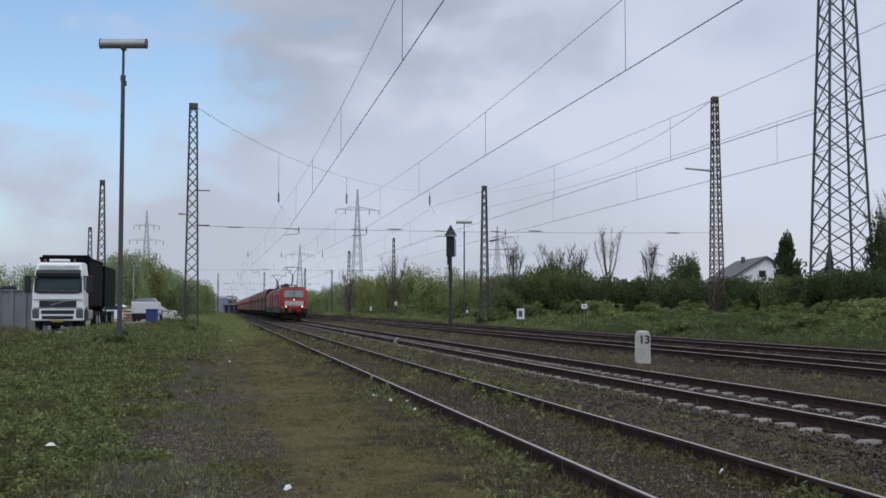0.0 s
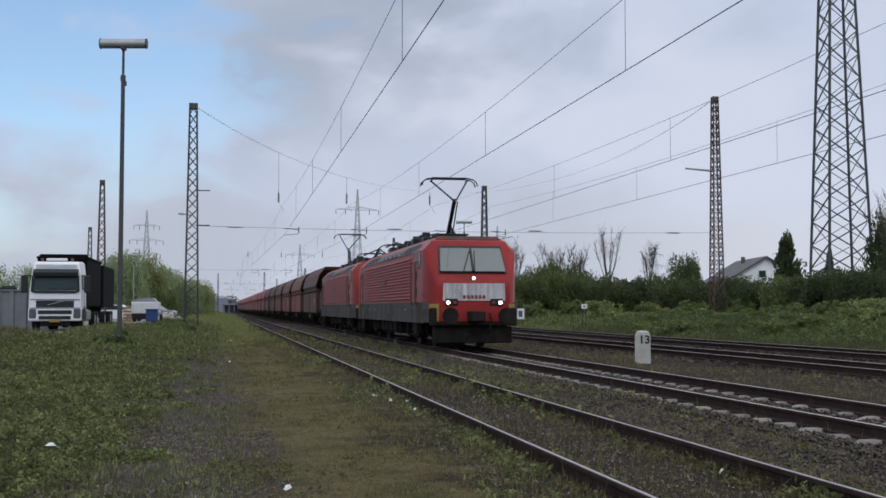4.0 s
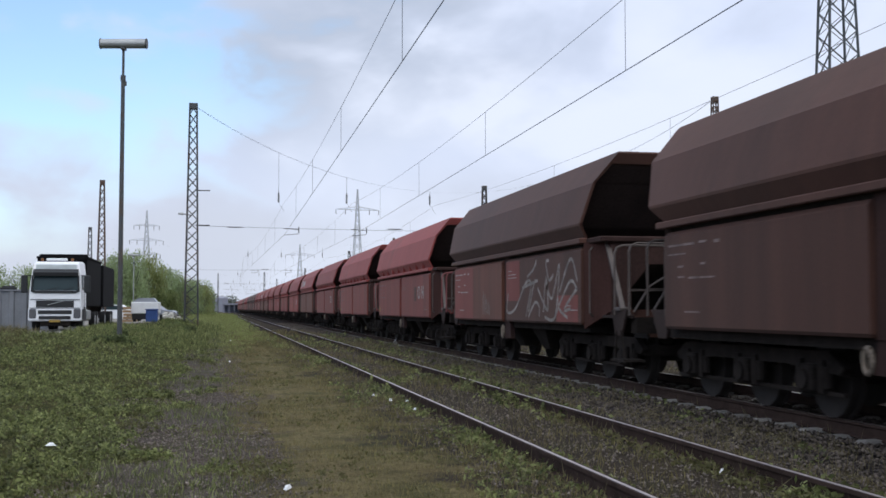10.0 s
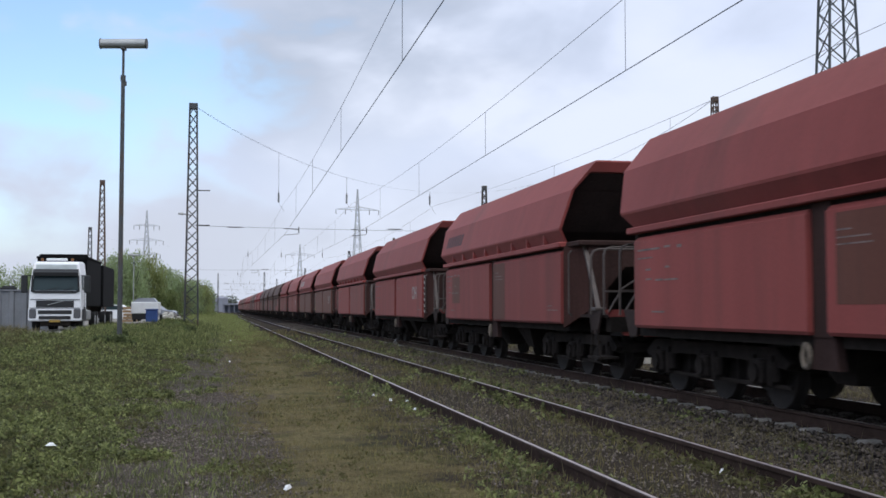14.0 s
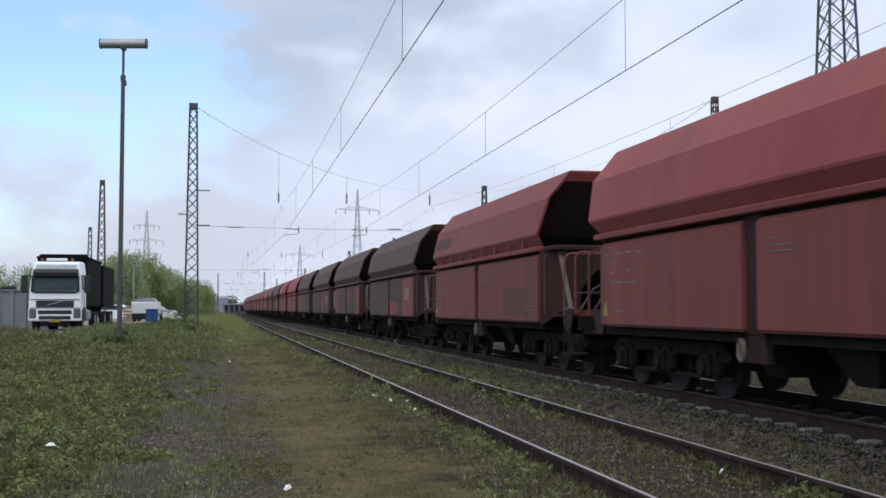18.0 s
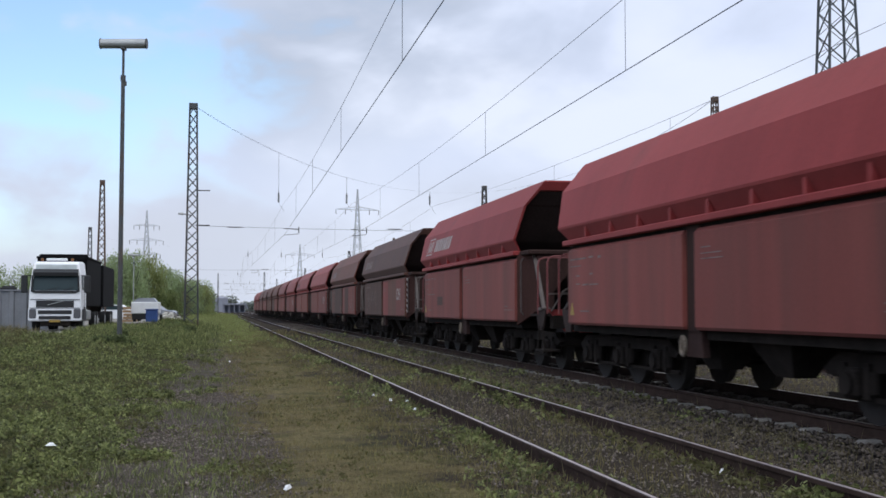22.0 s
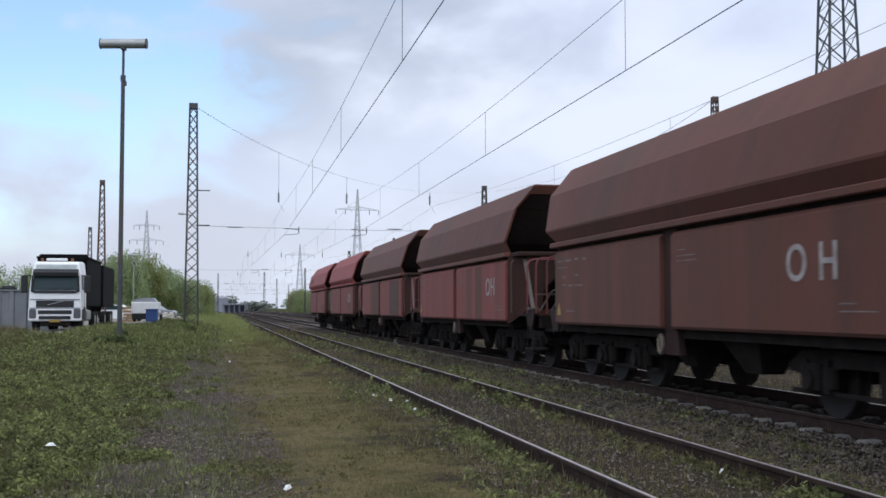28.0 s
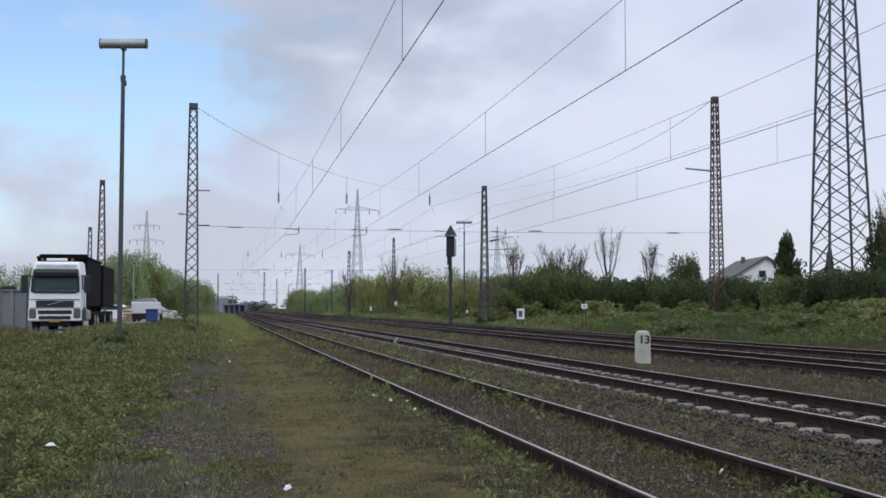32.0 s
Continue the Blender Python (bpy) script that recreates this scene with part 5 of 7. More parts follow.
# ---- leaves ----
def leaf_material(name, dark, light, rough=0.6, thin=0.52, clumps=(0.64, 1.22), clump_scale=3.2):
    m = bpy.data.materials.new(name)
    m.use_nodes = True
    nt = m.node_tree
    p = nt.nodes["Principled BSDF"]
    geo = nt.nodes.new("ShaderNodeNewGeometry")
    n = nt.nodes.new("ShaderNodeValToRGB")
    n.color_ramp.elements[0].color, n.color_ramp.elements[1].color = (*dark, 1), (*light, 1)
    nt.links.new(geo.outputs["Random Per Island"], n.inputs[0])
    # whole plants and clumps differ as well as single leaves
    tc, cl, rp, mul = (nt.nodes.new(k) for k in ("ShaderNodeTexCoord", "ShaderNodeTexNoise", "ShaderNodeValToRGB", "ShaderNodeMixRGB"))
    cl.inputs["Scale"].default_value, cl.inputs["Detail"].default_value = clump_scale, 3.0
    nt.links.new(tc.outputs["Object"], cl.inputs["Vector"])
    nt.links.new(cl.outputs[0], rp.inputs[0])
    rp.color_ramp.elements[0].position, rp.color_ramp.elements[1].position = 0.34, 0.66
    rp.color_ramp.elements[0].color, rp.color_ramp.elements[1].color = (clumps[0], clumps[0] * 0.97, clumps[0] * 0.94, 1), (clumps[1], clumps[1] * 1.01, clumps[1] * 0.95, 1)
    mul.blend_type, mul.inputs[0].default_value = "MULTIPLY", 1.0
    nt.links.new(n.outputs[0], mul.inputs[1])
    nt.links.new(rp.outputs[0], mul.inputs[2])
    n = mul
    nt.links.new(n.outputs[0], p.inputs["Base Color"])
    p.inputs["Roughness"].default_value, p.inputs["Specular IOR Level"].default_value = rough, 0.25
    if thin:
        tl, mx = nt.nodes.new("ShaderNodeBsdfTranslucent"), nt.nodes.new("ShaderNodeMixShader")
        nt.links.new(n.outputs[0], tl.inputs[0])
        mx.inputs[0].default_value = thin
        nt.links.new(p.outputs[0], mx.inputs[1])
        nt.links.new(tl.outputs[0], mx.inputs[2])
        nt.links.new(mx.outputs[0], nt.nodes["Material Output"].inputs[0])
    return m


LEAF = leaf_material("spring_leaves", (0.104, 0.130, 0.045), (0.192, 0.226, 0.090))
LEAF_DARK = leaf_material("dark_leaves", (0.044, 0.063, 0.030), (0.098, 0.124, 0.052))
LEAF_LIGHT = leaf_material("young_leaves", (0.165, 0.190, 0.064), (0.300, 0.328, 0.138))
WEED = leaf_material("low_weeds", (0.062, 0.074, 0.028), (0.262, 0.284, 0.118), clumps=(0.42, 1.38), clump_scale=4.5)
rng = np.random.default_rng(7)


def crown_mesh(name, mat, n, leaf, blobs, seed, shape="dome"):
    """Leaves on an uneven cluster of clumps; unit size: 1 m radius, 1 m high, base at z = 0."""
    r = np.random.default_rng(seed)
    if shape == "dome":
        a, d, h = r.uniform(0, 2 * np.pi, blobs), np.sqrt(r.uniform(0, 1, blobs)), r.uniform(0.10, 0.85, blobs)
        lim = np.sqrt(np.clip(1.0 - (h - 0.25) ** 2 / 0.6, 0.1, 1))
        c = np.stack([np.cos(a) * d * 0.75 * lim, np.sin(a) * d * 0.75 * lim, h], 1)
        size = r.uniform(0.14, 0.30, blobs)
    else:
        h = r.uniform(0.03, 0.97, blobs)
        a, d = r.uniform(0, 2 * np.pi, blobs), r.uniform(0.2, 0.9, blobs) * (1.0 - h) ** 0.8
        c = np.stack([np.cos(a) * d, np.sin(a) * d, h], 1)
        size = r.uniform(0.08, 0.2, blobs)
    which = r.integers(0, blobs, n)
    off = r.normal(0, 1, (n, 3))
    off /= np.linalg.norm(off, axis=1, keepdims=True)
    off *= (r.uniform(0.3, 1, n) ** 0.4 * size[which])[:, None]
    p = c[which] + off
    p[:, 2] = np.maximum(p[:, 2], 0.01)
    u = r.normal(0, 1, (n, 3))
    u /= np.linalg.norm(u, axis=1, keepdims=True)
    s = np.cross(u, r.normal(0, 1, (n, 3)))
    s /= np.linalg.norm(s, axis=1, keepdims=True)
    k = (leaf * r.uniform(0.6, 1.4, n))[:, None]
    return quads(name, mat, p, u * k, s * k * 0.55)


BUSHES = [crown_mesh("bush_crown", m, 5200, 0.032, 44, 20 + i) for i, m in enumerate((LEAF, LEAF_DARK, LEAF_LIGHT, LEAF))]


def bush(x, y, radius, height, kind, label, base=None, name="bush", category="bush", turn=0.0):
    b = thing(name, label, category, "trackside bushes", at=pose(x, y, ground_z(x, y) - 0.1 if base is None else base, 0, 0, turn))
    crown = part("crown", BUSHES[kind], None, b)
    crown.scale = (radius, radius, height)
    stem = Geo()
    r = random.Random(int(x * 13 + y * 7))
    for k in range(5):
        a = r.uniform(0, 6.28)
        stem.tube((0, 0, 0), (math.cos(a) * radius * 0.5, math.sin(a) * radius * 0.5, height * r.uniform(0.5, 0.8)), 0.03 * radius, 0.012 * radius, n=5)
    part("stem", stem, BARK, b)
    return b


LEAF_PALE = leaf_material("bud_leaves", (0.14, 0.13, 0.075), (0.26, 0.245, 0.15))
LEAF_MID = leaf_material("olive_leaves", (0.063, 0.084, 0.034), (0.132, 0.160, 0.070))
BUSHES += [crown_mesh("bush_crown", LEAF_LIGHT, 5200, 0.031, 52, 41), crown_mesh("bush_crown", LEAF_PALE, 3600, 0.027, 48, 42), crown_mesh("bush_crown", LEAF_DARK, 5200, 0.031, 52, 43)]
# Distance haze is mixed into this greyed leaf colour.
LEAF_HAZED = leaf_material("haze_grey_leaves", (0.160, 0.180, 0.165), (0.240, 0.265, 0.240))
# Paled green: the veil of haze over farther trees is in the colour.
LEAF_HAZE_GREEN = leaf_material("haze_green_leaves", (0.185, 0.240, 0.115), (0.320, 0.390, 0.215))
BUSHES += [crown_mesh("tree_crown", LEAF_HAZE_GREEN, 5200, 0.026, 70, 61), crown_mesh("tree_crown", LEAF_HAZE_GREEN, 5200, 0.026, 70, 62), crown_mesh("tree_crown", LEAF_LIGHT, 5200, 0.026, 70, 63),
           crown_mesh("bush_crown", LEAF_MID, 5200, 0.030, 46, 64), crown_mesh("bush_crown", LEAF_MID, 5200, 0.030, 50, 65),
           crown_mesh("bush_crown", LEAF_HAZED, 900, 0.08, 24, 66), crown_mesh("bush_crown", LEAF_HAZED, 900, 0.08, 24, 67),
           crown_mesh("shrub_crown", LEAF, 800, 0.085, 22, 68), crown_mesh("shrub_crown", LEAF_MID, 800, 0.085, 22, 69), crown_mesh("shrub_crown", LEAF_LIGHT, 800, 0.085, 22, 70)]
CONIFER = crown_mesh("conifer_crown", LEAF_DARK, 4200, 0.045, 90, 51, "cone")

rb = random.Random(3)
# tall growth far down the line
for i in range(44):
    f = i / 43
    y = 420 - 310 * f + rb.uniform(-4, 4)
    x = 25.5 + rb.uniform(-1.0, 5.5) - (2.0 if y > 300 else 0.0)
    h = rb.uniform(4.2, 7.2) * (1.0 if y > 150 else 0.72)
    bush(x, y, h * rb.uniform(0.42, 0.62), h, rb.choice((9, 4, 7, 9, 5)), "tall fresh-green bush beyond the tracks", turn=rb.uniform(0, 360))
# the big green thicket behind the trackside boards, rounded in outline
for i in range(22):
    f = (i % 11) / 10
    back = i // 11
    y = 96 + 5 * back + rb.uniform(-1.5, 1.5)
    x = (25.6 + 8.6 * f) * y / 100 + rb.uniform(-0.4, 0.4)
    h = (2.9 + 1.9 * math.sin(math.pi * min(1.0, 0.12 + f * 0.86))) * (1.0 if back else 0.78) * rb.uniform(0.92, 1.06)
    bush(x, y, rb.uniform(1.7, 2.3), h, rb.choice((10, 11, 0, 3, 10, 11)), "dense green thicket shrub on the bank behind the tracks", turn=rb.uniform(0, 360))
# lower mixed growth between the thicket and the far bushes
for i in range(14):
    y = 128 - 1.6 * i + rb.uniform(-3, 3)
    x = (21.2 + 3.6 * i / 13) * y / 100 + rb.uniform(-0.8, 1.6)
    h = rb.uniform(2.9, 4.3)
    bush(x, y, h * rb.uniform(0.45, 0.65), h, rb.choice((9, 5, 0, 5, 2)), "half-leafed bush on the bank behind the tracks", turn=rb.uniform(0, 360))
# shrubs between the thicket and the hedge
for i in range(9):
    y = 94 - 1.2 * i + rb.uniform(-2, 2)
    x = (34.6 + 7.0 * i / 8) * y / 100 + rb.uniform(-0.5, 0.5)
    bush(x, y, rb.uniform(1.6, 2.1), rb.uniform(2.8, 3.8), rb.choice((1, 6, 10, 11)), "dark-green shrub beside the hedge", turn=rb.uniform(0, 360))
# dark hedge in front of the house
for i in range(34):
    f = i / 33
    u = -1.0 + 2.0 * f
    y = 88 - 32 * f + rb.uniform(-1.5, 1.5)
    x = 35.5 + rb.uniform(-0.8, 2.6) - 1.5 * f
    h = rb.uniform(2.1, 2.8)
    bush(x, y, rb.uniform(1.5, 2.3), h, rb.choice((1, 1, 6, 6, 0)), "dense dark-green hedge shrub in front of the house", turn=rb.uniform(0, 360))
# low light growth on the bank
for i in range(90):
    y = rb.uniform(76, 200)
    x = 22.6 + rb.uniform(0, 4.5)
    h = rb.uniform(0.6, 1.5)
    bush(x, y, h * rb.uniform(0.9, 1.4), h, rb.choice((14, 14, 16, 14)), "low light-green shrub on the grassy bank", turn=rb.uniform(0, 360))
# tussocks in front of the yard
for i in range(26):
    y = rb.uniform(50, 74)
    x = rb.uniform(-0.047 * y, -0.026 * y)
    h = rb.uniform(0.3, 0.6)
    bush(x, y, h * rb.uniform(0.9, 1.3), h, rb.choice((14, 15)), "tall weed tussock in front of the yard", turn=rb.uniform(0, 360))
for i in range(16):
    y = rb.uniform(35.5, 48)
    x = rb.uniform(-0.105 * y, -0.055 * y)
    h = rb.uniform(0.25, 0.5)
    bush(x, y, h * rb.uniform(0.9, 1.4), h, rb.choice((14, 15)), "tall weed tussock before the yard", turn=rb.uniform(0, 360))
# uneven growth on the near bank
for i in range(60):
    y = rb.uniform(40, 80)
    x = rb.uniform(22.6, 33.0)
    h = rb.uniform(0.35, 0.8) * (1.5 if x > 29 else 1.0)
    bush(x, y, h * rb.uniform(1.0, 1.7), h, rb.choice((14, 14, 16)), "low weedy shrub on the bank before the hedge", turn=rb.uniform(0, 360))
for bx, by in ((21.4, 93.2), (22.3, 93.0), (21.6, 147.0), (22.6, 147.2), (19.4, 178.0), (32.6, 70.2), (33.6, 70.4), (16.4, 81.2)):
    h = rb.uniform(0.7, 1.2) if bx > 17 else 0.4
    bush(bx, by, h, h, rb.choice((14, 15)), "low shrub round the foot of a mast", turn=rb.uniform(0, 360))
# trees behind the yard, most with haze painted into the pale leaf colour
for i in range(16):
    f = i / 15
    bush(-15.5 + 13.0 * f + rb.uniform(-0.8, 0.8), 132 + 55 * f + rb.uniform(-4, 4), rb.uniform(2.6, 3.8), 5.0 + 2.8 * math.sin(math.pi * min(1.0, f * 1.2)) + rb.uniform(-0.3, 0.6), rb.choice((7, 8, 7, 8, 9)),
         "light-green birch-like tree behind the yard", 0.4, "tree", "tree", rb.uniform(0, 360))
for i in range(7):
    bush(-24 + i * 1.9, 112 + rb.uniform(-5, 5), 2.4, rb.uniform(3.6, 5.0), rb.choice((7, 8)), "leafy bush over the yard wall", 0.4, turn=rb.uniform(0, 360))
for i in range(12):
    bush(-3.6 - rb.uniform(0, 3.0), 150 + i * 22, 2.6, rb.uniform(3.2, 5.2), rb.choice((5, 5, 0, 2)), "brownish budding bush along the line", 0.2, turn=rb.uniform(0, 360))
# woods on the horizon, distance haze painted into their grey leaves
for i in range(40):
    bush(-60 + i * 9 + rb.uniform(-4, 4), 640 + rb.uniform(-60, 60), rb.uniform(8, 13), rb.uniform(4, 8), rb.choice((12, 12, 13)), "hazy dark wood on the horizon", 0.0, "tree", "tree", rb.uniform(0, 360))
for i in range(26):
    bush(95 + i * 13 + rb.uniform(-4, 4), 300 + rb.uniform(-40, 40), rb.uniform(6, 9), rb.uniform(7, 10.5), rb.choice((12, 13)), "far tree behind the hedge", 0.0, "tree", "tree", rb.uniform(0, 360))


def bare_tree(x, y, height, spread, seed, label, twig_leaves):
    r = random.Random(seed)
    t = thing("bare_tree", label, "tree", "bare trees", at=pose(x, y, ground_z(x, y) - 0.1))
    trunk, limbs, tips = Geo(), Geo(), []
    trunk.tube((0, 0, 0), (0.05, 0, height * 0.35), 0.16, 0.11, n=8)
    for k in range(11):
        a, lean = r.uniform(0, 6.28), r.uniform(0.25, 1.0) * spread
        z0 = height * r.uniform(0.18, 0.4)
        p0 = Vector((0.04, 0, z0))
        p1 = Vector((math.cos(a) * lean * 0.55, math.sin(a) * lean * 0.55, height * r.uniform(0.5, 0.7)))
        p2 = Vector((math.cos(a) * lean, math.sin(a) * lean, height * r.uniform(0.78, 1.0)))
        limbs.tube(p0, p1, 0.05, 0.032, n=5).tube(p1, p2, 0.032, 0.010, n=4)
        for q in range(24):
            f = r.uniform(0.0, 1.0)
            b = p1.lerp(p2, f)
            e = b + Vector((r.uniform(-1, 1) * 0.45, r.uniform(-1, 1) * 0.45, r.uniform(0.2, 0.9)))
            limbs.tube(b, e, 0.014, 0.006, n=3)
            tips += [b.lerp(e, r.uniform(0.3, 1.1)) for _ in range(twig_leaves)]
    part("trunk", trunk, BARK, t)
    part("branchwork", limbs, BARK, t)
    if tips:
        c = np.array([tuple(p) for p in tips])
        u = rng.normal(0, 0.026, c.shape)
        tagged(part("foliage", quads("foliage", LEAF_PALE, c, u, rng.normal(0, 0.022, c.shape)), None, t), kind="stuff")
    return t


bare_tree(36.3, 104.8, 8.4, 1.6, 5, "bare tree with upright limbs above the bushes", 1)
bare_tree(27.6, 106.5, 6.9, 1.6, 6, "dark budding tree above the bushes", 6)
bare_tree(31.0, 104.0, 6.6, 2.4, 7, "dark budding tree with spreading limbs", 6)
bare_tree(32.6, 103.0, 6.2, 1.8, 8, "bare shrub tree above the bushes", 3)
bare_tree(39.0, 101.0, 6.6, 0.8, 9, "thin bare sapling behind the hedge", 1)
bare_tree(20.6, 186.0, 8.0, 2.2, 10, "bare tree beside the far mast", 3)
bare_tree(25.0, 168.0, 8.6, 2.6, 12, "grey budding tree behind the mast", 5)


def tall_tree(x, y, radius, height, mesh, label, name="conifer", bottom=0.12):
    t = thing(name, label, "tree", "garden trees", at=pose(x, y, 0.8))
    part("trunk", Geo().tube((0, 0, 0), (0, 0, height * 0.5), 0.2, 0.12, n=8), BARK, t)
    crown = part("crown", mesh, None, t)
    crown.location, crown.scale = (0, 0, height * bottom), (radius, radius, height * (1 - bottom))
    return t


tall_tree(62.7, 120.0, 3.4, 8.3, CONIFER, "dark pointed conifer beside the house")
tall_tree(61.0, 116.0, 1.3, 6.0, CONIFER, "smaller dark conifer beside the house")
tall_tree(72.5, 128.0, 1.6, 7.2, CONIFER, "dark conifer behind the pylon")
tall_tree(48.6, 116.0, 2.3, 6.6, BUSHES[10], "round green garden tree above the hedge", "garden_tree")
tall_tree(44.2, 104.0, 1.7, 5.2, BUSHES[6], "small dark round tree beyond the bushes", "garden_tree")
for k, (tx, ty, tr, th) in enumerate(((53.0, 84.0, 2.6, 8.2), (51.5, 80.0, 2.4, 6.6), (55.5, 86.0, 2.8, 7.4), (49.5, 78.0, 2.0, 4.8))):
    tall_tree(tx, ty, tr, th, BUSHES[1 if k % 2 else 6], "dark open-crowned tree beside the pylon", "garden_tree", 0.25)
bare_tree(52.0, 82.0, 9.6, 2.6, 21, "dark half-bare tree beside the pylon", 8)


# ---- grass and weeds as loose growth ----
def scatter(name, mat, n, region, leaf, rise, label, seed, clump=6, wide=0.5, flat=False, keep=None):
    """Blades or leaves in small clumps; region gives x from the distance."""
    r = np.random.default_rng(seed)
    y = region[0] * (region[1] / region[0]) ** r.uniform(0, 1, n)
    lo, hi = region[2], region[3]
    x = r.uniform(lo, hi, n) if not region[4] else r.uniform(0, 1, n) * (hi - np.maximum(lo, -0.205 * y - 1.0)) + np.maximum(lo, -0.205 * y - 1.0)
    if keep is not None:
        m = np.array([keep(a, b) for a, b in zip(x, y)])
        x, y = x[m], y[m]
    n = len(x)
    gz = np.array([ground_z(a, b) for a, b in zip(x, y)])
    size = (leaf * (0.6 + 0.022 * y))
    cx, cy, cz, cs = (np.repeat(v, clump) for v in (x, y, gz, size))
    k = len(cx)
    ox, oy = r.normal(0, 1, k), r.normal(0, 1, k)
    dome = np.exp(-0.6 * (ox ** 2 + oy ** 2))
    cx = cx + ox * cs * 2.0
    cy = cy + oy * cs * 2.0
    s = cs * r.uniform(0.6, 1.4, k)
    if flat:
        up = np.stack([r.normal(0, 1, k), r.normal(0, 1, k), r.uniform(0.1, 0.9, k)], 1)
    else:
        up = np.stack([r.normal(0, 0.35, k), r.normal(0, 0.35, k), np.ones(k)], 1)
    up /= np.linalg.norm(up, axis=1, keepdims=True)
    side = np.cross(up, r.normal(0, 1, (k, 3)))
    side /= np.linalg.norm(side, axis=1, keepdims=True)
    h = rise * r.uniform(0.35, 1.0, k) * dome * cs / leaf
    c = np.stack([cx, cy, cz + (h if flat else s * 0.85)], 1)
    ob = new(name, quads(name, mat, c, up * s[:, None], side * (s * wide)[:, None]))
    return tagged(ob, label, name.replace("_", " "), kind="stuff")


def patchy(scale, level, spread=0.5, off=0.0, clear=False):
    """Soft-edged patches: denser where the noise is high; clear leaves out the yard."""
    r = random.Random(int(off * 10) + 5)
    return lambda a, b: noise.noise((a * scale + off, b * scale * 0.7, 1.3)) > level + r.uniform(-spread, spread) and not (clear and a < -0.115 * min(b, 57.0) and b > 44)


ROSETTE = patchy(0.75, -0.05, 0.18, 31.0, True)
FADE = patchy(0.5, -0.1, 0.5, 33.0)
FILL = patchy(1.1, -0.25, 0.4, 7.0, True)
VERGE = patchy(0.8, -0.02, 0.3, 0.0, True)
WEED2 = leaf_material("dry_grass", (0.10, 0.085, 0.045), (0.21, 0.18, 0.11))
MOSSY = leaf_material("mossy_grass", (0.116, 0.100, 0.045), (0.235, 0.198, 0.096))
LUSH = leaf_material("lush_weeds", (0.050, 0.060, 0.022), (0.250, 0.268, 0.106), clumps=(0.42, 1.38), clump_scale=4.5)
STALK = leaf_material("brown_stems", (0.060, 0.042, 0.028), (0.150, 0.115, 0.080))
OLIVE = leaf_material("olive_weeds", (0.082, 0.082, 0.034), (0.168, 0.160, 0.074))
scatter("weeds", WEED, 11000, (5.6, 62.0, -14.0, 0.1, True), 0.025, 0.120, "low broad-leaved weeds covering the verge", 1, 22, 0.62, True, lambda a, b: VERGE(a, b) and (a < -0.9 - 0.5 * noise.noise((a, b * 0.3, 2.0)) or noise.noise((a * 1.4, b, 3.0)) > 0.25))
scatter("weeds", LUSH, 5200, (5.6, 48.0, -14.0, 0.0, True), 0.026, 0.16, "broad leafy docks and nettles standing over the verge", 61, 18, 0.60, True, lambda a, b: ROSETTE(a, b) and a < -1.2 - 0.8 * noise.noise((a * 0.7, b * 0.4, 5.0)))
scatter("weeds", OLIVE, 12000, (5.6, 62.0, -14.0, 0.8, True), 0.026, 0.07, "brownish low weeds among the verge plants", 11, 7, 0.55, True, lambda a, b: FILL(a, b) and (a < -1.0 - 0.6 * noise.noise((a, b * 0.3, 2.0)) or noise.noise((a * 1.4, b, 3.0)) > 0.2))
scatter("grass", WEED, 9000, (5.6, 75.0, -14.0, 0.2, True), 0.045, 0.05, "short green grass of the verge", 2, 5, 0.10, False, patchy(0.6, 0.0, 0.4, 4.0, True))
scatter("grass", MOSSY, 8000, (5.6, 60.0, 0.1, 2.8, False), 0.026, 0.03, "thin mossy grass of the trodden path", 3, 5, 0.12, False, patchy(0.9, -0.15, 0.45, 21.0))
scatter("weeds", OLIVE, 3000, (5.6, 60.0, 0.3, 2.9, False), 0.022, 0.04, "small weeds scattered over the path", 47, 6, 0.5, True, patchy(1.0, 0.05, 0.3, 23.0))
scatter("grass", LEAF_LIGHT, 9000, (34.0, 240.0, -3.0, 2.4, False), 0.040, 0.05, "pale green grass along the far path", 12, 5, 0.14, keep=lambda a, b: FADE(a, b) and noise.noise((a * 0.9, b * 0.13, 8.0)) * 0.6 < (b - 44.0) / 60.0)
scatter("weeds", WEED, 2600, (6.0, 60.0, 2.0, 5.6, False), 0.030, 0.10, "leafy weeds along the siding", 4, 9, 0.5, True, patchy(0.7, 0.26, 0.12, 9.0))
for dx, seed in ((-0.95, 14), (0.6, 15), (-0.6, 16), (0.95, 17)):
    scatter("weeds", OLIVE if seed % 2 else WEED, 620, (6.0, 36.0, SIDING + dx - 0.16, SIDING + dx + 0.16, False), 0.036, 0.13, "weeds growing against the siding rail", seed, 7, 0.45, True, patchy(0.7, 0.1, 0.25, seed * 1.0))
for dx, seed in ((-0.9, 24), (0.62, 25), (0.92, 26)):
    scatter("weeds", WEED, 170, (7.0, 22.0, SIDING + dx - 0.14, SIDING + dx + 0.14, False), 0.042, 0.20, "bushy weeds overhanging the siding rail", seed, 14, 0.5, True, patchy(0.5, 0.12, 0.12, seed * 1.0))
scatter("grass", MOSSY, 2600, (5.5, 70.0, 1.8, 5.2, False), 0.050, 0.05, "grass growing through the siding", 5, 5, 0.10, False, patchy(0.8, 0.0, 0.3, 2.0))
scatter("dry_stalks", STALK, 900, (5.6, 40.0, -9.0, 0.6, True), 0.055, 0.04, "dry brown stems among the verge weeds", 62, 4, 0.05, keep=patchy(0.8, 0.0, 0.3, 41.0, True))
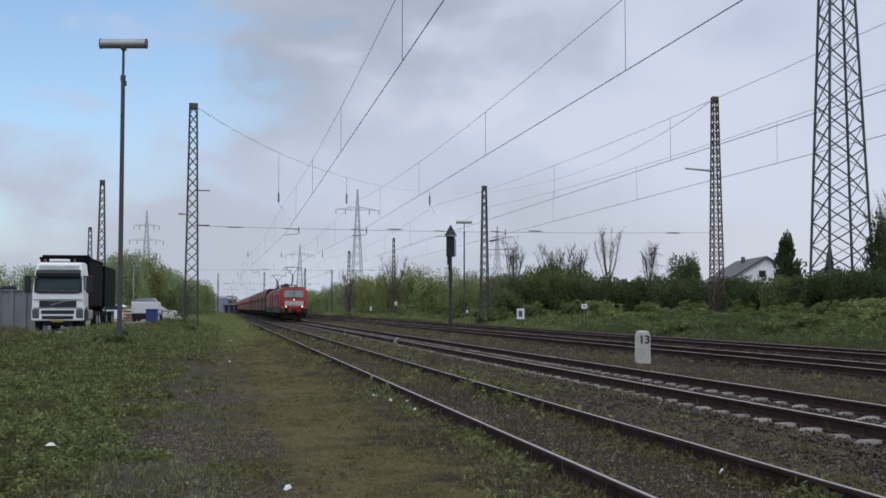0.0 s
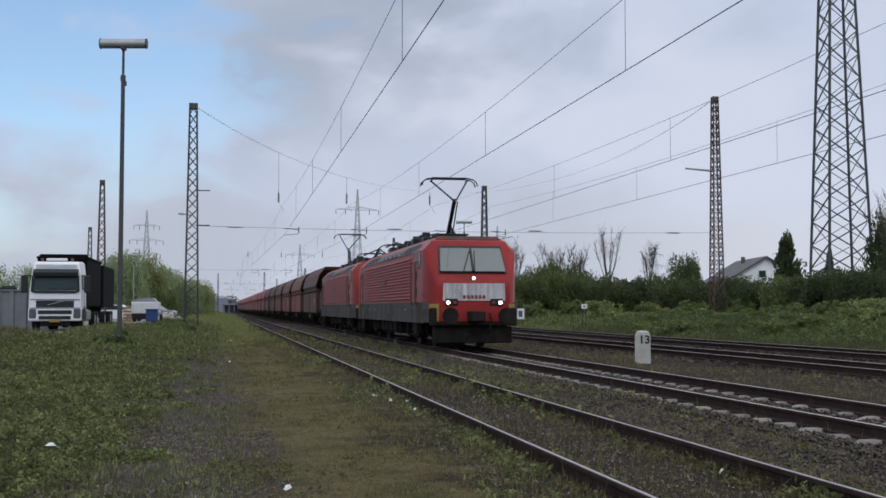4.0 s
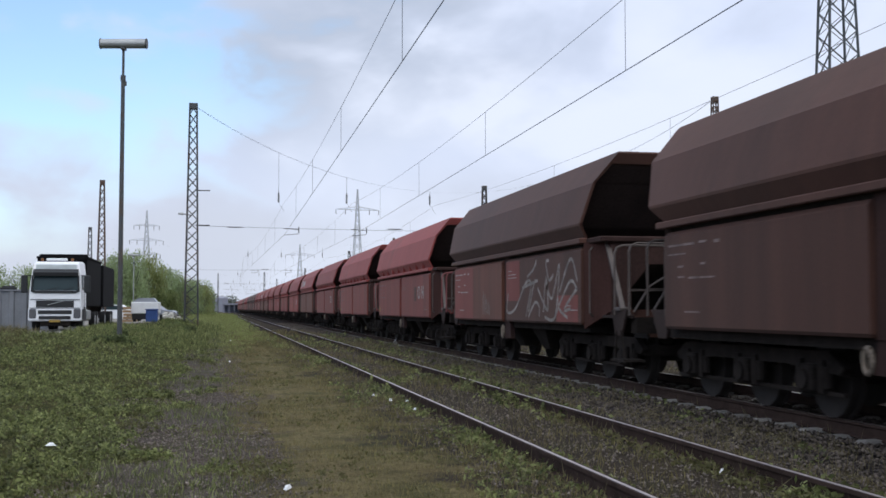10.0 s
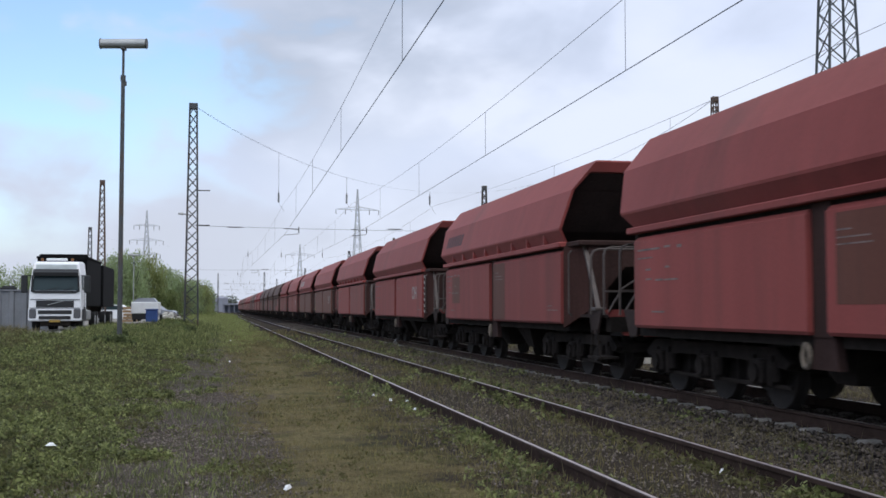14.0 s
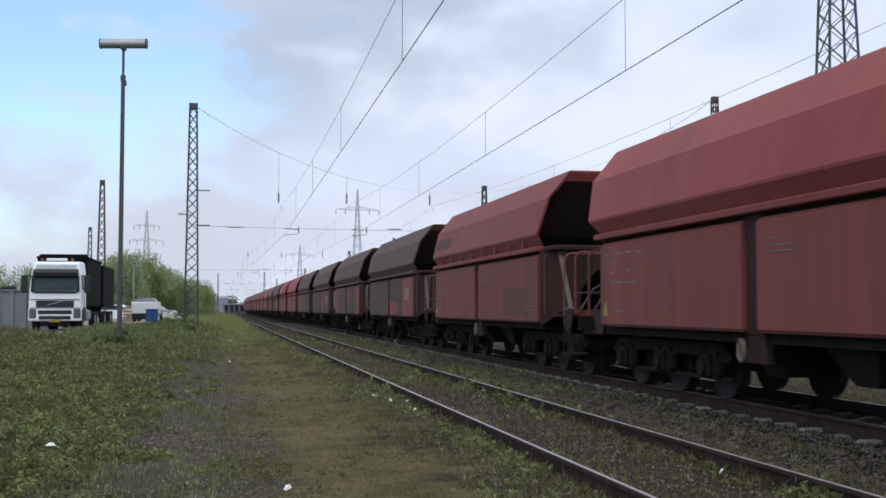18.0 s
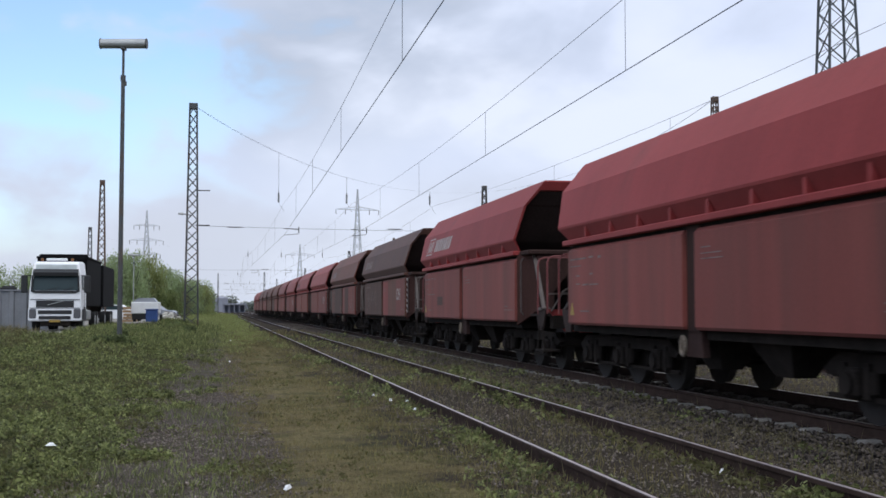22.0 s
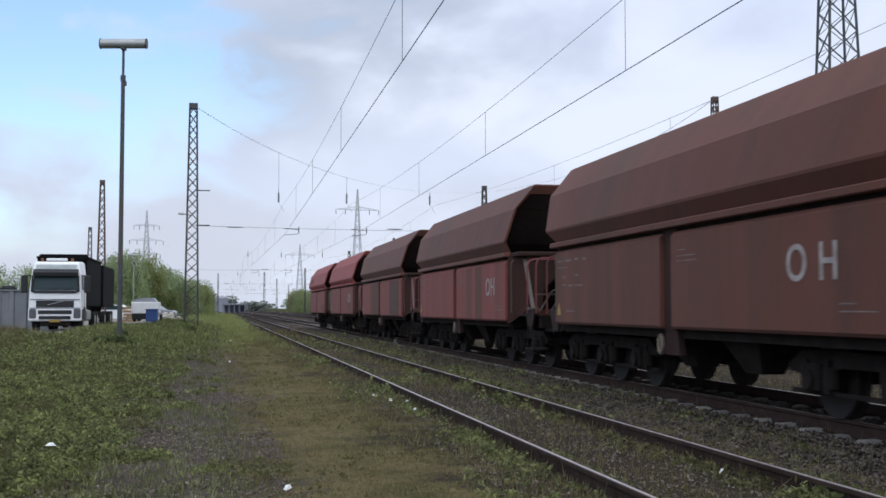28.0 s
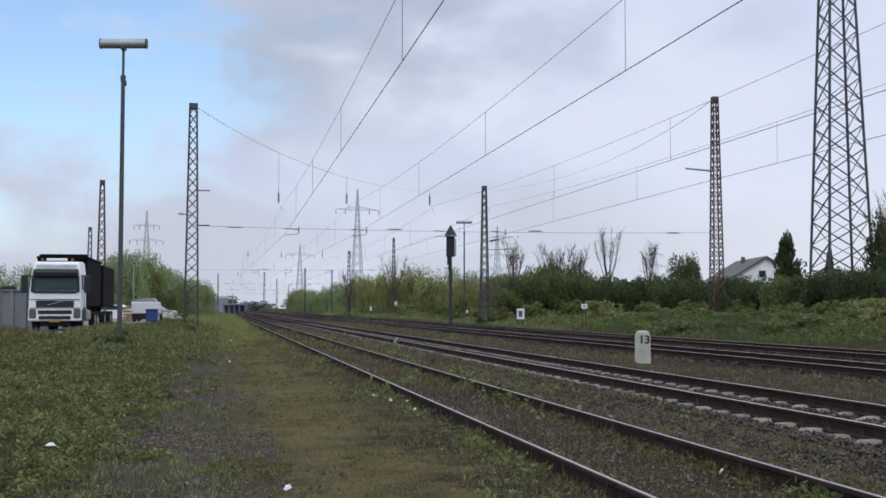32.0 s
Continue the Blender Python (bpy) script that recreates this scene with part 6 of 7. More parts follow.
scatter("dry_stalks", WEED2, 1500, (6.0, 45.0, 2.1, 6.5, False), 0.10, 0.05, "dry stalks beside the siding rails", 6, 3, 0.035)
scatter("weeds", WEED2, 4200, (7.0, 60.0, 4.6, 6.7, False), 0.030, 0.08, "withered weeds between siding and main track", 18, 6, 0.3, True, patchy(0.9, 0.1, 0.3, 3.0))
scatter("weeds", WEED, 1300, (7.0, 60.0, 4.7, 6.6, False), 0.036, 0.14, "green weeds between siding and main track", 19, 7, 0.5, True, patchy(0.8, 0.25, 0.12, 5.0))
scatter("weeds", WEED2, 1800, (16.0, 110.0, 9.6, 12.8, False), 0.034, 0.07, "withered tufts between the main tracks", 45, 6, 0.3, True, patchy(0.6, 0.0, 0.3, 13.0))
scatter("weeds", WEED, 180, (16.0, 110.0, 9.8, 12.6, False), 0.034, 0.07, "green tufts between the main tracks", 46, 6, 0.4, True, patchy(0.6, 0.2, 0.2, 15.0))
scatter("grass", WEED2, 2600, (14.0, 110.0, 9.6, 12.6, False), 0.045, 0.05, "brownish grass between the main tracks", 7, 4, 0.14, False, patchy(0.5, 0.0, 0.4, 6.0))
scatter("grass", OLIVE, 5000, (28.0, 200.0, 19.6, 24.0, False), 0.05, 0.1, "brownish thin grass along the rear track", 43, 5, 0.14, False, patchy(0.5, 0.0, 0.4, 11.0))
scatter("grass", LEAF_LIGHT, 6000, (70.0, 240.0, 21.2, 28.0, False), 0.060, 0.1, "pale green grass on the far bank", 44, 5, 0.16)
scatter("grass", LEAF_MID, 8000, (28.0, 90.0, 21.6, 30.0, False), 0.060, 0.1, "lush green grass on the bank", 8, 5, 0.16)
scatter("weeds", LEAF, 6000, (28.0, 220.0, 21.8, 30.0, False), 0.055, 0.16, "leafy weeds on the bank", 20, 7, 0.5, True, patchy(0.3, 0.0, 0.3, 8.0))
scatter("dry_stalks", WEED2, 1500, (34.0, 52.0, -12.0, -7.4, False), 0.10, 0.1, "tall dry stalks at the edge of the yard", 41, 4, 0.05, keep=lambda a, b: a < -0.152 * b)
scatter("weeds", OLIVE, 2500, (34.0, 53.0, -12.5, -5.5, False), 0.036, 0.16, "tall weeds at the edge of the yard", 42, 7, 0.4, True, keep=lambda a, b: a < -0.156 * b)
scatter("weeds", WEED, 3000, (40.0, 75.0, -7.0, -1.0, False), 0.036, 0.10, "tall weeds in front of the yard", 9, 8, 0.35, True, keep=lambda a, b: a > -0.112 * b and not (b > 52 and -0.085 < a / b < -0.046))
scatter("grass", WEED, 5000, (36.0, 80.0, -7.0, -0.5, False), 0.075, 0.1, "tall grass in front of the yard", 10, 5, 0.10, keep=lambda a, b: a > -0.112 * b and not (b > 52 and -0.085 < a / b < -0.046))


# ---- ballast ----
def ballast(name, n, x0, x1, y0, y1, size, seed, label, mat, height):
    r = np.random.default_rng(seed)
    y = y0 * (y1 / y0) ** r.uniform(0, 1, n)
    x = r.uniform(x0, x1, n)
    s = size * r.uniform(0.6, 1.3, n) * (0.75 + 0.012 * y)
    z = np.array([height(a) for a in x]) + r.uniform(-0.3, 0.3, n) * s
    base = np.array([(1, 0, 0), (0, 1, 0), (-1, 0, 0), (0, -1, 0), (0, 0, 0.8), (0, 0, -0.8)], dtype=np.float32)
    f = np.array([(0, 1, 4), (1, 2, 4), (2, 3, 4), (3, 0, 4), (1, 0, 5), (2, 1, 5), (3, 2, 5), (0, 3, 5)])
    v = base[None] * r.uniform(0.6, 1.25, (n, 6, 3)) * s[:, None, None]
    a = r.uniform(0, 6.28, n)
    ca, sa = np.cos(a)[:, None], np.sin(a)[:, None]
    v = np.stack([v[..., 0] * ca - v[..., 1] * sa + x[:, None], v[..., 0] * sa + v[..., 1] * ca + y[:, None], v[..., 2] + z[:, None]], -1)
    me = bpy.data.meshes.new(name)
    me.vertices.add(n * 6)
    me.vertices.foreach_set("co", v.astype(np.float32).ravel())
    idx = (f[None] + (np.arange(n) * 6)[:, None, None]).astype(np.int32).ravel()
    me.loops.add(len(idx))
    me.loops.foreach_set("vertex_index", idx)
    me.polygons.add(len(idx) // 3)
    me.polygons.foreach_set("loop_start", np.arange(0, len(idx), 3, dtype=np.int32))
    me.update(calc_edges=True)
    me.materials.append(mat)
    return tagged(new(name, me), label, "ballast", kind="stuff")


BALLAST_STONE = leaf_material("ballast_stone", (0.034, 0.027, 0.024), (0.104, 0.085, 0.075), 0.9, 0.0)
BROWN_STONE = leaf_material("rusty_ballast_stone", (0.026, 0.021, 0.018), (0.070, 0.055, 0.047), 0.9, 0.0)
GRIT = leaf_material("grey_grit", (0.082, 0.066, 0.060), (0.205, 0.172, 0.155), 0.9, 0.0)
ballast("ballast", 30000, 5.0, 9.4, 7.5, 110, 0.031, 31, "grey crushed stone under the main track", BALLAST_STONE, lambda x: (0.030 if abs(x - 7.76) < 0.46 else 0.0) if 6.70 < x < 8.82 else 0.034 if 6.2 < x < 9.3 else 0.012)
ballast("ballast", 9000, 12.3, 19.6, 18, 160, 0.05, 32, "rust-brown crushed stone under the through tracks", BROWN_STONE, lambda x: 0.01)
ballast("grit", 16000, -1.6, 0.6, 6.0, 40, 0.015, 33, "fine grey grit beside the path", GRIT, lambda x: 0.01)
ballast("grit", 9000, 2.2, 5.4, 6.0, 40, 0.017, 34, "scattered grey stones in the siding", GRIT, lambda x: 0.03)


# ---- lorry in the yard ----
LORRY_WHITE = material("white_cab_paint", (0.74, 0.75, 0.77), 0.35, 0.0, 0.10, 1.5, 14.0)
TARP = material("black_tarpaulin", (0.006, 0.006, 0.007), 0.9, 0.0, 0.35, 1.0, 9.0, bump=0.01, bump_scale=2.5, spec=0.12)
TYRE = material("tyre_rubber", (0.018, 0.018, 0.019), 0.9, 0.0, 0.3)
PLASTIC = material("dark_plastic", (0.016, 0.017, 0.019), 0.6, 0.0, 0.2)
LENS = material("lamp_lens", (0.10, 0.10, 0.11), 0.15, 0.2, 0.2, spec=0.7)
lorry = thing("lorry", "white-cabbed lorry with black covered load and trailer", "lorry")
cab = part("cab", Geo().loft([[(-1.22, 0.06, 0.52), (1.22, 0.06, 0.52), (1.25, 2.1, 0.52), (-1.25, 2.1, 0.52)],
                              [(-1.25, 0.0, 0.95), (1.25, 0.0, 0.95), (1.25, 2.1, 0.95), (-1.25, 2.1, 0.95)],
                              [(-1.23, 0.02, 1.9), (1.23, 0.02, 1.9), (1.25, 2.1, 1.9), (-1.25, 2.1, 1.9)],
                              [(-1.16, 0.26, 2.75), (1.16, 0.26, 2.75), (1.22, 2.1, 2.75), (-1.22, 2.1, 2.75)],
                              [(-1.08, 0.42, 3.16), (1.08, 0.42, 3.16), (1.15, 2.1, 3.22), (-1.15, 2.1, 3.22)],
                              [(-0.98, 0.60, 3.26), (0.98, 0.60, 3.26), (1.05, 2.05, 3.30), (-1.05, 2.05, 3.30)]]), LORRY_WHITE, lorry)
part("windscreen", Geo().loft([[(-1.10, -0.005, 1.92), (1.10, -0.005, 1.92), (1.10, 0.10, 1.92), (-1.10, 0.10, 1.92)], [(-1.05, 0.22, 2.70), (1.05, 0.22, 2.70), (1.05, 0.32, 2.70), (-1.05, 0.32, 2.70)]]), GLASS, cab, "dark windscreen")
part("sun_visor", Geo().prism([(-0.06, 2.74), (-0.02, 2.58), (0.02, 2.58), (0.26, 2.86), (0.22, 2.90)], 0, -1.08, 1.08), PLASTIC, cab, "dark sun visor")
part("head_board", Geo().box(-0.98, 0.98, 0.29, 0.42, 2.88, 3.12, 0.02), material("pale_board", (0.55, 0.60, 0.60), 0.4), cab)
part("grille", Geo().box(-0.90, 0.90, -0.03, 0.03, 1.14, 1.44, 0.015), PLASTIC, cab)
part("badge_bar", Geo().beam((-0.35, -0.045, 1.24), (0.45, -0.045, 1.45), 0.03), GALV, cab)
part("lower_grille", Geo().box(-0.80, 0.80, -0.05, 0.02, 0.82, 1.0, 0.015), PLASTIC, cab)
part("lower_grille", Geo().box(-0.76, 0.76, -0.05, 0.02, 0.58, 0.74, 0.015), PLASTIC, cab)
part("bumper", Geo().box(-1.27, 1.27, -0.02, 0.4, 0.50, 1.10, 0.05), LORRY_WHITE, cab)
for s in (-1, 1):
    part("headlight", Geo().box(s * 1.06 - 0.17, s * 1.06 + 0.17, -0.05, 0.05, 0.62, 1.06, 0.03), LENS, cab, "clear headlight")
    mir = part("mirror", Geo().box(s * 1.50 - 0.15, s * 1.50 + 0.15, 0.1, 0.28, 1.80, 2.62, 0.04).beam((s * 1.2, 0.3, 2.6), (s * 1.47, 0.2, 2.58), 0.05), PLASTIC, cab)
    part("side_window", Geo().box(s * 1.235 - 0.02, s * 1.235 + 0.02, 0.45, 1.2, 1.95, 2.6, 0.01), GLASS, cab)
part("roof_lamp_bar", Geo().box(-0.55, 0.45, 0.7, 0.95, 3.30, 3.42, 0.03), LORRY_WHITE, cab)
for s in (-0.75, 0.7):
    part("beacon", Geo().tube((s, 0.8, 3.28), (s, 0.8, 3.42), 0.07, n=10), material("amber_beacon", (0.22, 0.09, 0.03), 0.5), cab)
part("front_axle", Geo().box(-0.72, 0.72, 0.12, 0.5, 0.26, 0.52, 0.04).tube((-0.95, 1.35, 0.44), (0.95, 1.35, 0.44), 0.08, n=8), SOOT, lorry)
part("plate_bars", Geo().box(-0.26, 0.26, -0.06, -0.03, 0.44, 0.55), YELLOW, lorry)
part("box_body", Geo().box(-1.24, 1.24, 2.45, 9.6, 1.15, 3.50, 0.05), TARP, lorry, "black tarpaulin-covered load box")
part("front_flap", Geo().box(-1.15, 1.25, 2.40, 2.75, 3.30, 3.62, 0.05), TARP, lorry)
part("chassis", Geo().box(-0.45, 0.45, 0.5, 9.6, 0.70, 1.15).box(-1.2, 1.2, 9.2, 9.5, 0.55, 0.9).box(0.8, 1.2, 3.4, 4.8, 0.55, 1.05, 0.04), SOOT, lorry)
part("trailer_box", Geo().box(-1.24, 1.24, 11.2, 18.2, 1.15, 3.40, 0.05), TARP, lorry, "black tarpaulin-covered trailer box")
part("trailer_chassis", Geo().box(-0.45, 0.45, 9.6, 18.2, 0.70, 1.15), SOOT, lorry)
for y in (1.35, 6.9, 8.2, 12.6, 16.2, 17.4):
    for s in (-1, 1):
        wh = part("wheel", Geo().tube((s * 0.95, y, 0.5), (s * 1.22, y, 0.5), 0.5, n=22).tube((s * 0.93, y, 0.5), (s * 0.95, y, 0.5), 0.46, n=22), TYRE, lorry)
        part("rim", Geo().tube((s * 1.2, y, 0.5), (s * 1.235, y, 0.5), 0.29, n=18), GALV, wh)
for s in (-1, 1):
    part("screen_border", Geo().prism([(s * 1.16, 1.86), (s * 0.96, 1.78), (s * 0.96, 1.90), (s * 1.07, 1.95), (s * 1.05, 2.60), (s * 1.13, 2.60)], 1, -0.03, 0.05), PLASTIC, cab)
    part("door_seam", Geo().box(s * 1.252 - 0.006, s * 1.252 + 0.006, 1.34, 1.37, 0.95, 2.7), PLASTIC, cab)
    part("wheel_arch", Geo().prism([(0.72, 0.50), (0.84, 0.98), (1.15, 1.16), (1.55, 1.16), (1.86, 0.98), (1.98, 0.50)], 0, s * 1.262 - 0.01, s * 1.262 + 0.01), PLASTIC, cab)
    part("step_panel", Geo().box(s * 1.265 - 0.012, s * 1.265 + 0.012, 0.16, 0.66, 0.58, 1.05, 0.005), PLASTIC, cab)
    part("fuel_tank", Geo().box(s * 1.0 - 0.24, s * 1.0 + 0.24, 3.1, 4.6, 0.48, 1.02, 0.08), GALV, lorry)
    part("tarp_edge", Geo().tube((s * 1.22, 2.45, 3.46), (s * 1.22, 9.6, 3.46), 0.07, n=8), TARP, lorry)
part("screen_border", Geo().box(-0.98, 0.98, -0.035, 0.04, 1.78, 1.90, 0.01), PLASTIC, cab)
for z in (1.09, 1.48):
    part("panel_line", Geo().box(-1.18, 1.18, -0.028, 0.0, z, z + 0.025), PLASTIC, cab)
for x in (-0.4, 0.35):
    part("wiper", Geo().beam((x, -0.04, 1.93), (x + 0.55, 0.03, 2.06), 0.025), PLASTIC, cab)
# the body stands high over the wheels
for piece in lorry.children:
    if not piece.name.startswith("wheel"):
        piece.scale = (1.0, 1.0, 1.08 if piece.name.startswith("cab") else 1.10)
LORRY_Z = 0.28

# ---- yard: wall, cars, crates ----
WALL = material("grey_corrugated_wall", (0.22, 0.23, 0.25), 0.7, 0.1, 0.25, 0.8, 12.0)
wall = thing("yard_wall", "grey corrugated steel wall behind the lorry", "wall", kind="structure", at=pose(-11.6, 66.0, 0.3))
for i in range(40):
    x = -24 + i * 0.66
    part("wall_panel", Geo().prism([(x, 0.0), (x + 0.20, 0.0), (x + 0.26, 0.07), (x + 0.58, 0.07), (x + 0.64, 0.0), (x + 0.66, 0.0), (x + 0.66, 0.12), (x, 0.12)], 2, 0.0, 2.1), WALL, wall)
part("coping", Geo().box(-24, 2.4, -0.03, 0.16, 2.1, 2.18), WALL, wall)
for i, (px, w) in enumerate(((-9.6, 0.9), (-11.3, 0.6))):
    tp = thing("scrap_bundle", "dark scrap pieces lying on the wall top", "scrap", at=pose(px - 1.7, 66.05, 2.48))
    part("scrap", Geo().box(-w / 2, w / 2, -0.1, 0.2, 0.0, 0.12, 0.02).box(-w / 3, w / 2.5, -0.05, 0.15, 0.10, 0.2, 0.02), PLASTIC, tp)

CAR_BLUE, CAR_GREY = material("blue_paint", (0.03, 0.07, 0.22), 0.4, 0.0, 0.2), material("silver_paint", (0.30, 0.31, 0.34), 0.35, 0.4, 0.15)


def car(x, y, turn, paintm, label, van=False, lift=0.30):
    c = thing("van" if van else "car", label, "van" if van else "car", "parked vehicles", at=pose(x, y, lift, 0, 0, turn))
    h = 1.95 if van else 1.45
    o = [(-2.1, 0.30), (-2.15, 0.75), (-1.95, 0.95), (-1.15, 1.02), (-0.55, h), (1.5, h), (2.05, 1.02), (2.15, 0.85), (2.1, 0.30)] if not van else \
        [(-2.3, 0.30), (-2.35, 0.85), (-2.1, 1.05), (-1.6, 1.12), (-1.0, h), (2.25, h), (2.35, 0.9), (2.3, 0.30)]
    part("body", Geo().prism(o, 0, -0.86, 0.86), paintm, c)
    g = [(-1.05, 1.04), (-0.52, h - 0.06), (1.42, h - 0.06), (1.9, 1.04)] if not van else [(-1.5, 1.15), (-0.97, h - 0.08), (0.0, h - 0.08), (0.0, 1.15)]
    part("side_glass", Geo().prism(g, 0, -0.875, 0.875), GLASS, c)
    part("windscreen", Geo().prism([(g[0][0] - 0.04, g[0][1]), (g[1][0] - 0.03, g[1][1]), (g[1][0] + 0.05, g[1][1]), (g[0][0] + 0.05, g[0][1])], 0, -0.74, 0.74), GLASS, c)
    part("bumper", Geo().box(-0.84, 0.84, -2.32 if van else -2.22, -2.0, 0.32, 0.62, 0.04), PLASTIC, c)
    for yy in (-1.35, 1.35):
        for s in (-1, 1):
            w = part("wheel", Geo().tube((s * 0.66, yy, 0.32), (s * 0.885, yy, 0.32), 0.32, n=18), TYRE, c)
            part("rim", Geo().tube((s * 0.87, yy, 0.32), (s * 0.90, yy, 0.32), 0.2, n=14), GALV, w)
    for s in (-1, 1):
        part("headlight", Geo().box(s * 0.62 - 0.14, s * 0.62 + 0.14, -2.38 if van else -2.16, -2.0, 0.68, 0.84, 0.02), LENS, c)
    return c


car(-5.8, 104.0, 80, CAR_GREY, "silver car parked at the back of the yard")
car(-8.6, 101.0, 84, WHITE, "white car half hidden by the lamp post")
box_truck = thing("tipper_trailer", "white box trailer with dark frame in the yard", "trailer", at=pose(-4.55, 76.3, 0.5))
part("box", Geo().box(-0.95, 0.75, -0.5, 2.2, 0.62, 1.35, 0.03), WHITE, box_truck)
part("frame", Geo().box(-0.9, 0.4, -0.45, 2.1, 0.25, 0.62), PLASTIC, box_truck)
part("hood", Geo().prism([(-1.0, 1.32), (-0.55, 1.62), (0.4, 1.62), (0.62, 1.34)], 1, 0.2, 1.9), CAR_GREY, box_truck)
for s in (-1, 1):
    part("wheel", Geo().tube((s * 0.75, 0.9, 0.28), (s * 0.92, 0.9, 0.28), 0.28, n=16), TYRE, box_truck)
crate = thing("crate", "blue plastic crate on a pale slab", "crate", at=pose(-4.05, 73.9, 0.62))
part("shell", Geo().box(-0.42, 0.3, -0.3, 0.3, 0.0, 0.72, 0.03), CAR_BLUE, crate)
part("rim", Geo().box(-0.46, 0.34, -0.34, 0.34, 0.72, 0.80, 0.02), CAR_BLUE, crate)
slab = thing("concrete_slab", "pale concrete slab at the edge of the yard", "slab", at=pose(-4.6, 73.0, 0.1))
part("slab", Geo().box(-1.2, 1.3, -1.0, 1.4, 0.0, 0.52, 0.04), CONCRETE, slab)

heap = thing("rubble_heap", "pale heap of rubble behind the crate", "heap", at=pose(-3.55, 84.0, 0.45))
rh = random.Random(12)
for k in range(46):
    a, d, s = rh.uniform(0, 6.28), rh.random() ** 0.7, rh.uniform(0.12, 0.28)
    part("chunk", Geo().box(-s, s, -s * 0.7, s * 0.7, 0, s * 0.9, 0.03), STONE if k % 3 else CONCRETE, heap).matrix_basis = pose(math.cos(a) * d * 1.1, math.sin(a) * d * 1.0, 0.85 * (1 - d) * rh.uniform(0.3, 1.0), rh.uniform(-25, 25), rh.uniform(-25, 25), rh.uniform(0, 180))
pallet_mat = material("tan_board", (0.40, 0.26, 0.14), 0.8, 0.0, 0.3)
stack = thing("board_stack", "tan boards stacked beside the white trailer", "boards", at=pose(-6.0, 82.0, 0.5))
for k in range(5):
    part("board", Geo().box(-0.45, 0.42, -0.9, 0.9, k * 0.22, k * 0.22 + 0.17, 0.01), pallet_mat, stack).location = (0.03 * (k % 3), 0, 0)

# ---- kilometre stone, signal, small boards ----
stone = thing("kilometre_stone", "white painted stone post with black number 13", "milestone", at=pose(11.0, 29.0, 0.0, 0, 0, -22))
part("stone", Geo().loft([[(-0.205, -0.12, -0.1), (0.205, -0.12, -0.1), (0.205, 0.12, -0.1), (-0.205, 0.12, -0.1)], [(-0.20, -0.115, 0.72), (0.20, -0.115, 0.72), (0.20, 0.115, 0.72), (-0.20, 0.115, 0.72)],
                          [(-0.16, -0.10, 0.83), (0.16, -0.10, 0.83), (0.16, 0.10, 0.83), (-0.16, 0.10, 0.83)], [(-0.09, -0.06, 0.86), (0.09, -0.06, 0.86), (0.09, 0.06, 0.86), (-0.09, 0.06, 0.86)]]), STONE, stone)


def text_mesh(name, body, size, mat, depth=0.003, bold=0.0):
    cu = bpy.data.curves.new(name, "FONT")
    cu.body, cu.size, cu.extrude, cu.offset = body, size, depth, bold
    cu.align_x, cu.align_y = "CENTER", "CENTER"
    ob = bpy.data.objects.new(name, cu)
    me = bpy.data.meshes.new_from_object(ob)
    bpy.data.objects.remove(ob)
    me.materials.clear()
    me.materials.append(mat)
    return me


num = part("number", text_mesh("number", "13", 0.30, BLACK, bold=0.008), BLACK, stone, "black painted number")
num.matrix_basis = pose(0.05, -0.118, 0.62, 90, 0, 0)

sig = thing("railway_signal", "black light signal with pointed hood seen from behind", "railway signal", at=pose(16.05, 80.0, 0.0, 0, 0, -8))
sig.scale = (1.0, 1.0, 1.03)
part("post", Geo().tube((0, 0, 0), (0, 0, 4.4), 0.12, n=12), STEEL, sig)
part("foot", Geo().box(-0.2, 0.2, -0.2, 0.2, 0, 0.45, 0.03), STEEL, sig)
part("signal_case", Geo().box(-0.30, 0.30, -0.15, 0.15, 4.95, 6.35, 0.03), BLACK, sig)
part("lower_case", Geo().box(-0.24, 0.10, -0.12, 0.12, 4.4, 4.95, 0.02), BLACK, sig)
part("junction_box", Geo().box(-0.16, 0.02, -0.14, 0.10, 4.0, 4.35, 0.02), BLACK, sig)
part("hood", Geo().loft([[(-0.42, -0.3, 6.42), (0.42, -0.3, 6.42), (0.42, 0.3, 6.42), (-0.42, 0.3, 6.42)], [(-0.02, -0.02, 7.15), (0.02, -0.02, 7.15), (0.02, 0.02, 7.15), (-0.02, 0.02, 7.15)]]), BLACK, sig)
part("hood_rim", Geo().box(-0.44, 0.44, -0.32, 0.32, 6.36, 6.42), GALV, sig)
part("ladder_rail", Geo().box(0.34, 0.39, -0.05, 0.05, 5.0, 6.2), STEEL, sig)


def board(x, y, z, w, h, post, label, dark):
    b = thing("trackside_board", label, "sign", "trackside boards", at=pose(x, y, z, 0, 0, -20))
    for s in (-1, 1):
        part("post", Geo().box(s * w * 0.3 - 0.03, s * w * 0.3 + 0.03, 0.0, 0.05, 0, post + 0.1), STEEL, b)
    p = part("panel", Geo().box(-w / 2, w / 2, -0.04, 0.0, post, post + h, 0.01), WHITE, b, "white painted panel")
    for k in dark:
        part("dark_bar", Geo().box(k[0] * w, k[1] * w, -0.046, -0.041, post + k[2] * h, post + k[3] * h), BLACK, p)
    return b


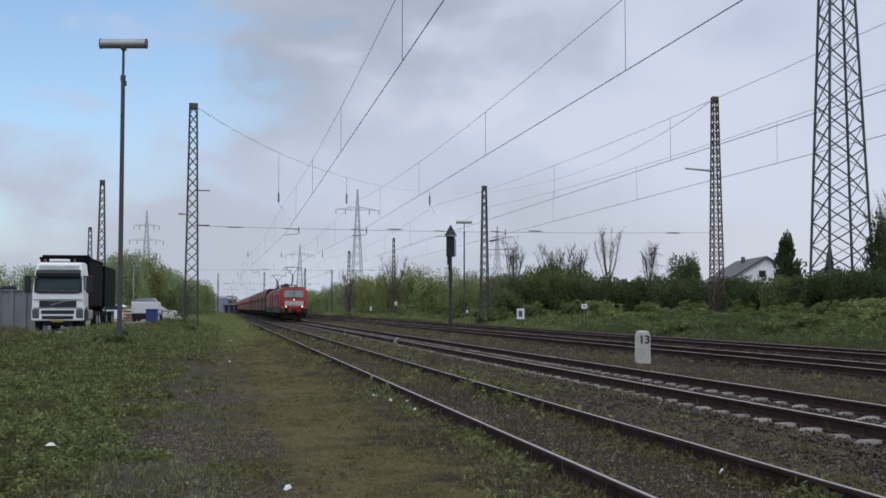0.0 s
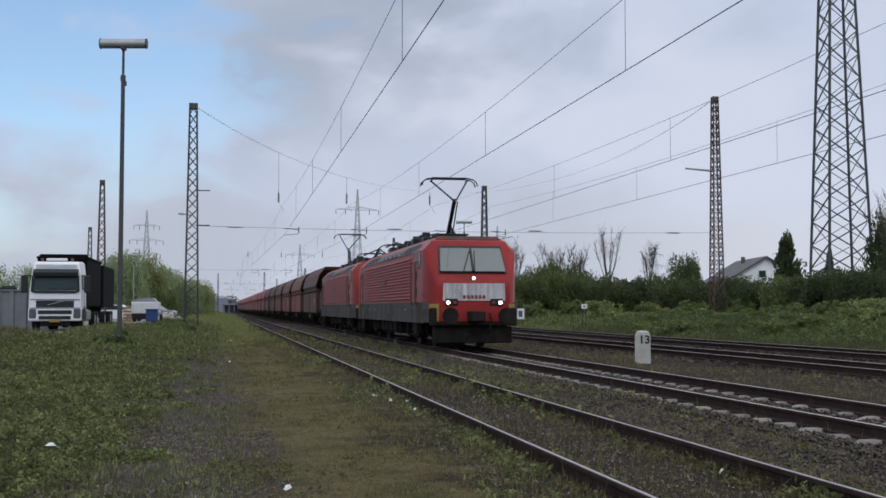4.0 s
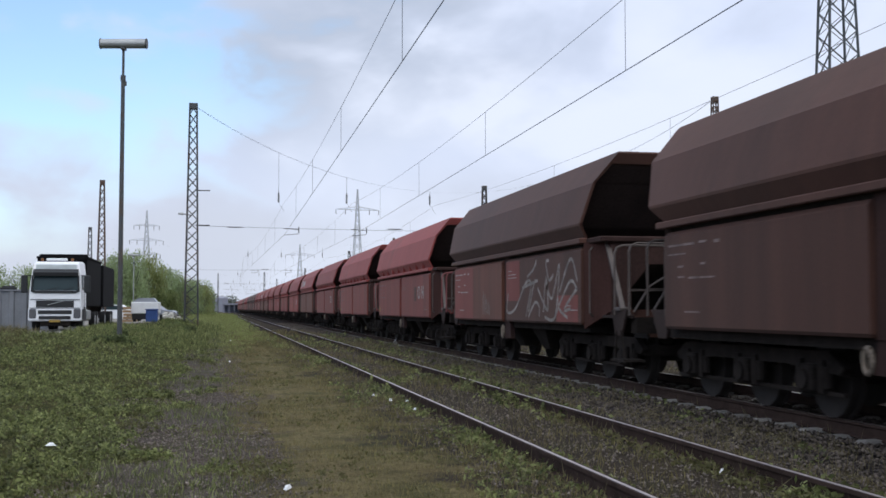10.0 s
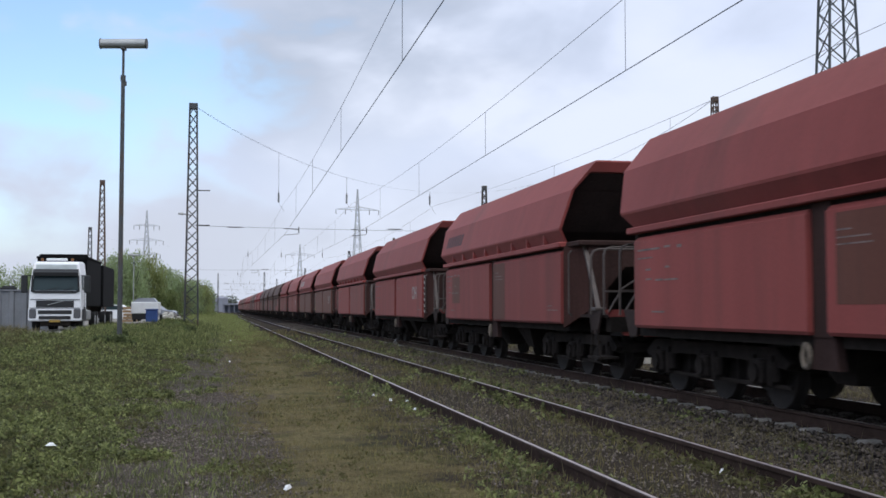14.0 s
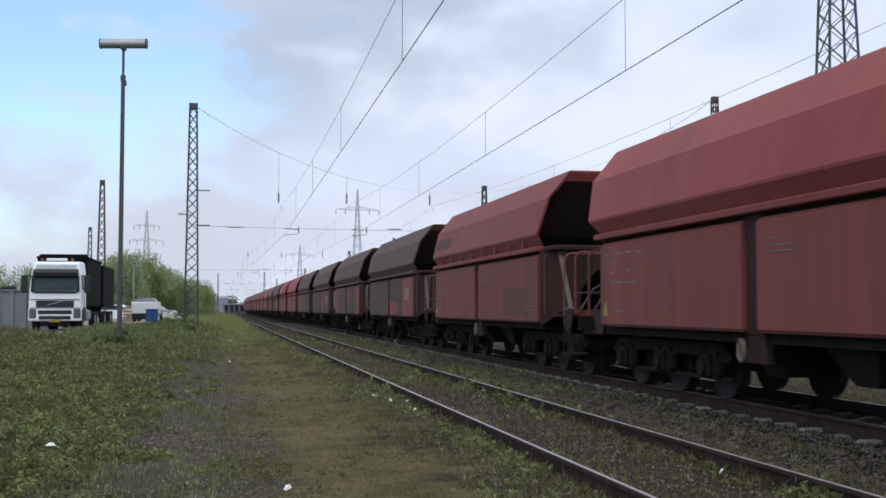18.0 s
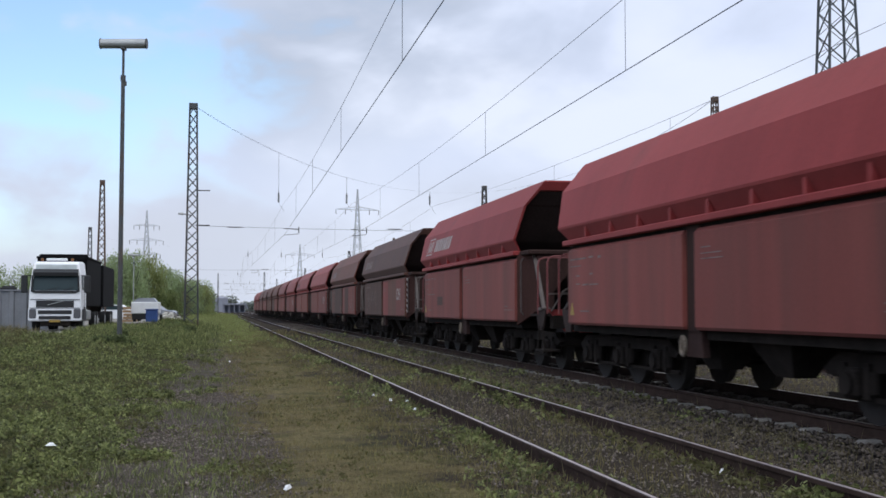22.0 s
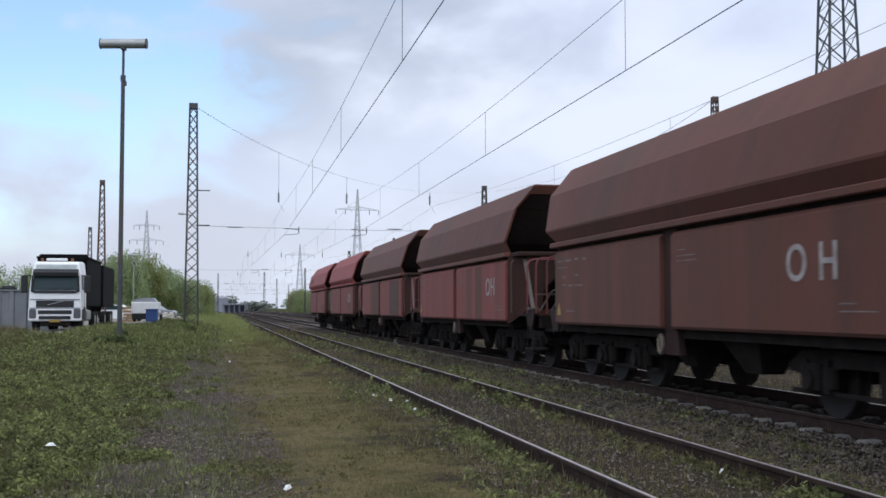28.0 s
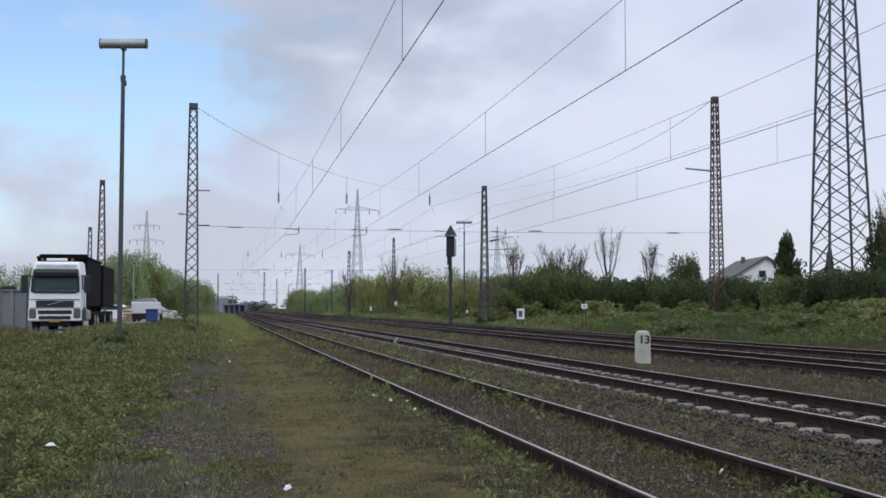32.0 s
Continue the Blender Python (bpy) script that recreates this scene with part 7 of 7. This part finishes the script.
board(20.9, 79.0, 0.24, 0.52, 0.75, 0.45, "white trackside board with dark bars on two legs", [(-0.25, -0.12, 0.2, 0.8), (0.08, 0.24, 0.2, 0.8), (-0.1, 0.06, 0.25, 0.75)])
board(21.9, 67.6, 0.28, 0.34, 0.28, 1.15, "small white board on short posts in the grass", [(-0.2, 0.2, 0.35, 0.65)])
for bx, by, bz, bw, bh in ((21.4, 165.0, 0.6, 0.26, 0.62), (22.0, 145.0, 1.3, 0.28, 0.5), (23.3, 108.0, 0.5, 0.18, 0.3), (24.6, 103.0, 0.5, 0.18, 0.3)):
    board(bx, by, bz, bw, bh, 0.5, "small pale marker post among the bushes", [(-0.2, 0.2, 0.1, 0.2)])

# ---- house and far buildings ----
ROOF = material("dark_roof_tiles", (0.13, 0.122, 0.122), 0.8, 0.0, 0.3, 2.0, 12.0)
RENDER_WALL = material("white_render", (0.88, 0.88, 0.88), 0.8, 0.0, 0.1, 0.6, 9.0)
house = thing("house", "white rendered house with dark tiled gable roof", "house", at=pose(65.6, 133.0, 0.8, 0, 0, -12))
part("wall", Geo().prism([(-4.4, 0.0), (4.4, 0.0), (4.4, 4.1), (0.0, 6.75), (-4.4, 4.1)], 1, -4.0, 11.0), RENDER_WALL, house)
for s in (-1, 1):
    part("roof", Geo().prism([(0.0, 6.98), (s * 4.95, 4.0), (s * 4.95, 3.82), (0.0, 6.78)], 1, -4.4, 11.4), ROOF, house)
win = part("window", Geo().box(-1.0, 0.0, -4.06, -3.98, 4.3, 5.3, 0.02), WHITE, house)
part("pane", Geo().box(-0.9, -0.1, -4.08, -4.05, 4.4, 5.2), GLASS, win)
part("chimney", Geo().box(-1.1, -0.65, 3.6, 4.1, 5.6, 7.2, 0.03), ROOF, house)
h2 = thing("house", "far white house wall behind the trees", "house", at=pose(45.7, 128.0, 0.6, 0, 0, -20))
part("wall", Geo().prism([(-0.55, 0.0), (0.55, 0.0), (0.55, 3.5), (0.0, 3.8), (-0.55, 3.5)], 1, -1.5, 4.0), RENDER_WALL, h2)
part("roof", Geo().prism([(-0.7, 3.42), (0.0, 3.8), (0.7, 3.42), (0.7, 3.54), (0.0, 3.92), (-0.7, 3.54)], 1, -1.8, 4.3), ROOF, h2)
h3 = thing("house", "white house wall half hidden by the pylon", "house", at=pose(79.0, 140.0, 0.6, 0, 0, -25))
part("wall", Geo().prism([(-3.4, 0.0), (3.4, 0.0), (3.4, 4.0), (0.0, 6.2), (-3.4, 4.0)], 1, -2.5, 6.0), RENDER_WALL, h3)
part("roof", Geo().prism([(-3.8, 3.8), (0.0, 6.3), (3.8, 3.8), (3.8, 4.0), (0.0, 6.5), (-3.8, 4.0)], 1, -2.8, 6.3), ROOF, h3)

DECK = material("bridge_concrete", (0.26, 0.27, 0.32), 0.8, 0.0, 0.2, 0.3, 4.0)
bridge = thing("station_roof", "far pale platform roof across the line", "station roof", at=pose(5.2, 408.0, 0.0))
part("roof_slab", Geo().prism([(-4.2, 2.7), (3.6, 2.7), (4.4, 1.2), (4.8, 1.2), (4.0, 3.2), (-4.2, 3.2)], 1, 0.0, 9.0), DECK, bridge)
part("wall", Geo().box(-4.0, 3.6, 4.0, 8.0, -0.4, 2.6), material("blue_grey_wall", (0.16, 0.17, 0.22), 0.8), bridge)
for k in range(5):
    part("column", Geo().box(-3.8 + k * 1.8, -3.5 + k * 1.8, 0.4, 0.8, -0.4, 2.7), DECK, bridge)
far_b = thing("works_building", "far brown building at the end of the line", "building", at=pose(-4.5, 330.0, 0.0))
part("wall", Geo().box(-2.5, 1.6, 0, 14, 0, 7.2), material("brown_brick_wall", (0.16, 0.11, 0.09), 0.9, 0.0, 0.3, 0.5, 5.0), far_b)
part("roof", Geo().prism([(-2.8, 7.2), (1.9, 7.2), (-0.4, 8.2)], 1, -0.3, 14.3), ROOF, far_b)
silo = thing("storage_tank", "pale storage tank in the far haze", "tank", at=pose(0.8, 470.0, 0.0))
part("tank", Geo().tube((0, 0, 0), (0, 0, 5.6), 2.6, n=20), DECK, silo)
part("dome", Geo().tube((0, 0, 5.6), (0, 0, 6.3), 2.6, 0.6, n=20), DECK, silo)


# ---- the coal train ----
LETTERS = {k: text_mesh("letter", k, 0.58, LETTER, 0.002, 0.006) for k in "OH"}
Z0, Z1 = 1.01, 2.28
BROWN_L = "brown-black weathered coal hopper wagon with "
RED_L = "faded red coal hopper wagon with "
# hopper, rear flap and front flap paints; fields are (y0, y1, z0, z1, paint)
WAGONS = [
    dict(paint=("dark", "dark", "brown"), oh="close", patches=[(-2.9, -1.75, Z0, Z1, "dark"), (-4.95, -4.2, Z0, Z1, "clay")], label=BROWN_L + "white letters"),
    dict(paint=("brown", "rust", "rust"), label=BROWN_L + "red-brown flaps"),
    dict(paint=("brown", "brown", "rust"), oh="close", scrawl=[(1.6, 4.8, "grey", 0.05)], label=BROWN_L + "sprayed rear flap"),
    dict(paint=("brown", "clay", "rust"), scrawl=[(1.6, 4.2, "pale", 0.05), (-3.6, -1.6, "pale", 0.06)], label=BROWN_L + "yellowish spray paint"),
    dict(paint=("dark", "dark", "dark"), oh="close", patches=[(-0.6, 0.38, Z0, Z1, "red"), (-4.6, -2.5, Z0, Z1, "red")], label=BROWN_L + "red fields on the front flap"),
    dict(paint=("dark", "brown", "dark"), loops=1, patches=[(-0.77, 0.38, 1.42, Z1, "rust"), (3.8, 6.0, Z0, Z1, "rust"), (-4.82, -3.5, Z0, 1.5, "rust")], label=BROWN_L + "large white spray loops"),
    dict(paint=("red", "rust", "rust"), oh="wide", gussets=1, patches=[(-2.72, -2.30, 1.5, 1.95, "dark")], label=RED_L + "white letters", red_rails=1),
    dict(paint=("red", "rust", "rust"), gussets=1, label=RED_L + "plain flaps", red_rails=1),
    dict(paint=("red", "rust", "rust"), oh="close", gussets=1, label=RED_L + "white letters", red_rails=1),
    dict(paint=("red", "clay", "clay"), logo=1, bars="white", label=RED_L + "pale square mark and bars", red_rails=1),
    dict(paint=("red", "red", "red"), oh="wide", patches=[(-0.9, 0.2, 1.3, 2.25, "clay")], label=RED_L + "a dark field beside white letters"),
    dict(paint=("red", "red", "red"), gussets=1, bars="dark", patches=[(4.2, 5.2, 1.4, 2.1, "brown"), (-0.7, 0.38, Z0, Z1, "brown")], label=RED_L + "dark fields on both flaps"),
    dict(paint=("red", "red", "red"), oh="close", hazard=1, label=RED_L + "striped corner post"),
    dict(paint=("red", "red", "rust"), gussets=1, label=RED_L + "plain flaps"),
    dict(paint=("red", "clay", "clay"), oh="wide", label=RED_L + "brown flaps and white letters", red_rails=1),
    dict(paint=("red", "clay", "clay"), logo=1, bars="white", label=RED_L + "pale square mark and bars", red_rails=1),
    dict(paint=("red", "rust", "rust"), oh="wide", label=RED_L + "white letters", red_rails=1),
    dict(paint=("red", "rust", "rust"), gussets=1, bars="dark", patches=[(-4.2, -2.2, 1.1, 1.7, "clay")], label=RED_L + "dark faded letter bars", red_rails=1),
    dict(paint=("dark", "dark", "dark"), oh="close", patches=[(-1.4, 0.38, 1.06, 1.5, "bright"), (-4.7, -2.6, Z0, Z1, "red")], label=BROWN_L + "red fields and white letters"),
    dict(paint=("dark", "dark", "dark"), patches=[(4.0, 6.0, Z0, Z1, "rust"), (5.0, 6.0, 1.2, Z1, "red"), (-1.1, 0.1, 1.6, 2.2, "bright"), (-4.9, -3.6, Z0, Z1, "red")], label=BROWN_L + "bright red patches"),
    dict(paint=("dark", "dark", "brown"), oh="close", patches=[(-0.9, 0.38, Z0, Z1, "red"), (-2.6, -1.2, Z0, Z1, "dark")], label=BROWN_L + "red stripe and white letters"),
    dict(paint=("dark", "brown", "dark"), patches=[(4.4, 4.9, Z0, Z1, "red"), (-0.5, 0.3, Z0, Z1, "red")], label=BROWN_L + "narrow red stripes"),
    dict(paint=("bright", "rust", "rust"), gussets=1, label="bright red coal hopper wagon with plain faded flaps", red_rails=1),
    dict(paint=("bright", "rust", "rust"), gussets=1, logo=1, bars="white", patches=[(3.2, 4.0, 1.35, 1.6, "dark")], label="bright red coal hopper wagon with pale square mark", red_rails=1),
    dict(paint=("dark", "dark", "brown"), oh="close", hazard=1, bars="pale", scrawl=[(2.0, 5.0, "grey", 0.03)], patches=[(-1.0, 0.4, Z0, Z1, "red"), (-4.8, -3.0, Z0, Z1, "rust")], label=BROWN_L + "striped corner post and letters"),
    dict(paint=("brown", "dark", "rust"), bars="pale", letters=1, patches=[(4.6, 6.05, Z0, Z1, "clay"), (0.9, 1.7, Z0, 1.4, "clay"), (-2.2, -0.7, Z0, Z1, "dark")], label=BROWN_L + "thin spray lines"),
    dict(paint=("red", "orange", "rust"), oh="wide", hazard=1, gussets=1, patches=[(-2.72, -2.38, 1.52, 1.92, "dark")], label=RED_L + "striped corner post and letters"),
    dict(paint=("red", "orange", "orange"), gussets=1, bars="dark", patches=[(1.2, 2.0, 1.2, 1.6, "clay")], label=RED_L + "orange-red flaps and dark bars"),
    dict(paint=("red", "rust", "rust"), oh="wide", gussets=1, label=RED_L + "white letters", red_rails=1),
    dict(paint=("rust", "rust", "rust"), gussets=1, patches=[(-4.4, -3.2, 1.1, 1.5, "brown")], label=RED_L + "stained front flap"),
    dict(paint=("brown", "dark", "rust"), bars="pale", label=BROWN_L + "pale faded letter bars"),
    dict(paint=("brown", "brown", "brown"), oh="wide", label=BROWN_L + "white letters", red_rails=1),
    dict(paint=("brown", "rust", "rust"), oh="close", gussets=0, patches=[(-2.6, -1.9, Z0, Z1, "brown"), (-1.5, -0.9, Z0, Z1, "brown")], label=BROWN_L + "striped red-brown flap", red_rails=1),
    dict(paint=("brown", "brown", "rust"), bars=None, patches=[(3.2, 5.9, Z0, Z1, "rust"), (-4.4, -2.2, Z0, Z1, "dark")], label=BROWN_L + "patchy red and brown flaps", red_rails=1),
    dict(paint=("red", "rust", "rust"), oh="wide", gussets=1, patches=[(-3.9, -2.7, 1.15, 1.55, "brown")], label=RED_L + "a dark field under the letters", red_rails=1),
    dict(paint=("red", "rust", "rust"), gussets=1, bars="dark", patches=[(4.7, 5.2, 1.95, 2.15, "dark"), (-4.5, -2.8, 1.1, 1.5, "clay")], label=RED_L + "dark faded letter bars"),
]
TRAIN = []
l1, s1 = loco(True, True)
l2, s2 = loco(False, False)
TRAIN.append((l1, s1, -1.5 * 19.58 - 0.35, 0.60))
TRAIN.append((l2, s2, -0.5 * 19.58 - 0.35, 0.60))
for i, spec in enumerate(WAGONS):
    spec["hoops"] = i not in (15, 20, 31)
    spec["tail"] = {17: 0.8, 20: 0.85, 9: 0.0, 15: 0.1, 24: 0.05, 25: 0.0, 35: -0.25}.get(i, 0.35)
    w, sets = wagon(spec)
    TRAIN.append((w, sets, PITCH * (i + 0.5), 0.51))


# ---- sleepers and litter ----
# raised rail seats; the middle and the ends lie in the ballast
sl = Geo().loft([[(x, -0.12, -0.36), (x, 0.12, -0.36), (x, 0.11, top - 0.03), (x, 0.08, top), (x, -0.08, top), (x, -0.11, top - 0.03)]
                 for x, top in ((-1.30, -0.30), (-1.10, -0.22), (-1.00, -0.152), (-0.58, -0.150), (-0.44, -0.190), (0.44, -0.190), (0.58, -0.150), (1.00, -0.152), (1.10, -0.22), (1.30, -0.30))]).mesh("sleeper", CONCRETE)
for k in range(165):
    s = part("sleeper", sl, None, TRACKS["main"])
    s.location = (random.uniform(-0.02, 0.02), 7.0 + 0.62 * k, random.uniform(-0.006, 0.006))
    s.rotation_euler = (0, 0, random.uniform(-0.01, 0.01))
for k, (x, y, s) in enumerate(((-1.62, 12.0, 0.09), (0.54, 9.2, 0.06), (0.48, 50.0, 0.09), (2.44, 18.5, 0.05), (2.55, 17.3, 0.06), (2.75, 17.0, 0.06), (2.64, 15.6, 0.07), (4.21, 9.25, 0.04), (2.19, 52.8, 0.08), (0.28, 31.0, 0.05))):
    lit = thing("litter_scrap", "crumpled white paper scrap lying on the ground", "litter", "litter", at=pose(x, y, ground_z(x, y) + (0.10 if x < -1 else 0.03), 0, 0, k * 47))
    r = random.Random(k)
    s *= 0.6
    lit.scale = (1.0, 1.0, 0.5)
    part("scrap", Geo().loft([[(-s, -s * 0.5, r.uniform(0, 0.03)), (s * 0.8, -s * 0.6, r.uniform(0, 0.04)), (s, s * 0.4, r.uniform(0, 0.03)), (-s * 0.7, s * 0.6, r.uniform(0, 0.04))],
                              [(-s * 0.6, -s * 0.3, 0.06), (s * 0.4, -s * 0.35, 0.09), (s * 0.6, s * 0.2, 0.05), (-s * 0.3, s * 0.3, 0.08)]]), WHITE, lit)

bond = thing("rail_bond", "pale bent cable bond clipped beside the main rail", "rail bond", at=pose(MAIN - 0.86, 45.5, 0.03))
part("clamp", Geo().box(-0.10, 0.06, -0.08, 0.08, 0.0, 0.12, 0.02), CONCRETE, bond)
part("cable", Geo().path([(-0.04, 0, 0.10), (0.02, 0.0, 0.20), (0.12, 0.05, 0.24)], 0.025), GALV, bond)
chip = thing("stone_block", "pale stone block lying in the grass of the bank", "stone", at=pose(23.4, 95.5, ground_z(23.4, 95.5), 0, 0, 20))
part("block", Geo().box(-0.22, 0.22, -0.16, 0.16, 0.0, 0.32, 0.05), STONE, chip)


# ---- motion: where the first wagon's front coupling plane is, second by second ----
WAY = [(0.0, 161.5), (3.5, 84.6), (6.0, 30.3), (9.0, -35.8), (13.0, -124.7), (19.0, -257.3), (23.0, -345.4), (29.5, -491.2), (30.5, -514.0), (32.0, -548.0)]


def along(t):
    for (ta, a), (tb, b) in zip(WAY[:-1], WAY[1:]):
        if t <= tb:
            return a + (b - a) * (t - ta) / (tb - ta)
    return WAY[-1][1]


def motions():
    for ob, sets, offset, radius in TRAIN:
        walk(ob, [(k * 0.5, pose(MAIN, along(k * 0.5) + offset, RAIL)) for k in range(65)])
        # wheels turn while their vehicle is near
        near = [k for k in range(961) if -22.0 < along(k / 30) + offset < 60.0]
        if near:
            a, b = near[0] / 30, near[-1] / 30
            times = sorted({0.0, 32.0} | {k / 30 for k in near})
            for ws in sets:
                x, y, z = ws.location
                walk(ws, [(t, pose(x, y, z, math.degrees((along(a) - along(min(max(t, a), b))) / radius), 0, 0)) for t in times])
    # the lorry rolls its last metre to a halt
    walk(lorry, [(t, pose(-8.02, 60.0 + d, LORRY_Z)) for t, d in ((0.0, 1.0), (1.0, 0.62), (2.0, 0.28), (3.0, 0.05), (3.5, 0.0), (32.0, 0.0))])


motions()
